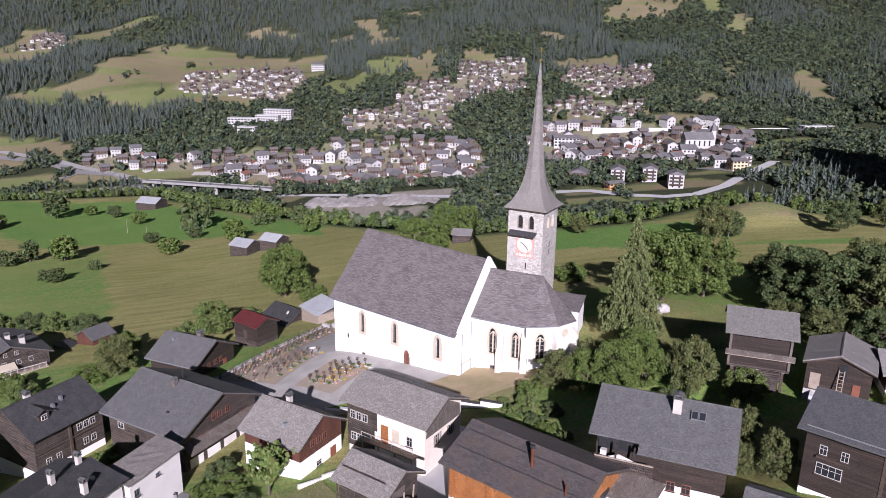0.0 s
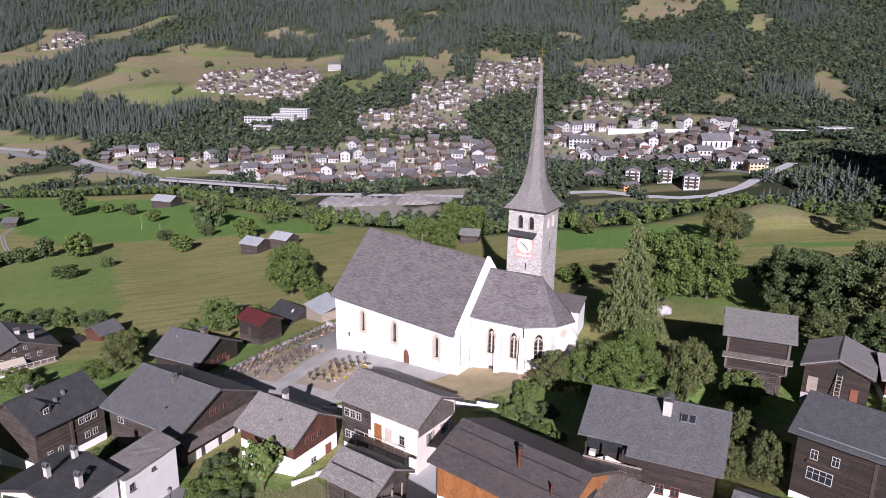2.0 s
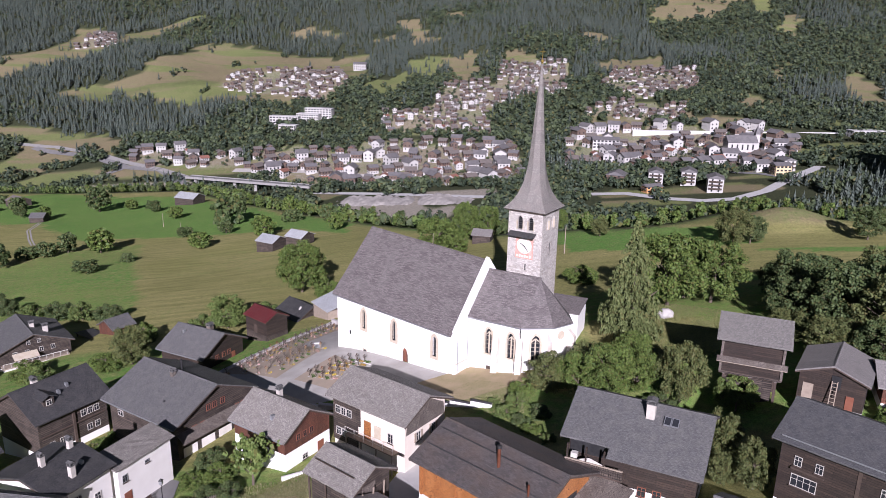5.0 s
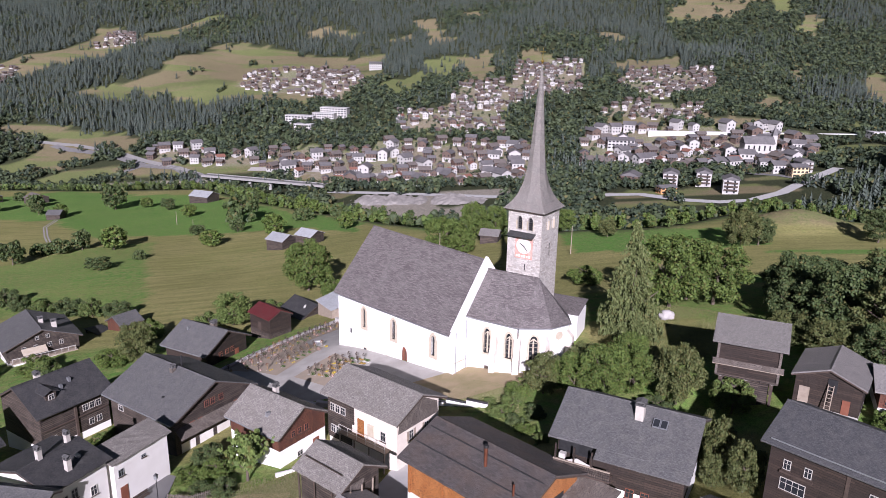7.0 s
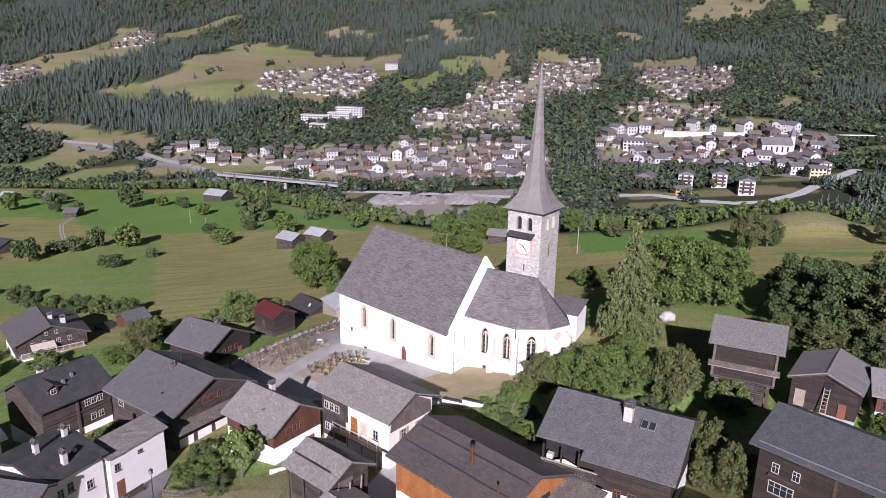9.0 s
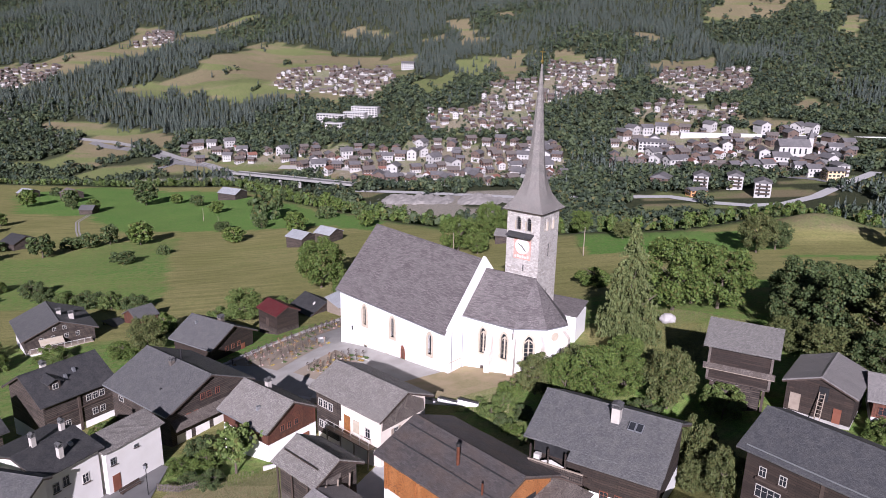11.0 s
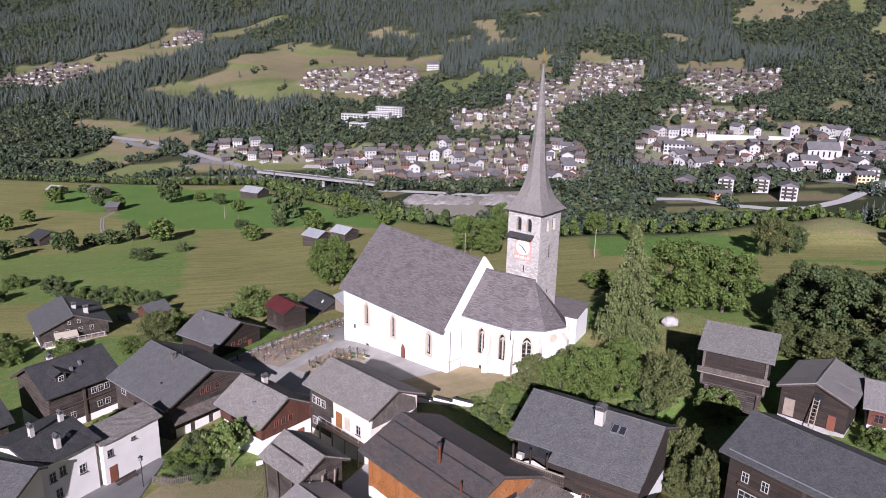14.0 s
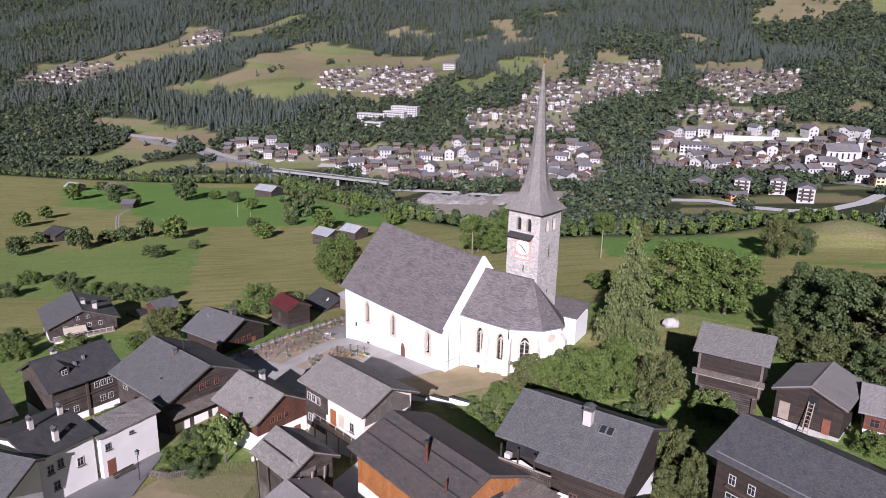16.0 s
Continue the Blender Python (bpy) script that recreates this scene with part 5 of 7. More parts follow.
def low_tree(kind, seed):
    """A rough far tree of unit height: ragged leaf plates round a crown or a cone."""
    rnd = np.random.default_rng(seed)
    if kind == "spruce":
        n = 20
        u = (np.arange(n) + 0.5) / n
        a = np.arange(n) * 2.4 + rnd.random(n)
        r = 0.21 * (1 - u) ** 0.8 + 0.015
        tip = np.stack([np.cos(a) * r * 1.25, np.sin(a) * r * 1.25, 0.06 + 0.86 * u - 0.05], 1)
        l = np.stack([np.cos(a + 1.0) * r * 0.6, np.sin(a + 1.0) * r * 0.6, 0.10 + 0.86 * u], 1)
        q = np.stack([np.cos(a - 1.0) * r * 0.6, np.sin(a - 1.0) * r * 0.6, 0.10 + 0.86 * u], 1)
        top = np.stack([np.cos(a) * r * 0.05, np.sin(a) * r * 0.05, 0.06 + 0.9 * u + 0.13], 1)
        return np.stack([tip, l, top, q], 1).reshape(-1, 3)
    cl = []
    for i in range(9):
        a, u = rnd.random() * 6.283, rnd.random()
        z = 0.32 + 0.5 * u
        rr = 0.30 * math.sqrt(max(0.05, 1 - ((z - 0.5) / 0.5) ** 2)) * (0.5 + 0.5 * rnd.random())
        cl.append((math.cos(a) * rr, math.sin(a) * rr, z, 0.16 + 0.08 * rnd.random()))
    v, f = leaf_cloud(cl, 30, 0.16, rnd, loose=0.3, inner=0.75)
    return v


def woods(name, label, pts, hs, kind, material, seed, wide=1.0):
    protos = [low_tree(kind, seed + i) for i in range(5)]
    out = []
    for i, pr in enumerate(protos):
        sel = np.arange(len(pts)) % 5 == i
        p, h = pts[sel], hs[sel]
        if not len(p):
            continue
        a = wood_rng.random(len(p)) * 6.283
        c, s = np.cos(a)[:, None], np.sin(a)[:, None]
        wv = (h * wide * (0.8 + 0.4 * wood_rng.random(len(p))))[:, None]
        X = (pr[None, :, 0] * c - pr[None, :, 1] * s) * wv + p[:, 0:1]
        Y = (pr[None, :, 0] * s + pr[None, :, 1] * c) * wv + p[:, 1:2]
        Z = pr[None, :, 2] * h[:, None] + height(p[:, 0], p[:, 1])[:, None] - 0.4
        out.append(np.stack([X, Y, Z], -1).reshape(-1, 3))
    v = np.concatenate(out)
    return tagged(new(name, mesh_from(name, v, np.arange(len(v)).reshape(-1, 4), material)), label, "forest", kind="stuff")


# spruce colour is lifted and greyed to stand for haze in the air
HAZY_NEEDLE = leafy("hazy_far_spruce", (0.053, 0.070, 0.057), (0.088, 0.107, 0.084), dry_amount=0.05)
FAR_LEAF = leafy("far_broadleaf", (0.028, 0.043, 0.026), (0.050, 0.067, 0.038), dry_amount=0.05)
FAR_GREEN = leafy("far_green_leaf", (0.049, 0.069, 0.033), (0.080, 0.102, 0.047), dry_amount=0.06)
N = 105000
wy = 230 + 1400 * wood_rng.random(N) ** 0.75
wx = (wood_rng.random(N) * 2 - 1) * (0.84 * wy + 60) - 0.16 * wy
brow_ = brow_of(wx)
cf, cg, cd, ca = cover(wx, wy)
town_ = in_town(wx, wy)
clear = np.maximum(0.996 * in_polys(MEADOWS, wx, wy), 0.985 * np.maximum(in_polys(BROWN_LOW, wx, wy), in_polys(BROWN_HIGH, wx, wy)))
clear = np.maximum(np.maximum(clear, 0.96 * in_polys(GREENS, wx, wy, 4.0)), inside(DRY, wx, wy, 0.18))
clear = np.maximum(np.maximum(clear, inside(GREEN, wx, wy, 0.2)), inside(GRAVELS, wx, wy, 0.2))
clear = np.maximum(clear, inside([(-214, 834, 44, 12), (-230, 690, 120, 16), (-215, 628, 80, 9), (250, 768, 160, 26), (240, 700, 26, 22), (165, 525, 100, 46), (240, 590, 50, 30), (-70, 545, 75, 70), (-395, 722, 60, 20), (-100, 660, 50, 14)], wx, wy, 0.2))
keep = wood_rng.random(N) < np.clip(0.70 * (1 - clear) * (1 - 0.70 * town_) + 0.5 * clear * (np.sin(wx * 0.055 + 1.0) * np.sin(wy * 0.05 + 0.4) + 0.25 * np.sin(wx * 0.21) > 0.93), 0, 1)
keep &= wy > brow_ + 6
wx, wy = wx[keep], wy[keep]
patchy = np.sin(wx * 0.013 + wy * 0.009) + np.sin(wy * 0.021 - wx * 0.017 + 1.3) + wood_rng.normal(size=len(wx)) * 0.7
up = (wy - 1010 + 0.10 * wx + 60 * patchy * 0.4) > 0
spur = (wx < -250) & (wy > 820)
conif = (up & (patchy > -0.9) & (wx < 260)) | (spur & (patchy > -0.7)) | ((~up) & (patchy > 1.7)) | (up & (patchy > 1.0))
low = wy < brow_[keep] + 130
rh = wood_rng.random(len(wx))
small = 1 - 0.48 * in_town(wx, wy)
conif &= small > 0.9
P = np.stack([wx, wy], 1)
sel = conif & ~low
woods("spruce_wood", "dark spruce wood on the far slope", P[sel], 7 + 8 * rh[sel], "spruce", HAZY_NEEDLE, 30)
sel = ~conif & ~low & (rh < 0.55)
woods("mixed_wood", "mixed broadleaf wood across the valley", P[sel], (5 + 8 * rh[sel]) * small[sel], "leaf", FAR_LEAF, 40, 0.95)
sel = ~conif & ~low & (rh >= 0.55)
woods("green_wood", "green broadleaf trees across the valley", P[sel], (4 + 5 * rh[sel]) * small[sel], "leaf", FAR_GREEN, 50, 1.0)
sel = low & (rh < 0.5)
lowered = np.where(P[:, 0] < 10, 0.45, 0.40)
woods("riverside_wood", "leafy trees along the brow above the river", P[sel], (8 + 9 * rh[sel]) * lowered[sel], "leaf", FAR_GREEN, 60, 0.8)
sel = low & (rh >= 0.5)
woods("ash_wood", "yellowish ash trees along the brow above the river", P[sel], (5 + 8 * rh[sel]) * lowered[sel], "leaf", LEAF_YELLOW, 70, 0.85)
# the near row on the brow, in finer leaves
N = 560
bx = -330 + 480 * wood_rng.random(N)
by = brow_of(bx) + 2 + 36 * wood_rng.random(N)
for k, (mat_, lab) in enumerate(((LEAF, "green trees on the brow of the terrace"), (LEAF_YELLOW, "olive trees on the brow of the terrace"), (LEAF_DARK, "dark trees on the brow of the terrace"))):
    rnd = np.random.default_rng(90 + k)
    vs = []
    for x, y in list(zip(bx, by))[k::3]:
        h = 3.2 + 5 * rnd.random() ** 2 if x < -10 else 2.6 + 3.6 * rnd.random()
        w = h * (0.55 + 0.3 * rnd.random())
        cl = [(math.cos(a) * 0.28 * w * q, math.sin(a) * 0.28 * w * q, h * (0.22 + 0.62 * u), 0.15 * w + 0.06 * w * q) for a, u, q in rnd.random((10, 3)) * (6.283, 1, 1)]
        v, f = leaf_cloud(cl, 520, 0.31, rnd)
        v[:, 0] += x
        v[:, 1] += y
        v[:, 2] += hz(x, y) - 0.3
        vs.append(v)
    v = np.concatenate(vs)
    tagged(new("brow_wood", mesh_from("brow_wood", v, np.arange(len(v)).reshape(-1, 4), mat_)), lab, "trees", kind="stuff")


# ---- the valley town ----
ROOF_A = plain("far_grey_roof", (0.10, 0.095, 0.095), (0.16, 0.15, 0.145), 0.4, 0.7, 0.2)
ROOF_B = plain("far_brown_roof", (0.105, 0.090, 0.078), (0.165, 0.142, 0.125), 0.4, 0.7, 0.2)
ROOF_C = plain("far_red_roof", (0.19, 0.085, 0.06), (0.24, 0.115, 0.08), 0.4, 0.7, 0.2)
WALL_W = plain("far_white_wall", (0.46, 0.445, 0.42), (0.36, 0.345, 0.32), 0.3, 0.9, 0.1)
WALL_B = plain("far_brown_wall", (0.090, 0.062, 0.047), (0.145, 0.100, 0.076), 0.3, 0.85, 0.2)
WALL_R = plain("far_red_brown_wall", (0.105, 0.062, 0.046), (0.15, 0.09, 0.066), 0.3, 0.85, 0.2)


def chalet(w, l, h, roof, base, upper, name="chalet"):
    """A small far house; ridge along x: base, upper floor, roof and windows."""
    ob = holder(name, Matrix(), "", "house")
    b0 = h * 0.42
    part("base_wall", block(B(), -l / 2, -w / 2, -3, l / 2, w / 2, b0), base, ob)
    bm = B()
    prism(bm, [(-l / 2 - 0.1, -w / 2 - 0.1, b0), (-l / 2 - 0.1, w / 2 + 0.1, b0), (-l / 2 - 0.1, w / 2 + 0.1, h), (-l / 2 - 0.1, 0, h + w * 0.24), (-l / 2 - 0.1, -w / 2 - 0.1, h)], (l + 0.2, 0, 0))
    part("upper_wall", bm, upper, ob)
    for sy in (-1, 1):
        bm = B()
        prism(bm, [(-l / 2 - 0.9, 0, h + w * 0.27 + 0.1), (-l / 2 - 0.9, sy * (w / 2 + 0.9), h - 0.35), (-l / 2 - 0.9, sy * (w / 2 + 0.9), h - 0.1), (-l / 2 - 0.9, 0, h + w * 0.27 + 0.4)], (l + 1.8, 0, 0))
        part("roof_slope", bm, roof, ob)
    for x in (-l * 0.28, 0.0, l * 0.28):
        for z in (b0 * 0.35, b0 + (h - b0) * 0.3):
            part("window", block(B(), x - 0.5, -w / 2 - 0.2, z, x + 0.5, -w / 2 + 0.1, z + 1.2), GLASS, ob)
    for y in (-w * 0.24, w * 0.24):
        for z in (b0 * 0.35, b0 + (h - b0) * 0.3):
            for sx in (-1, 1):
                part("window", block(B(), sx * (l / 2 + 0.15) - 0.1, y - 0.5, z, sx * (l / 2 + 0.15) + 0.1, y + 0.5, z + 1.2), GLASS, ob)
    return ob


protos = [(chalet(6.6, 8, 5.0, ROOF_B, WALL_W, WALL_B), "dark wooden chalet on a white base"), (chalet(7.4, 9, 6.0, ROOF_A, WALL_W, WALL_W), "white house with a grey roof"),
          (chalet(6.4, 7.6, 4.8, ROOF_B, WALL_W, WALL_R), "red-brown wooden chalet with a brown roof"), (chalet(8.5, 10.5, 7.2, ROOF_A, WALL_W, WALL_B), "large brown and white house with a grey roof"),
          (chalet(5.8, 6.8, 4.6, ROOF_A, WALL_B, WALL_B), "small dark timber house"), (chalet(6.6, 7.8, 5.0, ROOF_C, WALL_W, WALL_W), "white house with a red roof")]
for ob, lab in protos:
    tagged(ob, lab, "house", "houses in the valley")
town_rng = random.Random(8)
sites = []
tries = 0
areas = []
for poly in VALLEY_TOWN + HAMLETS:
    areas.append(0.5 * abs(sum(p[0] * q[1] - q[0] * p[1] for p, q in zip(poly, poly[1:] + poly[:1]))))
while len(sites) < 760 and tries < 60000:
    tries += 1
    k = town_rng.choices(range(len(areas)), areas)[0]
    poly = (VALLEY_TOWN + HAMLETS)[k]
    x = town_rng.uniform(min(p[0] for p in poly), max(p[0] for p in poly))
    y = town_rng.uniform(min(p[1] for p in poly), max(p[1] for p in poly))
    ins = False
    for (x0, y0), (x1, y1) in zip(poly, poly[1:] + poly[:1]):
        ins ^= ((y0 > y) != (y1 > y)) and x < (x1 - x0) * (y - y0) / (y1 - y0 + 1e-9) + x0
    if not ins:
        continue
    if abs(x - 240) < 24 and abs(y - 712) < 18 or abs(x + 210) < 40 and abs(y - 834) < 16 or abs(y - (772 + 0.05 * (x - 117))) < 9 and x > 100:
        continue
    if math.sin(x * 0.085 + y * 0.03) + math.sin(y * 0.07 - x * 0.04 + 1.2) < -1.0:
        continue
    gap = 12.0 if k < 3 else 9.0
    if all((x - s[0]) ** 2 + (y - s[1]) ** 2 > gap * gap for s in sites):
        sites.append((x, y, k))
sites.sort(key=lambda s: s[1])
used = [False] * len(protos)
for n_, (x, y, k) in enumerate(sites[:290]):
    i = town_rng.choices(range(6), (6, 2, 3, 1, 5, 1) if k > 2 else (4, 4, 2, 3, 4, 1))[0]
    size = town_rng.uniform(0.85, 1.25) if k < 3 else town_rng.uniform(0.68, 0.88)
    m = pose(x, y, hz(x, y) + 0.2, 0, 0, town_rng.choice((0, 90, 20, 110, 45)) + town_rng.uniform(-25, 25)) @ Matrix.Diagonal((size, size, size, 1))
    if not used[i]:
        protos[i][0].matrix_basis = m
        used[i] = True
    else:
        copy_thing(protos[i][0], m)
walls_w, walls_b, roofs, panes = B(), B(), B(), B()
for x, y, k in sites[290:]:
    w, l, h = town_rng.uniform(4.4, 6.2), town_rng.uniform(5, 7.6), town_rng.uniform(3.6, 5.0)
    m = pose(x, y, hz(x, y), 0, 0, town_rng.choice((0, 90)) + town_rng.uniform(-35, 35))
    white = town_rng.random() < 0.25
    for bm, z0, z1 in ((walls_w, -3, h * 0.36), (walls_w if white else walls_b, h * 0.36, h)):
        prism(bm, [m @ Vector(p) for p in ((-l / 2, -w / 2, z0), (l / 2, -w / 2, z0), (l / 2, w / 2, z0), (-l / 2, w / 2, z0))], (0, 0, z1 - z0))
    prism(walls_w if white else walls_b, [m @ Vector(p) for p in ((-l / 2, -w / 2, h), (-l / 2, w / 2, h), (-l / 2, 0, h + w * 0.26))], m.to_3x3() @ Vector((l, 0, 0)))
    for dx, dz in ((-0.3, 0.1), (0.05, 0.1), (0.3, 0.1), (-0.28, 0.55), (0.28, 0.55)):
        prism(panes, [m @ Vector((dx * l + q * 0.45, -w / 2 - 0.08, dz * h + r)) for q, r in ((-1, 0.3), (1, 0.3), (1, 1.4), (-1, 1.4))], m.to_3x3() @ Vector((0, 0.3, 0)))
        prism(panes, [m @ Vector((-l / 2 - 0.08, dx * w + q * 0.4, dz * h + r)) for q, r in ((-1, 0.3), (1, 0.3), (1, 1.4), (-1, 1.4))], m.to_3x3() @ Vector((0.3, 0, 0)))
    for sy in (-1, 1):
        prism(roofs, [m @ Vector(p) for p in ((-l / 2 - 0.8, 0, h + w * 0.27), (-l / 2 - 0.8, sy * (w / 2 + 0.8), h - 0.25), (-l / 2 - 0.8, sy * (w / 2 + 0.8), h), (-l / 2 - 0.8, 0, h + w * 0.27 + 0.3))], m.to_3x3() @ Vector((l + 1.6, 0, 0)))
for bm, mat_, nm, lab in ((walls_w, WALL_W, "upper_village_white_walls", "white walls of the upper hamlets' chalets"), (walls_b, WALL_B, "upper_village_timber_walls", "timber walls of the upper hamlets' chalets"), (roofs, ROOF_B, "upper_village_roofs", "brown roofs of the upper hamlets' chalets"), (panes, GLASS, "upper_village_windows", "dark windows of the upper hamlets' chalets")):
    tagged(part(nm, bm, mat_), lab, "houses", kind="stuff")


def flats(name, label, x, y, ang, l, w, h, floors, bays, wall=WALL_W, roof=ROOF_A, flat=False, lift=0.0):
    """An apartment house or hotel block with rows of windows and balconies."""
    ob = holder(name, pose(x, y, hz(x, y) + lift, 0, 0, ang), label, "building")
    part("wall", block(B(), -l / 2, -w / 2, -4, l / 2, w / 2, h), wall, ob)
    if flat:
        part("roof", block(B(), -l / 2 - 0.4, -w / 2 - 0.4, h, l / 2 + 0.4, w / 2 + 0.4, h + 0.4), CONCRETE, ob)
    else:
        bm = B()
        prism(bm, [(-l / 2 - 0.7, -w / 2 - 0.9, h - 0.1), (-l / 2 - 0.7, 0, h + w * 0.22), (-l / 2 - 0.7, w / 2 + 0.9, h - 0.1)], (l + 1.4, 0, 0))
        part("roof", bm, roof, ob)
    fh = h / floors
    for f in range(floors):
        for b in range(bays):
            xx = -l / 2 + l * (b + 0.5) / bays
            part("window", block(B(), xx - l / bays * 0.3, -w / 2 - 0.12, f * fh + fh * 0.3, xx + l / bays * 0.3, -w / 2 + 0.1, f * fh + fh * 0.8), GLASS, ob)
        for yy in (-w * 0.22, w * 0.22):
            part("window", block(B(), -l / 2 - 0.12, yy - 0.6, f * fh + fh * 0.3, -l / 2 + 0.1, yy + 0.6, f * fh + fh * 0.8), GLASS, ob)
        if f and not flat:
            part("balcony", block(B(), -l / 2 - 1.3, -w * 0.42, f * fh - 0.1, -l / 2, w * 0.42, f * fh + 0.9), DARK_WOOD, ob)
    return ob


for x, y, a in ((136, 583, 78), (160, 578, 78), (172, 548, 78)):
    flats("apartment_house", "white apartment house with dark balconies and grey roof", x, y, a, 15, 11, 10.5, 4, 4)
flats("apartment_house", "dark wooden apartment house with a large grey roof", 108, 598, 70, 15, 14, 7, 3, 4, WALL_B)
flats("workshop", "orange and white low building by the road", 128, 556, 20, 13, 8, 4.5, 2, 4, plain("orange_render", (0.52, 0.26, 0.10), (0.58, 0.32, 0.15), 0.4, 0.85, 0.1))
flats("house", "yellowish house beside the valley road", 236, 596, 10, 13, 10, 8, 3, 4, plain("yellow_render", (0.55, 0.42, 0.24), (0.60, 0.48, 0.30), 0.4, 0.85, 0.1))
flats("house", "white gabled house beside the valley road", 246, 612, 100, 12, 10, 9, 3, 3)
for x, y, l, h, f in ((-232, 826, 34, 9, 3), (-196, 842, 32, 10, 4), (-206, 832, 26, 8, 3), (-222, 803, 20, 7, 2)):
    flats("hotel_block", "white flat-roofed hotel block with window bands", x, y, -6, l, 11, h, f, 9, flat=True)
flats("hotel", "white hotel with a dark roof above the hamlet", -188, 1060, 4, 18, 11, 9, 3, 6)
flats("hotel", "white hotel block in the valley town", 118, 742, 0, 26, 12, 9, 3, 7)
flats("station_building", "long white concrete building by the slope", 384, 776, 10, 34, 12, 7, 2, 8, CONCRETE, flat=True)
vc = holder("valley_church", pose(240, 712, hz(240, 712), 0, 0, 6), "white church with a steep grey roof in the valley", "church")
part("wall", block(B(), -14, -6, -4, 14, 6, 10), WALL_W, vc)
bm = B()
prism(bm, [(-14.5, -7, 9.7), (-14.5, 0, 16), (-14.5, 7, 9.7)], (29, 0, 0))
part("roof", bm, ROOF_A, vc)
for k in range(5):
    part("window", block(B(), -10 + 5 * k - 0.7, -6.2, 3, -10 + 5 * k + 0.7, -5.9, 8), GLASS, vc)
part("tower", block(B(), 14, 0, -4, 18.5, 4.5, 17), WALL_W, vc)
bm = B()
bmesh.ops.create_cone(bm, segments=4, radius1=3.4, radius2=0.05, depth=9, matrix=pose(16.25, 2.25, 21.4, 0, 0, 45))
part("spire", bm, ROOF_A, vc)
# road gallery, viaduct and roads
bm = B()
gz = hz(250, 779) + 1.5
prism(bm, [(150, 773, gz - 8), (392, 787, gz - 6), (392, 787, gz + 1.6), (150, 773, gz - 0.1)], (-0.3, 5, 0))
tagged(part("road_gallery", bm, plain("white_concrete", (0.66, 0.65, 0.62), (0.58, 0.57, 0.54), 0.1, 0.85, 0.1)), "long white concrete wall carrying the upper road", "wall")
bridge = holder("viaduct", Matrix(), "concrete road viaduct on slender piers", "bridge")
va, vb = Vector((-284, 670, -88.3)), Vector((-150, 616.5, -82.9))
WEATHERED = plain("weathered_concrete", (0.23, 0.225, 0.21), (0.30, 0.29, 0.27), 0.4, 0.85, 0.2)
part("deck", bar(B(), va, vb, 9.5, 1.4), WEATHERED, bridge)
side = Vector((0.37, 0.929, 0))
for s_ in (-1, 1):
    part("parapet", bar(B(), va + side * 4.7 * s_ + Vector((0, 0, 1.1)), vb + side * 4.7 * s_ + Vector((0, 0, 1.0)), 0.4, 0.6), WEATHERED, bridge)
part("carriageway", bar(B(), va + Vector((0, 0, 0.75)), vb + Vector((0, 0, 0.75)), 8.6, 0.1), ASPHALT, bridge)
for k in range(6):
    p = va.lerp(vb, (k + 0.4) / 6)
    part("pier", block(B(), p.x - 1.3, p.y - 1.3, min(hz(p.x, p.y), p.z - 5) - 6, p.x + 1.3, p.y + 1.3, p.z - 0.6), WEATHERED, bridge)
drape("road", [(-290, 672), (-330, 711), (-372, 722), (-430, 760), (-520, 800)], 9, ASPHALT, "valley road with bends", lift=0.5, step=6)
drape("road", [(-150, 616), (-90, 598), (0, 565), (64, 558), (108, 552), (133, 528), (156, 516), (178, 517), (206, 538), (230, 568), (277, 620)], 9, CONCRETE, "pale valley road along the river", lift=0.5, step=6)
drape("road", [(-795, 941), (-690, 872), (-637, 834), (-625, 837), (-563, 809), (-495, 803), (-432, 770), (-378, 736), (-329, 711), (-290, 685)], 7, WEATHERED, "pale country road across the valley floor", lift=0.5, step=6)
drape("road", [(110, 640), (170, 640), (225, 600), (240, 575)], 7, ASPHALT, "street in the valley town", lift=0.4, step=6)
drape("road", [(-400, 690), (-372, 722)], 7, ASPHALT, "side road in the valley", lift=0.5, step=6)
drape("road", [(-250, 700), (-160, 690), (-100, 672), (-20, 660), (60, 655)], 9, GRAVEL, "railway line with pale ballast", "railway", lift=0.4, step=6)
for dx in (-0.8, 0.8):
    drape("path", [(-236 + dx, 366), (-230 + dx, 352), (-224 + dx, 338), (-206 + dx, 312), (-194 + dx, 296)], 0.7, GRAVEL, "gravel wheel track through the meadow", "path", lift=0.12)


# ---- huts in the meadow ----
def field_hut(x, y, ang, l, w, h, roof, label, wall=LOG):
    ob = house("field_hut", label, x, y, ang, l, w, hz(x, y) + h, hz(x, y) + h + w * 0.42, hz(x, y), wall=wall, roof=roof, base=wall, base_h=0.4, over=0.4, verge=0.4, category="hut", group="huts in the meadow")
    return ob


field_hut(-68.5, 240, -24, 8.0, 4.2, 3.6, ROOF_LIGHT, "log field hut with a pale metal roof")
field_hut(-59.0, 242, -24, 7.5, 4.0, 3.6, ROOF_LIGHT, "log field hut with a pale metal roof")
field_hut(-175, 420, -15, 14, 6.0, 4.5, ROOF_LIGHT, "long wooden hut with a patched pale roof")
field_hut(5.2, 208, -10, 6.0, 3.0, 2.6, ROOF_METAL, "small hut with a dull metal roof")
field_hut(-240, 372, 10, 8.0, 4.5, 3.2, SLATE, "small grey-roofed hut beside the track")
field_hut(-330, 440, -10, 10, 5.5, 3.8, ROOF_LIGHT, "hut with a pale roof at the meadow edge")
field_hut(-298, 440, -30, 11, 6.0, 4.0, ROOF_B, "brown-roofed farm hut among trees")
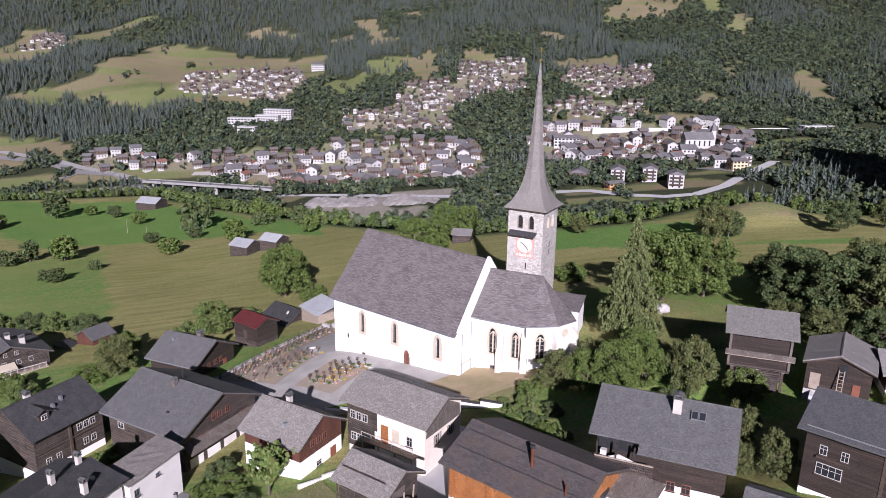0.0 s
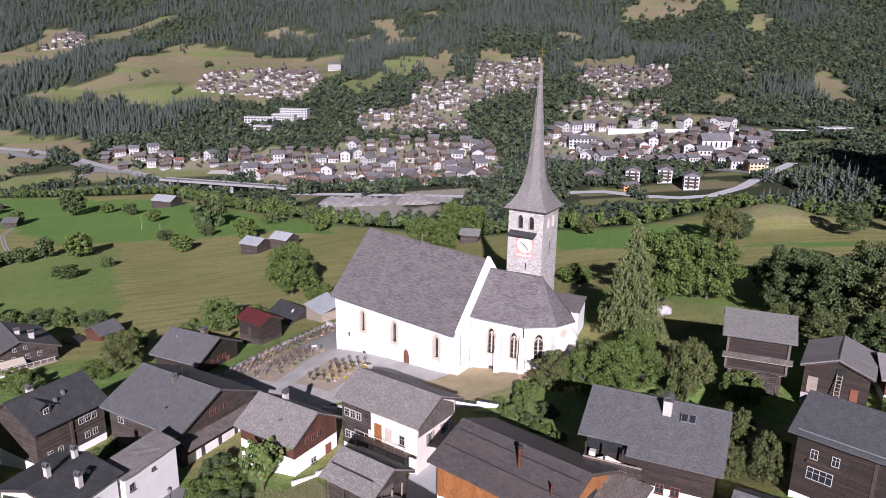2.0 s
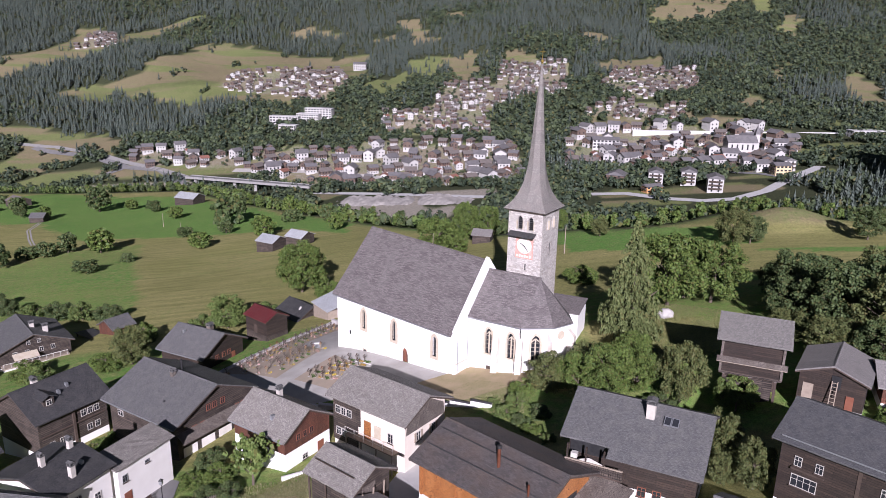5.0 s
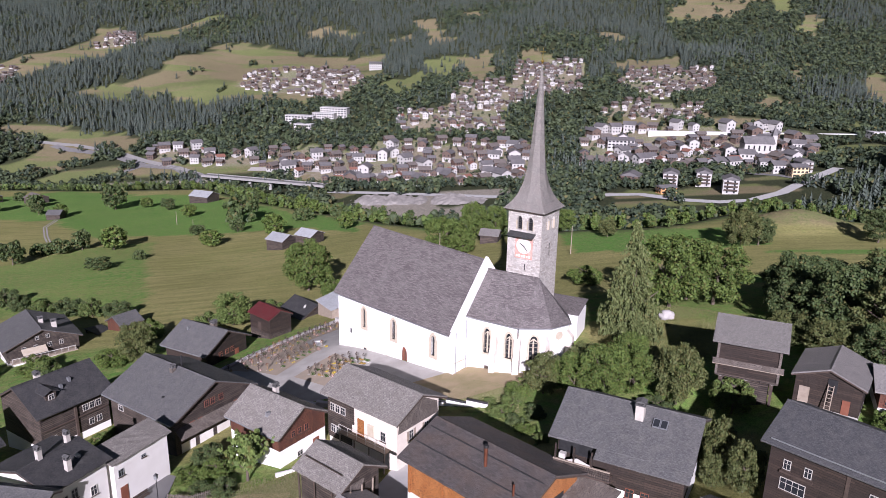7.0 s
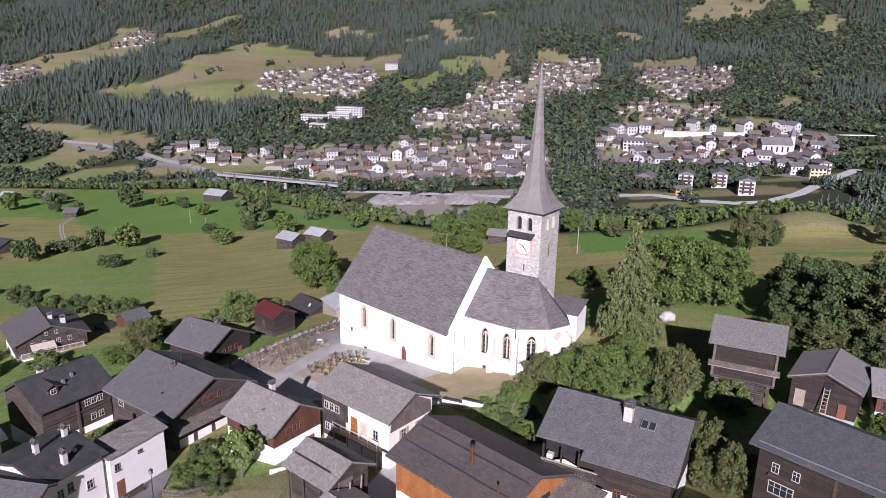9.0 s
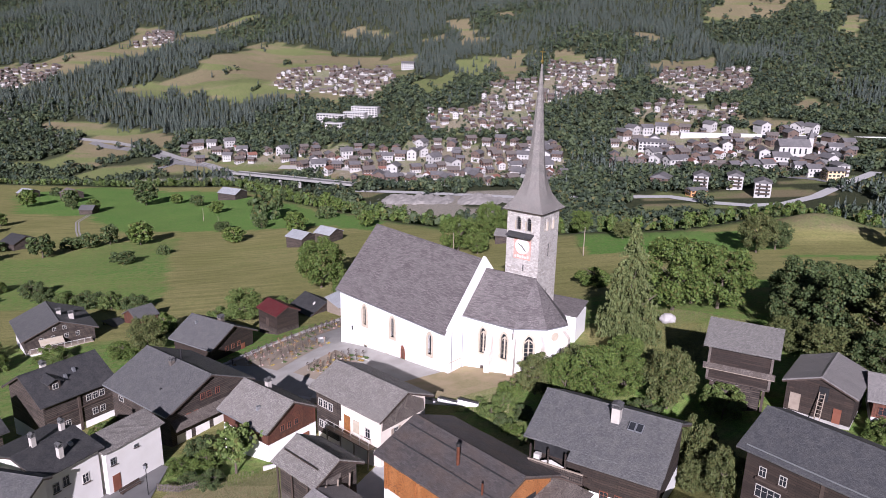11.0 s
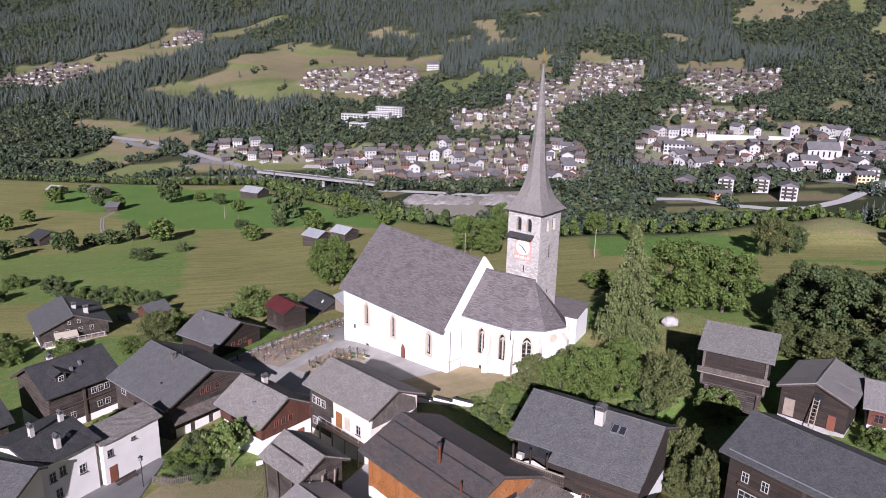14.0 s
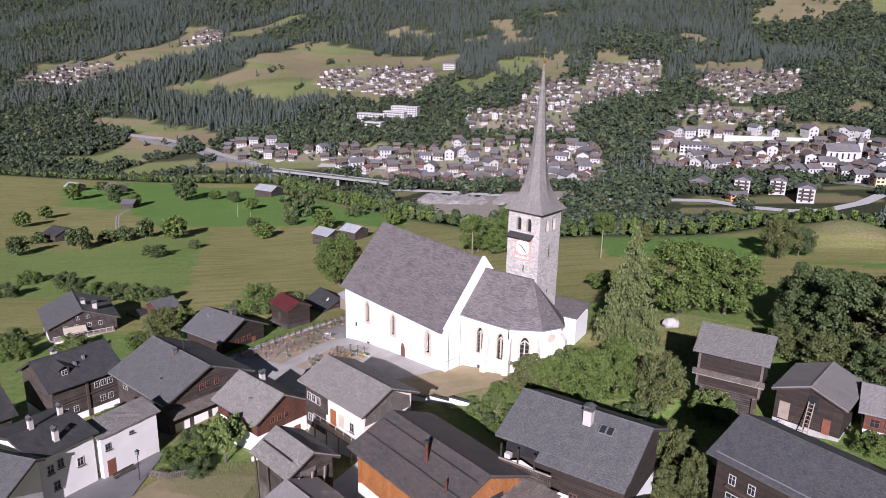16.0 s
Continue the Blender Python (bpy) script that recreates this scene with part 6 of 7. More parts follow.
field_hut(-205, 272, -20, 10, 6.0, 3.6, SLATE_DARK, "dark-roofed hut in the orchard")


# ---- house details ----
# the big slate house: skylights, balcony, windows
for k in (0, 1):
    bm = B()
    block(bm, -0.33, -0.5, 0.0, 0.33, 0.5, 0.12)
    bm.transform(pose(2.55 + 0.70 * k, -1.75, 8.28, 25.3, 0, 0))
    sk = part("skylight", bm, METAL, a_h)
    bm = B()
    block(bm, -0.26, -0.42, 0.12, 0.26, 0.42, 0.135)
    bm.transform(pose(2.55 + 0.70 * k, -1.75, 8.28, 25.3, 0, 0))
    part("pane", bm, GLASS, sk)
bal = part("balcony", block(B(), -5.9, -6.0, 3.3, -0.4, -4.7, 3.45), DARK_WOOD, a_h)
for k in range(26):
    part("board", block(B(), -5.85 + 0.21 * k, -6.0, 3.45, -5.67 + 0.21 * k, -5.95, 4.4), LOG, bal)
part("balcony_rail", block(B(), -5.9, -6.05, 4.4, -0.4, -5.9, 4.5), PALE_WOOD, bal)
# flat black sheet on the wall in place of the recess's shade
part("loggia", block(B(), -5.8, -4.52, 4.45, -1.0, -4.42, 6.0), BLACK, a_h, "black sheet standing for the shaded recess")
for x in (-5.7, -3.9, -2.2):
    part("loggia_post", block(B(), x - 0.08, -5.98, 4.5, x + 0.08, -5.82, 6.0), LOG_DARK, a_h)
part("washing", prism(B(), [(-4.6, -5.9, 4.55), (-1.6, -5.9, 3.75), (-1.6, -5.9, 4.35), (-3.6, -5.9, 4.95)], (0, 0.03, 0)), WHITE_PAINT, a_h)
slope_a = 2.6 / 5.5
part("lower_roof", prism(B(), [(-1.9, -5.42, 6.44 - 0.03), (6.6, -5.42, 6.44 - 0.03), (6.6, -6.55, 6.44 - 0.03 - slope_a * 1.13), (-1.9, -6.55, 6.44 - 0.03 - slope_a * 1.13)], (0, 0, -0.12)), SLATE, a_h)
part("white_box", block(B(), -5.4, -5.8, 4.5, -4.8, -5.3, 5.0), WHITE_PAINT, bal)
for x in (1.2, 2.6):
    W(a_h, "f", x, 1.4, 0.8, 1.0, frame=BROWN_PAINT)
# orange barn: flue, snow guards, gallery in the gable
bm = tube(B(), (1.0, -2.1, 7.0), (1.0, -2.1, 9.2), 0.16, 0.16, 10)
fl = part("flue", bm, COPPER, b_h, "copper-brown flue pipe")
part("flue_cap", tube(B(), (1.0, -2.1, 9.2), (1.0, -2.1, 9.45), 0.24, 0.2, 10), BLACK, fl)
part("flue", tube(B(), (5.2, -3.3, 6.3), (5.2, -3.3, 7.9), 0.1, 0.1, 8), COPPER, b_h)
sl = 2.2 / 5.4
for y in (-3.2, -1.2):
    part("snow_guard", bar(B(), (-6.9, y, 8.2 + sl * y + 0.08), (6.9, y, 8.2 + sl * y + 0.08), 0.07, 0.1), SLATE_DARK, b_h)
bm = B()
for k in range(12):
    bar(bm, (7.0, -2.6 + 0.45 * k, 3.2), (7.0, -2.6 + 0.45 * k, 4.3), 0.09)
bar(bm, (7.0, -2.8, 4.35), (7.0, 2.8, 4.35), 0.12)
bar(bm, (7.0, -2.8, 3.2), (7.0, 2.8, 3.2), 0.12)
part("gallery_rail", bm, LOG_ORANGE, b_h)
for k in range(4):
    part("post", block(B(), -6.4 + 4.2 * k, -4.75, 2.2, -6.15 + 4.2 * k, -4.6, 5.6), LOG_ORANGE, b_h)
# black panels on the solid gable, painted shade for two openings
for y in (-1.5, 1.5):
    part("dark_opening", block(B(), 6.55, y - 0.9, 3.4, 6.65, y + 0.9, 5.2), BLACK, b_h)
# white annex against the orange barn
an = holder("annex", pose(17.6, 58.4, 1.8, 0, 0, -38), "low white annex with a boarded pent roof", "annex")
part("wall", block(B(), -2.2, -2.6, -2, 2.2, 3.0, 4.6), PLASTER, an)
part("pent_roof", prism(B(), [(-2.4, 3.2, 5.6), (2.5, 3.2, 5.6), (2.5, -0.6, 4.7), (-2.4, -0.6, 4.7)], (0, 0, 0.12)), BOARD_GREY, an)
part("door", block(B(), -0.6, -2.66, 0.0, 0.5, -2.55, 2.1), DARK_WOOD, an)
# white house below the church: timber loft corner, balcony, stair, windows
lf = part("loft_wall", block(B(), -5.55, -3.78, 4.3, -1.2, -3.62, 6.95), LOG, c_h)
for x in (-4.7, -3.8, -2.9):
    window(c_h, x, -3.82, 5.0, 0.75, 1.0, "f")
part("lower_timber_wall", block(B(), -5.55, -3.8, 1.4, -1.6, -3.66, 4.3), LOG, c_h)
for x in (-4.6, -3.7):
    window(c_h, x, -3.84, 2.2, 0.8, 1.0, "f")
bal = part("balcony", block(B(), -2.8, -4.75, 3.12, 4.6, -3.7, 3.26), PALE_WOOD, c_h)
bm = B()
for k in range(6):
    bar(bm, (-2.75 + 1.46 * k, -4.7, 3.3), (-2.75 + 1.46 * k, -4.7, 4.3), 0.05)
for z in (3.8, 4.3):
    bar(bm, (-2.75, -4.7, z), (4.55, -4.7, z), 0.045)
part("railing", bm, WHITE_PAINT, bal)
for k in range(4):
    part("balcony_post", block(B(), -2.7 + 2.35 * k, -4.72, -2, -2.57 + 2.35 * k, -4.58, 3.12), PALE_WOOD, bal)
part("door", block(B(), -0.6, -3.78, 3.3, 0.4, -3.66, 5.4), LOG_ORANGE, c_h)
part("curtain", block(B(), 1.0, -3.78, 3.8, 1.9, -3.66, 5.3), TUFF, c_h)
W(c_h, "f", 3.4, 3.9, 0.8, 1.2)
for y in (-1.3, 1.4):
    W(c_h, "r", y, 4.0, 0.75, 1.15, shutters=PALE_WOOD)
W(c_h, "r", 0.2, 1.2, 0.7, 0.9)
bm = B()
for sx in (-1, 1):
    prism(bm, [(sx * 5.51, -3.5, 5.5), (sx * 5.51, 3.5, 5.5), (sx * 5.51, 3.3, 7.0), (sx * 5.51, 0, 8.95), (sx * 5.51, -3.3, 7.0)], (sx * 0.06, 0, 0))
    part("gable_boarding", bm, BOARD_GREY, c_h)
    bm = B()
bm.free()
# small log barn: snow guard, props and a dark gate
part("snow_guard", bar(B(), (-2.9, -1.9, 5.55), (2.4, -1.9, 5.55), 0.08, 0.1), DARK_WOOD, d_h)
for x in (-2.9, -0.6, 1.9):
    part("prop", bar(B(), (x, -2.7, -1.0), (x + 0.2, -3.0, 4.4), 0.16), DARK_WOOD, d_h)
part("gate", block(B(), 2.68, -1.2, 2.3, 2.78, 0.6, 4.2), BOARD_GREY, d_h)
for k in range(3):
    part("rack_post", bar(B(), (3.1, -1.8 + 1.5 * k, 0.0), (3.4, -1.8 + 1.5 * k, 4.2), 0.12), PALE_WOOD, d_h)
# reddish gable house
for y in (-1.6, -0.5, 0.6):
    W(e_h, "r", y, 4.4, 0.65, 0.85, frame=BROWN_PAINT)
W(e_h, "r", -0.6, 1.4, 0.9, 0.7)
part("brown_door", block(B(), 4.42, 1.6, 0.4, 4.5, 2.6, 2.6), BROWN_PAINT, e_h)
# broad timber house: windows, pent roof along the gable, flues
for y in (-1.2, -0.2, 1.2):
    W(f_h, "r", y, 6.0, 0.7, 0.9, frame=BROWN_PAINT)
for y in (-3.6, -2.4, 3.6, 4.6):
    W(f_h, "r", y, 4.0, 0.7, 0.9, frame=BROWN_PAINT)
part("pent_roof", prism(B(), [(6.9, -6.4, 4.7), (8.5, -6.6, 3.9), (8.5, 6.2, 3.9), (6.9, 6.2, 4.7)], (0, 0, 0.14)), BOARD_GREY, f_h)
for k in range(6):
    part("pent_strut", bar(B(), (6.9, -5.8 + 2.3 * k, 2.8), (8.3, -5.8 + 2.3 * k, 3.9), 0.12), DARK_WOOD, f_h)
for k in range(4):
    part("white_gable_base", block(B(), 6.92, -5.6 + 2.9 * k, 0.2, 6.98, -3.4 + 2.9 * k, 2.4), PLASTER_OLD, f_h)
W(f_h, "f", -4.6, 4.0, 1.1, 0.9)
part("flue", tube(B(), (-0.6, 0.9, 8.6), (-0.6, 0.9, 10.6), 0.13, 0.13, 8), BLACK, f_h)
chimney(f_h, -0.2, -0.9, 8.9, 0.7, 0.6, BOARD_GREY)
part("roof_hatch", block(B(), 2.2, -4.6, 6.9, 2.5, -4.35, 7.5), BLACK, f_h)
# white narrow house with a slate lean-to roof
gm = pose(-31.3, 72.2, -5.6, 0, 0, 68.7)
g_h = holder("house", gm, "narrow white house with a weathered lean-to slate roof", "house")
part("wall", prism(B(), [(-3.85, 0.0, -2), (-3.85, 2.6, -2), (-3.85, 2.6, 6.25), (-3.85, 0.0, 5.62)], (7.7, 0, 0)), PLASTER_GREY, g_h)
part("roof_slope", roof_sheet([(-4.3, 3.3, 6.62), (4.3, 3.3, 6.62)], [(-4.3, -0.35, 5.72), (4.3, -0.35, 5.72)], 0.16, 10, 0.05, 21), SLATE_PALE, g_h)
part("door", block(B(), -3.3, -0.06, 0.1, -2.3, 0.05, 2.2), BROWN_PAINT, g_h)
window(g_h, -3.0, -0.02, 3.6, 0.7, 0.9, "f", frame=METAL)
window(g_h, 0.2, -0.02, 4.3, 0.6, 0.4, "f", frame=METAL)
# log house on the terrace: rows of casements, pole, dormer
for x in (1.5, 2.5, 3.5):
    W(h_h, "f", x, 4.7, 0.8, 1.0)
for x in (2.2, 3.4):
    W(h_h, "f", x, 2.2, 0.8, 1.0)
for x in (-3.4, -1.9):
    W(h_h, "f", x, 2.0, 0.75, 1.0)
part("wall_pole", block(B(), -0.2, -5.05, 0.0, 0.15, -4.78, 6.4), DARK_WOOD, h_h)
part("cross_beam", block(B(), -4.9, -5.0, 4.1, 4.9, -4.78, 4.25), DARK_WOOD, h_h)
bm = B()
prism(bm, [(-3.2, -3.6, 7.7), (-3.2, -3.6, 8.9), (-3.2, -1.4, 9.2), (-3.2, -1.4, 8.6)], (1.5, 0, 0))
dm = part("dormer", bm, LOG, h_h)
prism_ = prism(B(), [(-3.6, -3.95, 8.75), (-2.45, -3.95, 9.3), (-1.3, -3.95, 8.75), (-1.3, -3.95, 8.87), (-2.45, -3.95, 9.42), (-3.6, -3.95, 8.87)], (0, 3.0, 0.1))
part("dormer_roof", prism_, SLATE_DARK, dm)
window(h_h, -2.45, -3.65, 7.85, 0.8, 0.8, "f")
h2 = house("house", "lower log house joined to the terrace house", -60.6, 77.4, 63, 9.0, 5.6, -5.3, -2.0, -11.4, wall=LOG, roof=SLATE_DARK, base=PLASTER, base_h=2.2)
# white house with chimneys: windows in the gable
for x, z in ((-1.9, 3.4), (-0.7, 3.6), (-1.4, 1.1), (1.6, 2.6)):
    W(i_h, "f", x, z, 0.8, 1.15)
chimney(i_h, -0.3, -3.3, 6.4, 1.5, 0.55)
i2 = house("house", "slate-roofed house at the lane", -38.7, 60.4, -3, 9.4, 4.6, 0.2, 2.2, -5.0, wall=PLASTER_GREY, roof=SLATE, base=PLASTER_GREY, base_h=2.5, back_half=1.3, over=0.4)
# chalet with terrace
for y in (-3.6, -1.4, 1.2, 3.4):
    W(j_h, "r", y, 3.4, 0.8, 1.0)
for y in (-1.0, 1.0):
    W(j_h, "r", y, 5.4, 0.7, 0.85)
tr = part("terrace", block(B(), 5.8, -6.4, 1.9, 8.4, 6.0, 2.1), PALE_WOOD, j_h)
part("terrace_wall", block(B(), 5.9, -6.3, -2.5, 8.2, 5.9, 1.9), PLASTER_OLD, tr)
part("awning", prism(B(), [(5.9, -4.2, 4.2), (8.6, -4.2, 3.3), (8.6, 0.4, 3.3), (5.9, 0.4, 4.2)], (0, 0, 0.06)), TUFF, j_h)
bm = B()
for k in range(10):
    bar(bm, (8.3, -6.2 + 1.3 * k, 2.1), (8.3, -6.2 + 1.3 * k, 3.0), 0.08)
bar(bm, (8.3, -6.3, 3.0), (8.3, 5.7, 3.0), 0.1)
part("terrace_rail", bm, WHITE_PAINT, tr)
# low house and hut fronts
for y in (-1.6, 0.0, 1.4):
    W(l_h, "r", y, 2.3, 0.8, 0.9, frame=BROWN_PAINT)
chimney(l_h, 1.4, 0.7, 6.6, 0.8, 0.9, BOARD_GREY)
part("red_door", block(B(), 4.92, 2.0, 0.6, 5.0, 2.9, 2.4), BROWN_PAINT, l_h)
part("hut_door", block(B(), -0.6, -2.56, 0.5, 0.4, -2.48, 2.2), DARK_WOOD, m_h)
W(n_h, "f", 1.5, 1.2, 0.7, 0.8)
part("satellite_dish", tube(B(), (2.0, -1.6, 4.6), (1.9, -1.75, 4.75), 0.45, 0.38, 14), WHITE_PAINT, n_h)
# granary on posts with stone plates
for x in (-2.9, 0.0, 2.9):
    for y in (-2.7, 0.0, 2.7):
        part("post", bar(B(), (x, y, -1.2), (x, y, 2.0), 0.3), DARK_WOOD, o_h)
        part("stone_plate", tube(B(), (x, y, 2.0), (x, y, 2.14), 0.5, 0.5, 10), ROCK, o_h)
part("sill_frame", block(B(), -3.5, -3.4, 2.14, 3.5, 3.4, 2.42), LOG, o_h)
gal = part("gallery", block(B(), -3.9, -4.2, 3.9, 3.9, -3.3, 4.02), PALE_WOOD, o_h)
part("gallery_front", block(B(), -3.9, -4.25, 4.02, 3.9, -4.18, 4.7), BOARD_GREY, gal)
part("lower_room", block(B(), -3.0, -2.4, -2.0, 2.6, 2.8, 1.9), LOG, o_h)
for x in (-3.4, 3.4):
    part("corner_post", block(B(), x - 0.14, -3.5, 2.4, x + 0.14, -3.28, 6.6), BOARD_GREY, o_h)
for k in range(9):
    part("rafter_end", bar(B(), (-3.6 + 0.9 * k, -3.2, 6.95), (-3.6 + 0.9 * k, -3.95, 6.55), 0.14), DARK_WOOD, o_h)
part("gable_sheet", prism(B(), [(3.95, -2.6, 7.0), (3.95, -0.2, 8.2), (3.95, 0.4, 7.2), (3.95, -2.0, 6.1)], (0.05, 0, 0)), ROOF_LIGHT, o_h)
# barn with the ladder (its gable looks to the village)
ld = B()
for sy in (-0.28, 0.28):
    bar(ld, (-5.4, sy - 0.3, -0.6), (-4.0, sy - 0.3, 3.9), 0.09)
for k in range(11):
    f_ = (k + 0.5) / 11
    bar(ld, (-5.4 + 1.4 * f_, -0.58, -0.6 + 4.5 * f_), (-5.4 + 1.4 * f_, -0.02, -0.6 + 4.5 * f_), 0.06)
ladder_m = pose(48.7, 82.1, 6.3, 0, 0, 60)
ld.transform(ladder_m)
tagged(part("ladder", ld, PALE_WOOD), "pale wooden ladder leaning on the barn", "ladder")
part("loft_door", block(B(), -3.88, -0.9, 2.9, -3.8, 0.1, 4.5), BLACK, p_h)
part("door", block(B(), -3.9, 1.8, 0.9, -3.78, 2.9, 2.9), PALE_WOOD, p_h)
part("red_door", block(B(), -3.9, -2.4, 0.7, -3.78, -1.6, 2.4), BROWN_PAINT, p_h)
bm = B()
for k in range(7):
    block(bm, -5.4 - 0.0, 0.4 + 0.32 * k, -2.2, -3.9, 0.72 + 0.32 * k, -0.6 + 0.2 * k)
part("stair", bm, CONCRETE, p_h)
for x in (-2.8, -1.4):
    window(q_h, x, -3.42, 1.6, 0.9, 1.0, "f", frame=BROWN_PAINT)
# large timber house: casements and one wide window
for x in (-8.0, -6.2, -1.0, 1.0):
    W(r_h, "f", x, 4.95, 0.65, 0.95)
wd = W(r_h, "f", -7.3, 2.9, 2.2, 1.2, bars=3)
W(r_h, "f", 0.2, 2.6, 0.9, 1.1)
part("wall_post", block(B(), -3.2, -4.36, 0.5, -2.9, -4.2, 7.0), DARK_WOOD, r_h)
part("flower_box", block(B(), -8.5, -4.55, 4.6, -5.7, -4.25, 4.8), DARK_WOOD, r_h)
sn = B()
block(sn, -9.6, -4.7, 7.55, 9.6, -4.62, 7.65)
part("snow_guard", sn, METAL, r_h)
# roofs that only just come into view
s_h = house("shed", "low slate-roofed shed between the houses", 30.9, 55.6, -30, 7.0, 3.6, 7.2, 8.9, 4.2, wall=LOG, roof=SLATE, base_h=0.8, category="shed")
t_h = house("shed", "shed with a dark metal and slate roof", -1.0, 55.8, -34, 8.0, 3.6, 4.6, 6.0, 1.4, wall=LOG, roof=ROOF_METAL, base_h=0.8, category="shed")
part("carport_roof", prism(B(), [(-4.6, 0.2, 4.6), (4.6, 0.2, 4.6), (4.6, 4.6, 4.2), (-4.6, 4.6, 4.2)], (0, 0, 0.12)), SLATE_DARK, holder("carport", pose(-82.5, 146.0, -24.5, 0, 0, -30), "dark open carport beside the chalet", "carport"))
for ob in [o for o in bpy.data.objects if o.name.startswith("carport") and o.type == "EMPTY"]:
    for x in (-4, 0, 4):
        for y in (0.5, 4.2):
            part("post", block(B(), x - 0.12, y - 0.12, -2, x + 0.12, y + 0.12, 4.3), DARK_WOOD, ob)
    part("back_wall", block(B(), -4.2, 4.3, -2, 4.2, 4.5, 4.2), LOG, ob)
shed = holder("greenhouse", pose(-25.6, 143.2, hz(-25.6, 143.2), 0, 0, -50), "small shed with a pale sheet roof below the church", "shed")
part("wall", block(B(), -3.4, -2.4, -2, 3.4, 2.4, 2.4), PALE_WOOD, shed)
part("roof", prism(B(), [(-3.8, -2.8, 2.4), (3.8, -2.8, 2.4), (3.8, 2.8, 3.9), (-3.8, 2.8, 3.9)], (0, 0, 0.1)), ROOF_LIGHT, shed)

for hh, pts in ((h_h, ((1.2, -2.0, 8.9), (-0.4, -2.6, 8.6))), (e_h, ((1.0, -2.4, 6.6),)), (i_h, ((1.6, -2.4, 6.8),)), (l_h, ((-2.6, -1.6, 6.2),))):
    for x, y, z in pts:
        part("roof_vent", prism(B(), [(x - 0.18, y - 0.25, z - 0.4), (x + 0.18, y - 0.25, z - 0.4), (x + 0.18, y + 0.25, z - 0.4), (x - 0.18, y + 0.25, z - 0.4)], (0, 0, 0.75)), METAL, hh)
for hh, half_, e_, L_ in ((f_h, 7.3, 6.1, 7.4), (e_h, 4.4, 5.4, 4.7), (l_h, 5.9, 4.0, 5.4)):
    part("gutter", bar(B(), (-L_, -half_ - 0.05, e_ - 0.12), (L_, -half_ - 0.05, e_ - 0.12), 0.13, 0.12), METAL, hh)
# ---- churchyard ----
GRAVE_EARTH = plain("tan_earth", (0.34, 0.27, 0.20), (0.27, 0.23, 0.17), 0.6, 0.95, 0.6, fine=12.0)
patch("churchyard_paving", [(-38.2, 109.5), (-24.0, 94.0), (-12.5, 112.5), (-22.6, 134.4)], GRAVEL, "grey gravel paths of the churchyard", "pavement", 0.07, 22)
patch("church_path", [(-24.0, 94.0), (-20.5, 92.0), (4.2, 97.8), (-17.4, 113.6)], GRAVEL, "grey gravel before the nave", "pavement", 0.11, 20)
patch("dry_bank", [(-9.0, 93.0), (5.0, 90.2), (15.5, 95.5), (5.5, 101.5)], EARTH, "dry grass and bare earth below the choir", "ground", 0.15, 16)
patch("village_lane", [(-37.5, 56.0), (-24.5, 58.0), (-28.8, 75.0), (-31.5, 76.0)], ASPHALT, "asphalt lane beside the white house", "road", 0.1, 14)
patch("village_lane", [(-4.5, 63.0), (4.2, 63.0), (6.0, 82.0), (1.6, 84.0)], CONCRETE, "pale concrete lane between houses", "road", 0.1, 14)
patch("dry_garden", [(-27.5, 58.0), (-12.0, 56.5), (-12.5, 69.0), (-25.0, 69.5)], EARTH, "dry grassy garden on the slope", "ground", 0.12, 14)


def low_wall(name, line, h, t, material, label, cap=None):
    ob = holder(name, Matrix(), label, "wall")
    for (x0, y0), (x1, y1) in zip(line, line[1:]):
        k = max(1, int(math.hypot(x1 - x0, y1 - y0) / 2.2))
        for i in range(k):
            p = Vector((x0 + (x1 - x0) * i / k, y0 + (y1 - y0) * i / k, 0))
            q = Vector((x0 + (x1 - x0) * (i + 1) / k, y0 + (y1 - y0) * (i + 1) / k, 0))
            z = max(hz(p.x, p.y), hz(q.x, q.y))
            d = (q - p).normalized()
            sd = Vector((-d.y, d.x, 0)) * t / 2
            part("wall_piece", prism(B(), [p - sd + Vector((0, 0, z - 1.8)), p + sd + Vector((0, 0, z - 1.8)), p + sd + Vector((0, 0, z + h)), p - sd + Vector((0, 0, z + h))], q - p), material, ob)
            if cap:
                c0, c1 = p + Vector((0, 0, z + h + 0.05)), q + Vector((0, 0, z + h + 0.05))
                part("wall_cap", bar(B(), c0, c1, t + 0.14, 0.1), cap, ob)
    return ob


patch("grave_bed", [(-37.2, 111.0), (-31.8, 107.8), (-18.6, 131.5), (-23.6, 134.6)], GRAVE_EARTH, "tan earth between the graves", "ground", 0.13, 20)
patch("grave_bed", [(-32.4, 108.6), (-25.4, 103.4), (-20.2, 113.0), (-26.2, 119.6)], GRAVE_EARTH, "tan earth between the graves", "ground", 0.16, 14)
patch("grave_bed", [(-22.0, 101.6), (-15.6, 97.0), (-11.4, 103.0), (-17.2, 109.0)], GRAVE_EARTH, "dry grassy earth round the graves", "ground", 0.19, 12)
low_wall("churchyard_wall", [(-38.4, 109.6), (-23.4, 134.8), (-14.5, 128.5)], 0.4, 0.5, ROCK, "low grey stone wall round the churchyard", ROCK)
low_wall("bank_wall", [(-20.0, 92.0), (-9.0, 90.5)], 0.5, 0.45, ROCK, "low stone wall above the white house", CONCRETE)
low_wall("white_retaining_wall", [(0.2, 89.6), (8.6, 87.2)], 0.5, 0.3, PLASTER, "white retaining wall with slate cap", SLATE_DARK)
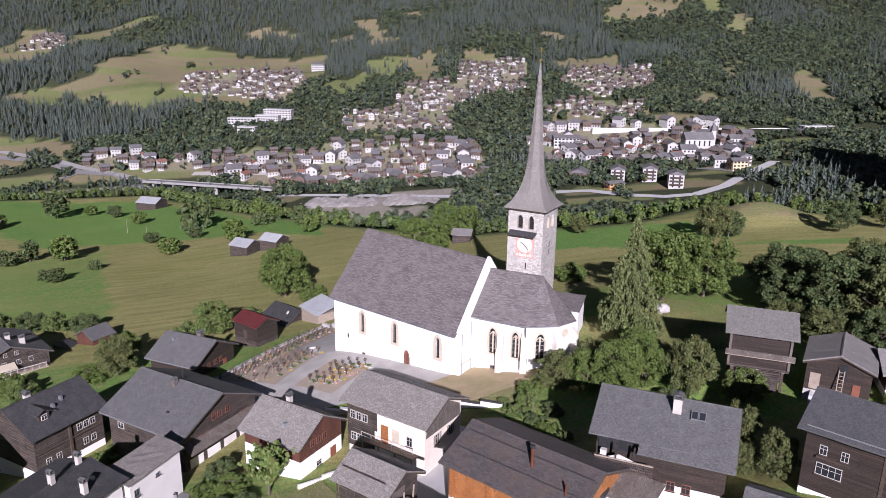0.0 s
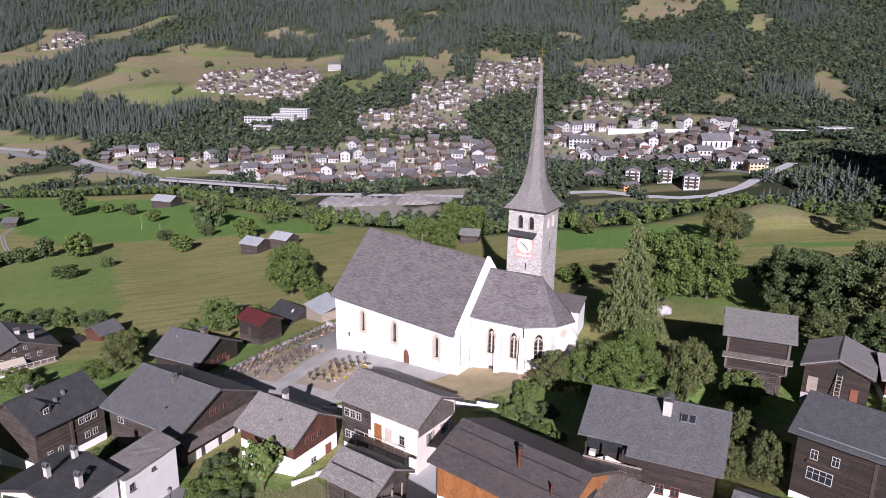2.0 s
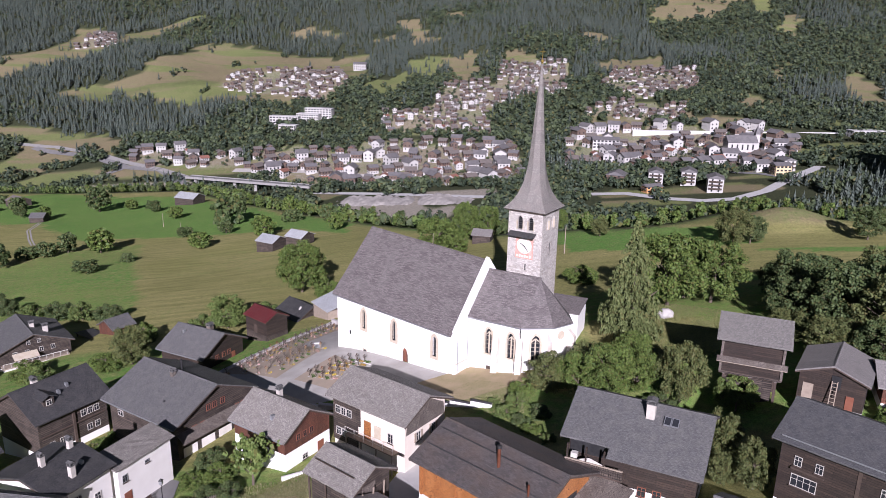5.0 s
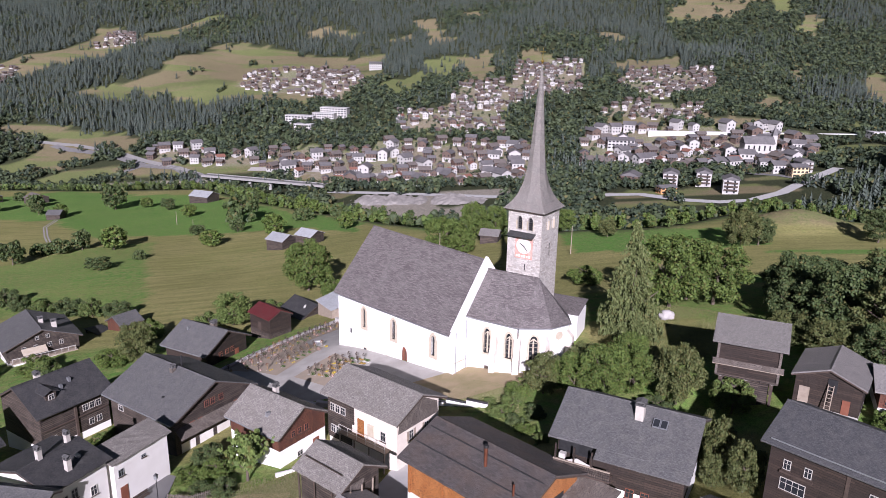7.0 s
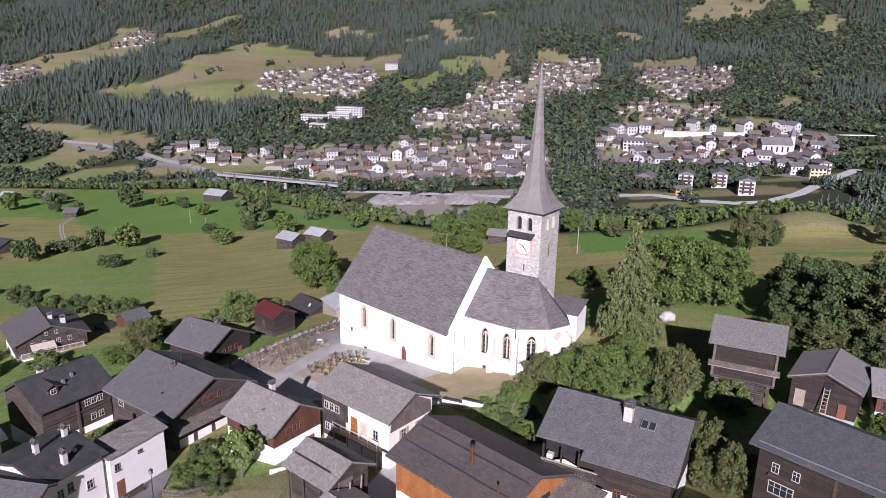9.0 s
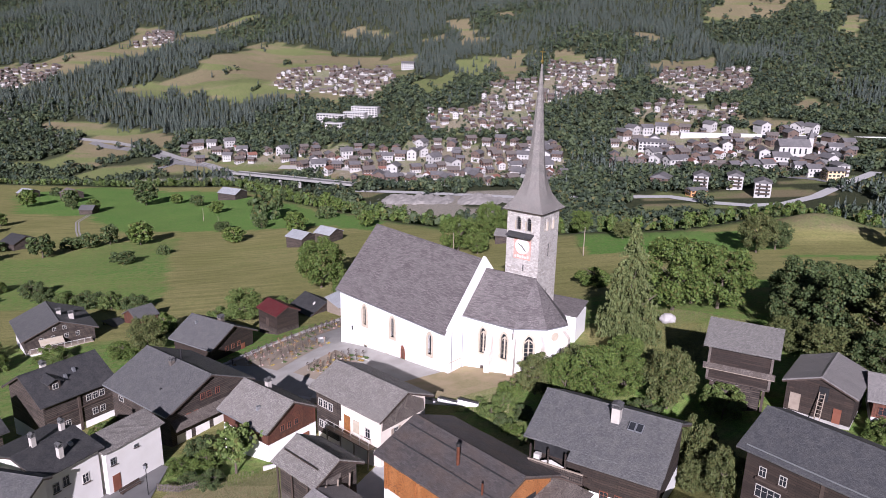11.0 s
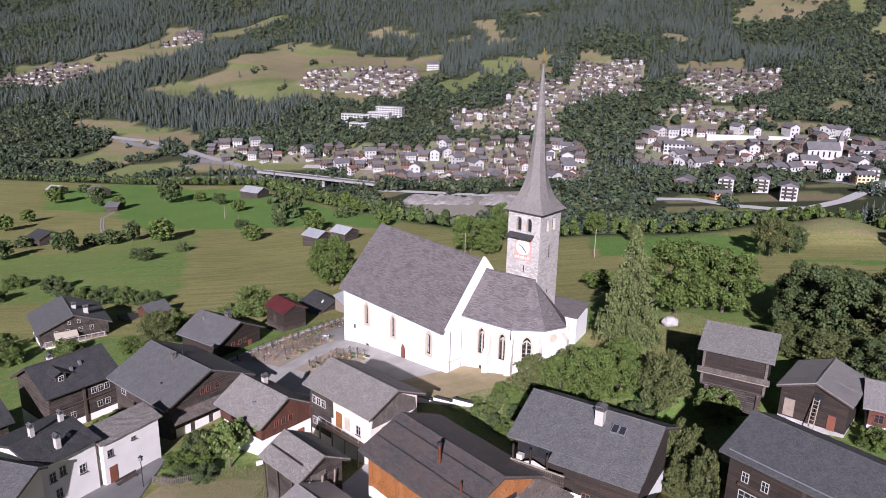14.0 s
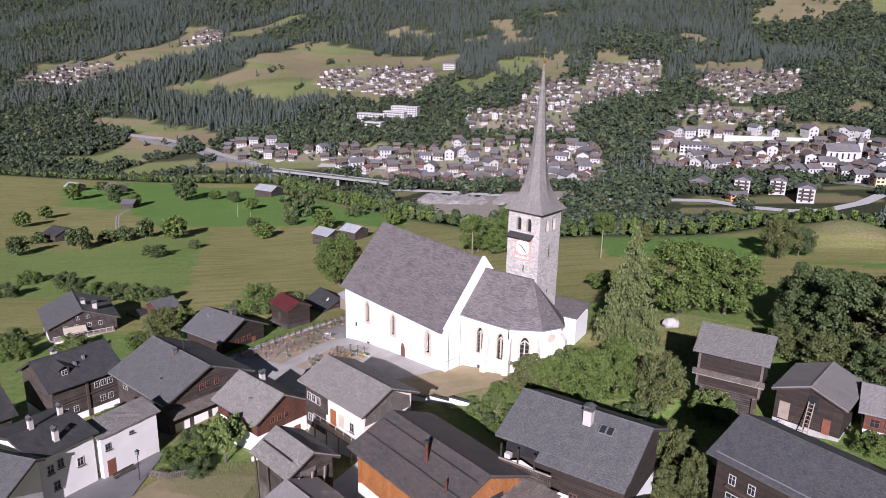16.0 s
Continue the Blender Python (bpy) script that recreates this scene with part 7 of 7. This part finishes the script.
low_wall("garden_wall", [(-15.5, 72.8), (-10.5, 76.0)], 0.25, 0.3, PLASTER_OLD, "white garden wall below the house")

FLOWERS = [leafy("ochre_flowers", (0.34, 0.20, 0.04), (0.46, 0.27, 0.07), (0.06, 0.10, 0.03), dry_amount=0.5), leafy("yellow_flowers", (0.55, 0.36, 0.03), (0.65, 0.48, 0.08), (0.05, 0.12, 0.03), dry_amount=0.45), leafy("pink_and_white_flowers", (0.42, 0.10, 0.10), (0.66, 0.58, 0.54), (0.05, 0.12, 0.03), dry_amount=0.45), leafy("evergreen_planting", (0.04, 0.09, 0.02), (0.10, 0.15, 0.04))]


CROSS_WOOD = plain("ochre_brown_wood", (0.20, 0.135, 0.075), (0.33, 0.23, 0.13), 2.0, 0.8, 0.3)


def grave(seed):
    """A wooden cross with a small roof, a kerbed bed and its planting; the cross stands at the head."""
    rnd = random.Random(seed)
    ob = holder("grave", Matrix(), "grave with a carved dark wooden cross and flowers", "grave", "graves in the churchyard")
    bm = B()
    bar(bm, (0, 0, -0.3), (0, 0, 1.2), 0.085, 0.06)
    bar(bm, (-0.3, 0, 0.85), (0.3, 0, 0.85), 0.06, 0.09)
    cr = part("cross", bm, (CROSS_WOOD, DARK_WOOD, BOARD_GREY)[seed % 3], ob)
    bm = B()
    for sx in (-1, 1):
        bar(bm, (0, 0, 1.3), (sx * 0.34, 0, 1.0), 0.12, 0.035)
    part("cross_roof", bm, DARK_WOOD if seed % 3 else COPPER, cr)
    bm = B()
    block(bm, -0.4, -1.6, -0.2, -0.32, -0.1, 0.16)
    block(bm, 0.32, -1.6, -0.2, 0.4, -0.1, 0.16)
    block(bm, -0.4, -1.7, -0.2, 0.4, -1.6, 0.16)
    part("kerb", bm, (TUFF, CONCRETE, PLASTER_OLD)[seed % 3], ob)
    part("bed", block(B(), -0.32, -1.6, -0.2, 0.32, -0.1, 0.1), (EARTH, TUFF)[seed % 2], ob)
    r = np.random.default_rng(seed)
    cl = [(rnd.uniform(-0.2, 0.2), rnd.uniform(-1.4, -0.25), 0.18, rnd.uniform(0.14, 0.26)) for _ in range(6)]
    v, f = leaf_cloud(cl, 150, 0.075, r)
    new("planting", mesh_from("planting", v, f, FLOWERS[seed % 4])).parent = ob
    return ob


grave_kinds = [grave(100 + k) for k in range(8)]
placed = [False] * 8
gr = random.Random(5)
blocks = (((-36.4, 110.6), 3, 17, 1.5, 1.8, (0.49, 0.872)), ((-29.8, 107.4), 3, 8, 1.4, 1.75, (0.578, 0.816)), ((-19.8, 102.2), 4, 6, 1.3, 1.4, (0.66, 0.75)))
for (x0, y0), rows, cols, sn_, sd_, (dx_, dy_) in blocks:
    dn, dd = Vector((dx_, dy_, 0)), Vector((dy_, -dx_, 0))
    for i in range(rows):
        for j in range(cols):
            if gr.random() < 0.06:
                continue
            p = Vector((x0, y0, 0)) + dn * (sn_ * j + gr.uniform(-0.12, 0.12)) + dd * (sd_ * i + gr.uniform(-0.1, 0.1)) + dn * 0.4 * i
            k = gr.randrange(8)
            m = pose(p.x, p.y, hz(p.x, p.y) + 0.06, gr.uniform(-2, 2), gr.uniform(-3, 3), 58 + gr.uniform(-5, 5))
            if not placed[k]:
                grave_kinds[k].matrix_basis = m
                placed[k] = True
            else:
                copy_thing(grave_kinds[k], m)
tomb = holder("flat_tomb", pose(-21.6, 115.2, hz(-21.6, 115.2), 0, 0, 20), "pale flat stone tomb slab in the gravel", "tomb")
part("slab", block(B(), -0.6, -1.4, -0.2, 0.6, 1.4, 0.16), CONCRETE, tomb)
part("head_stone", block(B(), -0.6, 1.2, 0.16, 0.6, 1.4, 0.4), CONCRETE, tomb)

# ---- small things ----
bm = B()
bmesh.ops.create_icosphere(bm, subdivisions=3, radius=1.0)
for v in bm.verts:
    n_ = noise.noise(v.co * 1.7 + Vector((3, 1, 7)))
    v.co = Vector((v.co.x * 1.25, v.co.y * 0.9, v.co.z * 0.95)) * (1 + 0.28 * n_)
bm.transform(pose(35.9, 111.8, hz(35.9, 111.8) + 0.55))
tagged(part("boulder", bm, ROCK), "pale grey boulder lying on the grass", "rock")
lamp = holder("street_lamp", pose(-27.6, 68.2, hz(-27.6, 68.2)), "black iron street lamp beside the lane", "lamp")
part("pole", tube(B(), (0, 0, -0.3), (0, 0, 3.6), 0.06, 0.045, 8), BLACK, lamp)
part("lantern", block(B(), -0.17, -0.17, 3.6, 0.17, 0.17, 4.05), METAL, lamp)
bm = B()
bmesh.ops.create_cone(bm, segments=4, radius1=0.32, radius2=0.03, depth=0.25, matrix=pose(0, 0, 4.17, 0, 0, 45))
part("lantern_roof", bm, BLACK, lamp)
bench = holder("bench", pose(-31.2, 69.9, hz(-31.2, 69.9), 0, 0, 68.7), "dark wooden bench against the white wall", "bench")
part("seat", block(B(), -1.4, -0.75, 0.42, 1.4, -0.35, 0.48), DARK_WOOD, bench)
part("backrest", block(B(), -1.4, -0.32, 0.55, 1.4, -0.27, 0.9), DARK_WOOD, bench)
for x in (-1.2, 1.2):
    part("leg", block(B(), x - 0.06, -0.72, -0.2, x + 0.06, -0.3, 0.42), DARK_WOOD, bench)
fence = holder("picket_fence", Matrix(), "weathered wooden picket fence along the garden", "fence")
fl_ = [(-27.0, 69.2), (-24.0, 68.4), (-21.4, 69.6), (-19.8, 71.0)]
for (x0, y0), (x1, y1) in zip(fl_, fl_[1:]):
    k = int(math.hypot(x1 - x0, y1 - y0) / 0.22)
    for i in range(k):
        x, y = x0 + (x1 - x0) * i / k, y0 + (y1 - y0) * i / k
        part("picket", block(B(), x - 0.05, y - 0.02, hz(x, y) - 0.2, x + 0.05, y + 0.02, hz(x, y) + 1.0 + gr.uniform(-0.06, 0.06)), BOARD_GREY, fence)
    for z in (0.3, 0.8):
        part("rail", bar(B(), (x0, y0, hz(x0, y0) + z), (x1, y1, hz(x1, y1) + z), 0.06, 0.08), BOARD_GREY, fence)
for x, y, h in ((26.0, 177, 7.0), (-8, 190, 7.0), (-128, 300, 6.0), (-150, 330, 6.5)):
    pole = holder("utility_pole", pose(x, y, hz(x, y)), "thin wooden utility pole standing in the meadow", "pole", "poles in the meadow")
    part("shaft", tube(B(), (0, 0, -0.3), (0, 0, h), 0.12, 0.08, 7), PALE_WOOD, pole)
    part("insulator", tube(B(), (0, 0, h), (0, 0, h + 0.2), 0.05, 0.05, 6), WHITE_PAINT, pole)

# ---- the pale gravel bank above the river ----
bm = B()
g = []
for i in range(76):
    row = []
    x = -128 + 1.7 * i
    hgt = 5.5 + 6.0 * noise.noise(Vector((x * 0.045, 2.0, 0.0))) + 3.5 * noise.noise(Vector((x * 0.16, 5.0, 0.0)))
    hgt *= min(1.0, (i + 1) / 12, (76 - i) / 16)
    for j in range(11):
        v = j / 10
        y = 560 + 0.16 * (x + 128) * -1 + 20 * v ** 1.3 + 3.2 * noise.noise(Vector((x * 0.22, v * 2.0, 3.0)))
        z = hz(x, 560) - 2 + max(0.3, hgt) * v ** 0.55 + 1.0 * noise.noise(Vector((x * 0.4, v * 6, 8.0)))
        row.append(bm.verts.new((x, y, z)))
    z = hz(x, 585) - 6
    row.append(bm.verts.new((x, y + 10, z)))
    g.append(row)
for a, b in zip(g, g[1:]):
    for j in range(len(a) - 1):
        bm.faces.new((a[j], b[j], b[j + 1], a[j + 1]))
bmesh.ops.recalc_face_normals(bm, faces=bm.faces)
tagged(part("gravel_bank", bm, plain("pale_moraine", (0.20, 0.185, 0.165), (0.30, 0.28, 0.255), 0.12, 0.95, 0.8, fine=0.7)), "pale eroded gravel bank above the river", "bank", kind="structure")


# ---- rough grass on the banks ----
def tufts(name, label, poly, n, h, material, seed):
    """Many narrow upright blades in small tufts inside a polygon of the plan."""
    rnd = np.random.default_rng(seed)
    xs, ys = np.array([p[0] for p in poly]), np.array([p[1] for p in poly])
    x = xs.min() + (xs.max() - xs.min()) * rnd.random(n * 3)
    y = ys.min() + (ys.max() - ys.min()) * rnd.random(n * 3)
    hit = np.zeros(len(x), bool)
    j = len(poly) - 1
    for i in range(len(poly)):
        cross = (ys[i] > y) != (ys[j] > y)
        hit ^= cross & (x < (xs[j] - xs[i]) * (y - ys[i]) / (ys[j] - ys[i] + 1e-9) + xs[i])
        j = i
    bushy = np.sin(x * 0.43 + 1.7 * np.sin(y * 0.31)) + np.sin(y * 0.57 + 1.4 * np.sin(x * 0.37 + 2)) + rnd.normal(size=len(x)) * 1.1
    hit &= bushy > -0.6
    x, y = x[hit][:n], y[hit][:n]
    n = len(x)
    z = height(x, y) - 0.03
    a = rnd.random(n) * 6.283
    hh = h * (0.4 + 0.9 * rnd.random(n))
    w = 0.02 + 0.03 * rnd.random(n)
    lx, ly = rnd.normal(size=n) * 0.3 * hh, rnd.normal(size=n) * 0.3 * hh
    c, s = np.cos(a) * w, np.sin(a) * w
    v = np.stack([np.stack([x - c, y - s, z], -1), np.stack([x + c, y + s, z], -1), np.stack([x + c * 0.7 + lx, y + s * 0.7 + ly, z + hh], -1), np.stack([x - c * 0.7 + lx, y - s * 0.7 + ly, z + hh], -1)], 1).reshape(-1, 3)
    tagged(new(name, mesh_from(name, v, np.arange(len(v)).reshape(-1, 4), material)), label, "grass", kind="stuff")


STRAW = leafy("dry_straw", (0.125, 0.135, 0.050), (0.225, 0.215, 0.098), dry_amount=0.25, dry=(0.34, 0.29, 0.17))
BLADE = leafy("rough_grass", (0.070, 0.095, 0.026), (0.20, 0.215, 0.075), dry_amount=0.25, dry=(0.30, 0.25, 0.12))
tufts("dry_grass", "tall dry straw-coloured grass above the lane", [(-26.5, 70.5), (-18, 72.4), (-13.2, 74), (-8.4, 67.4), (-9.5, 63.0), (-24, 65.5)], 30000, 0.2, STRAW, 301)
tufts("dry_grass", "dry tan grass on the bank below the church", [(1.7, 92.0), (5.7, 96.6), (12.4, 93.2), (12.7, 84.6), (5.6, 86.0)], 16000, 0.18, STRAW, 302)
tufts("rough_grass", "rough mixed grass beside the granary", [(29.4, 115.2), (37.4, 119.8), (50, 110), (46, 98), (38.2, 95.1), (31.0, 97.8)], 26000, 0.16, BLADE, 303)
tufts("rough_grass", "rough mixed grass between houses and churchyard", [(-30, 100), (-40, 106), (-52, 112), (-60, 100), (-50, 97), (-42, 99)], 16000, 0.25, BLADE, 304)
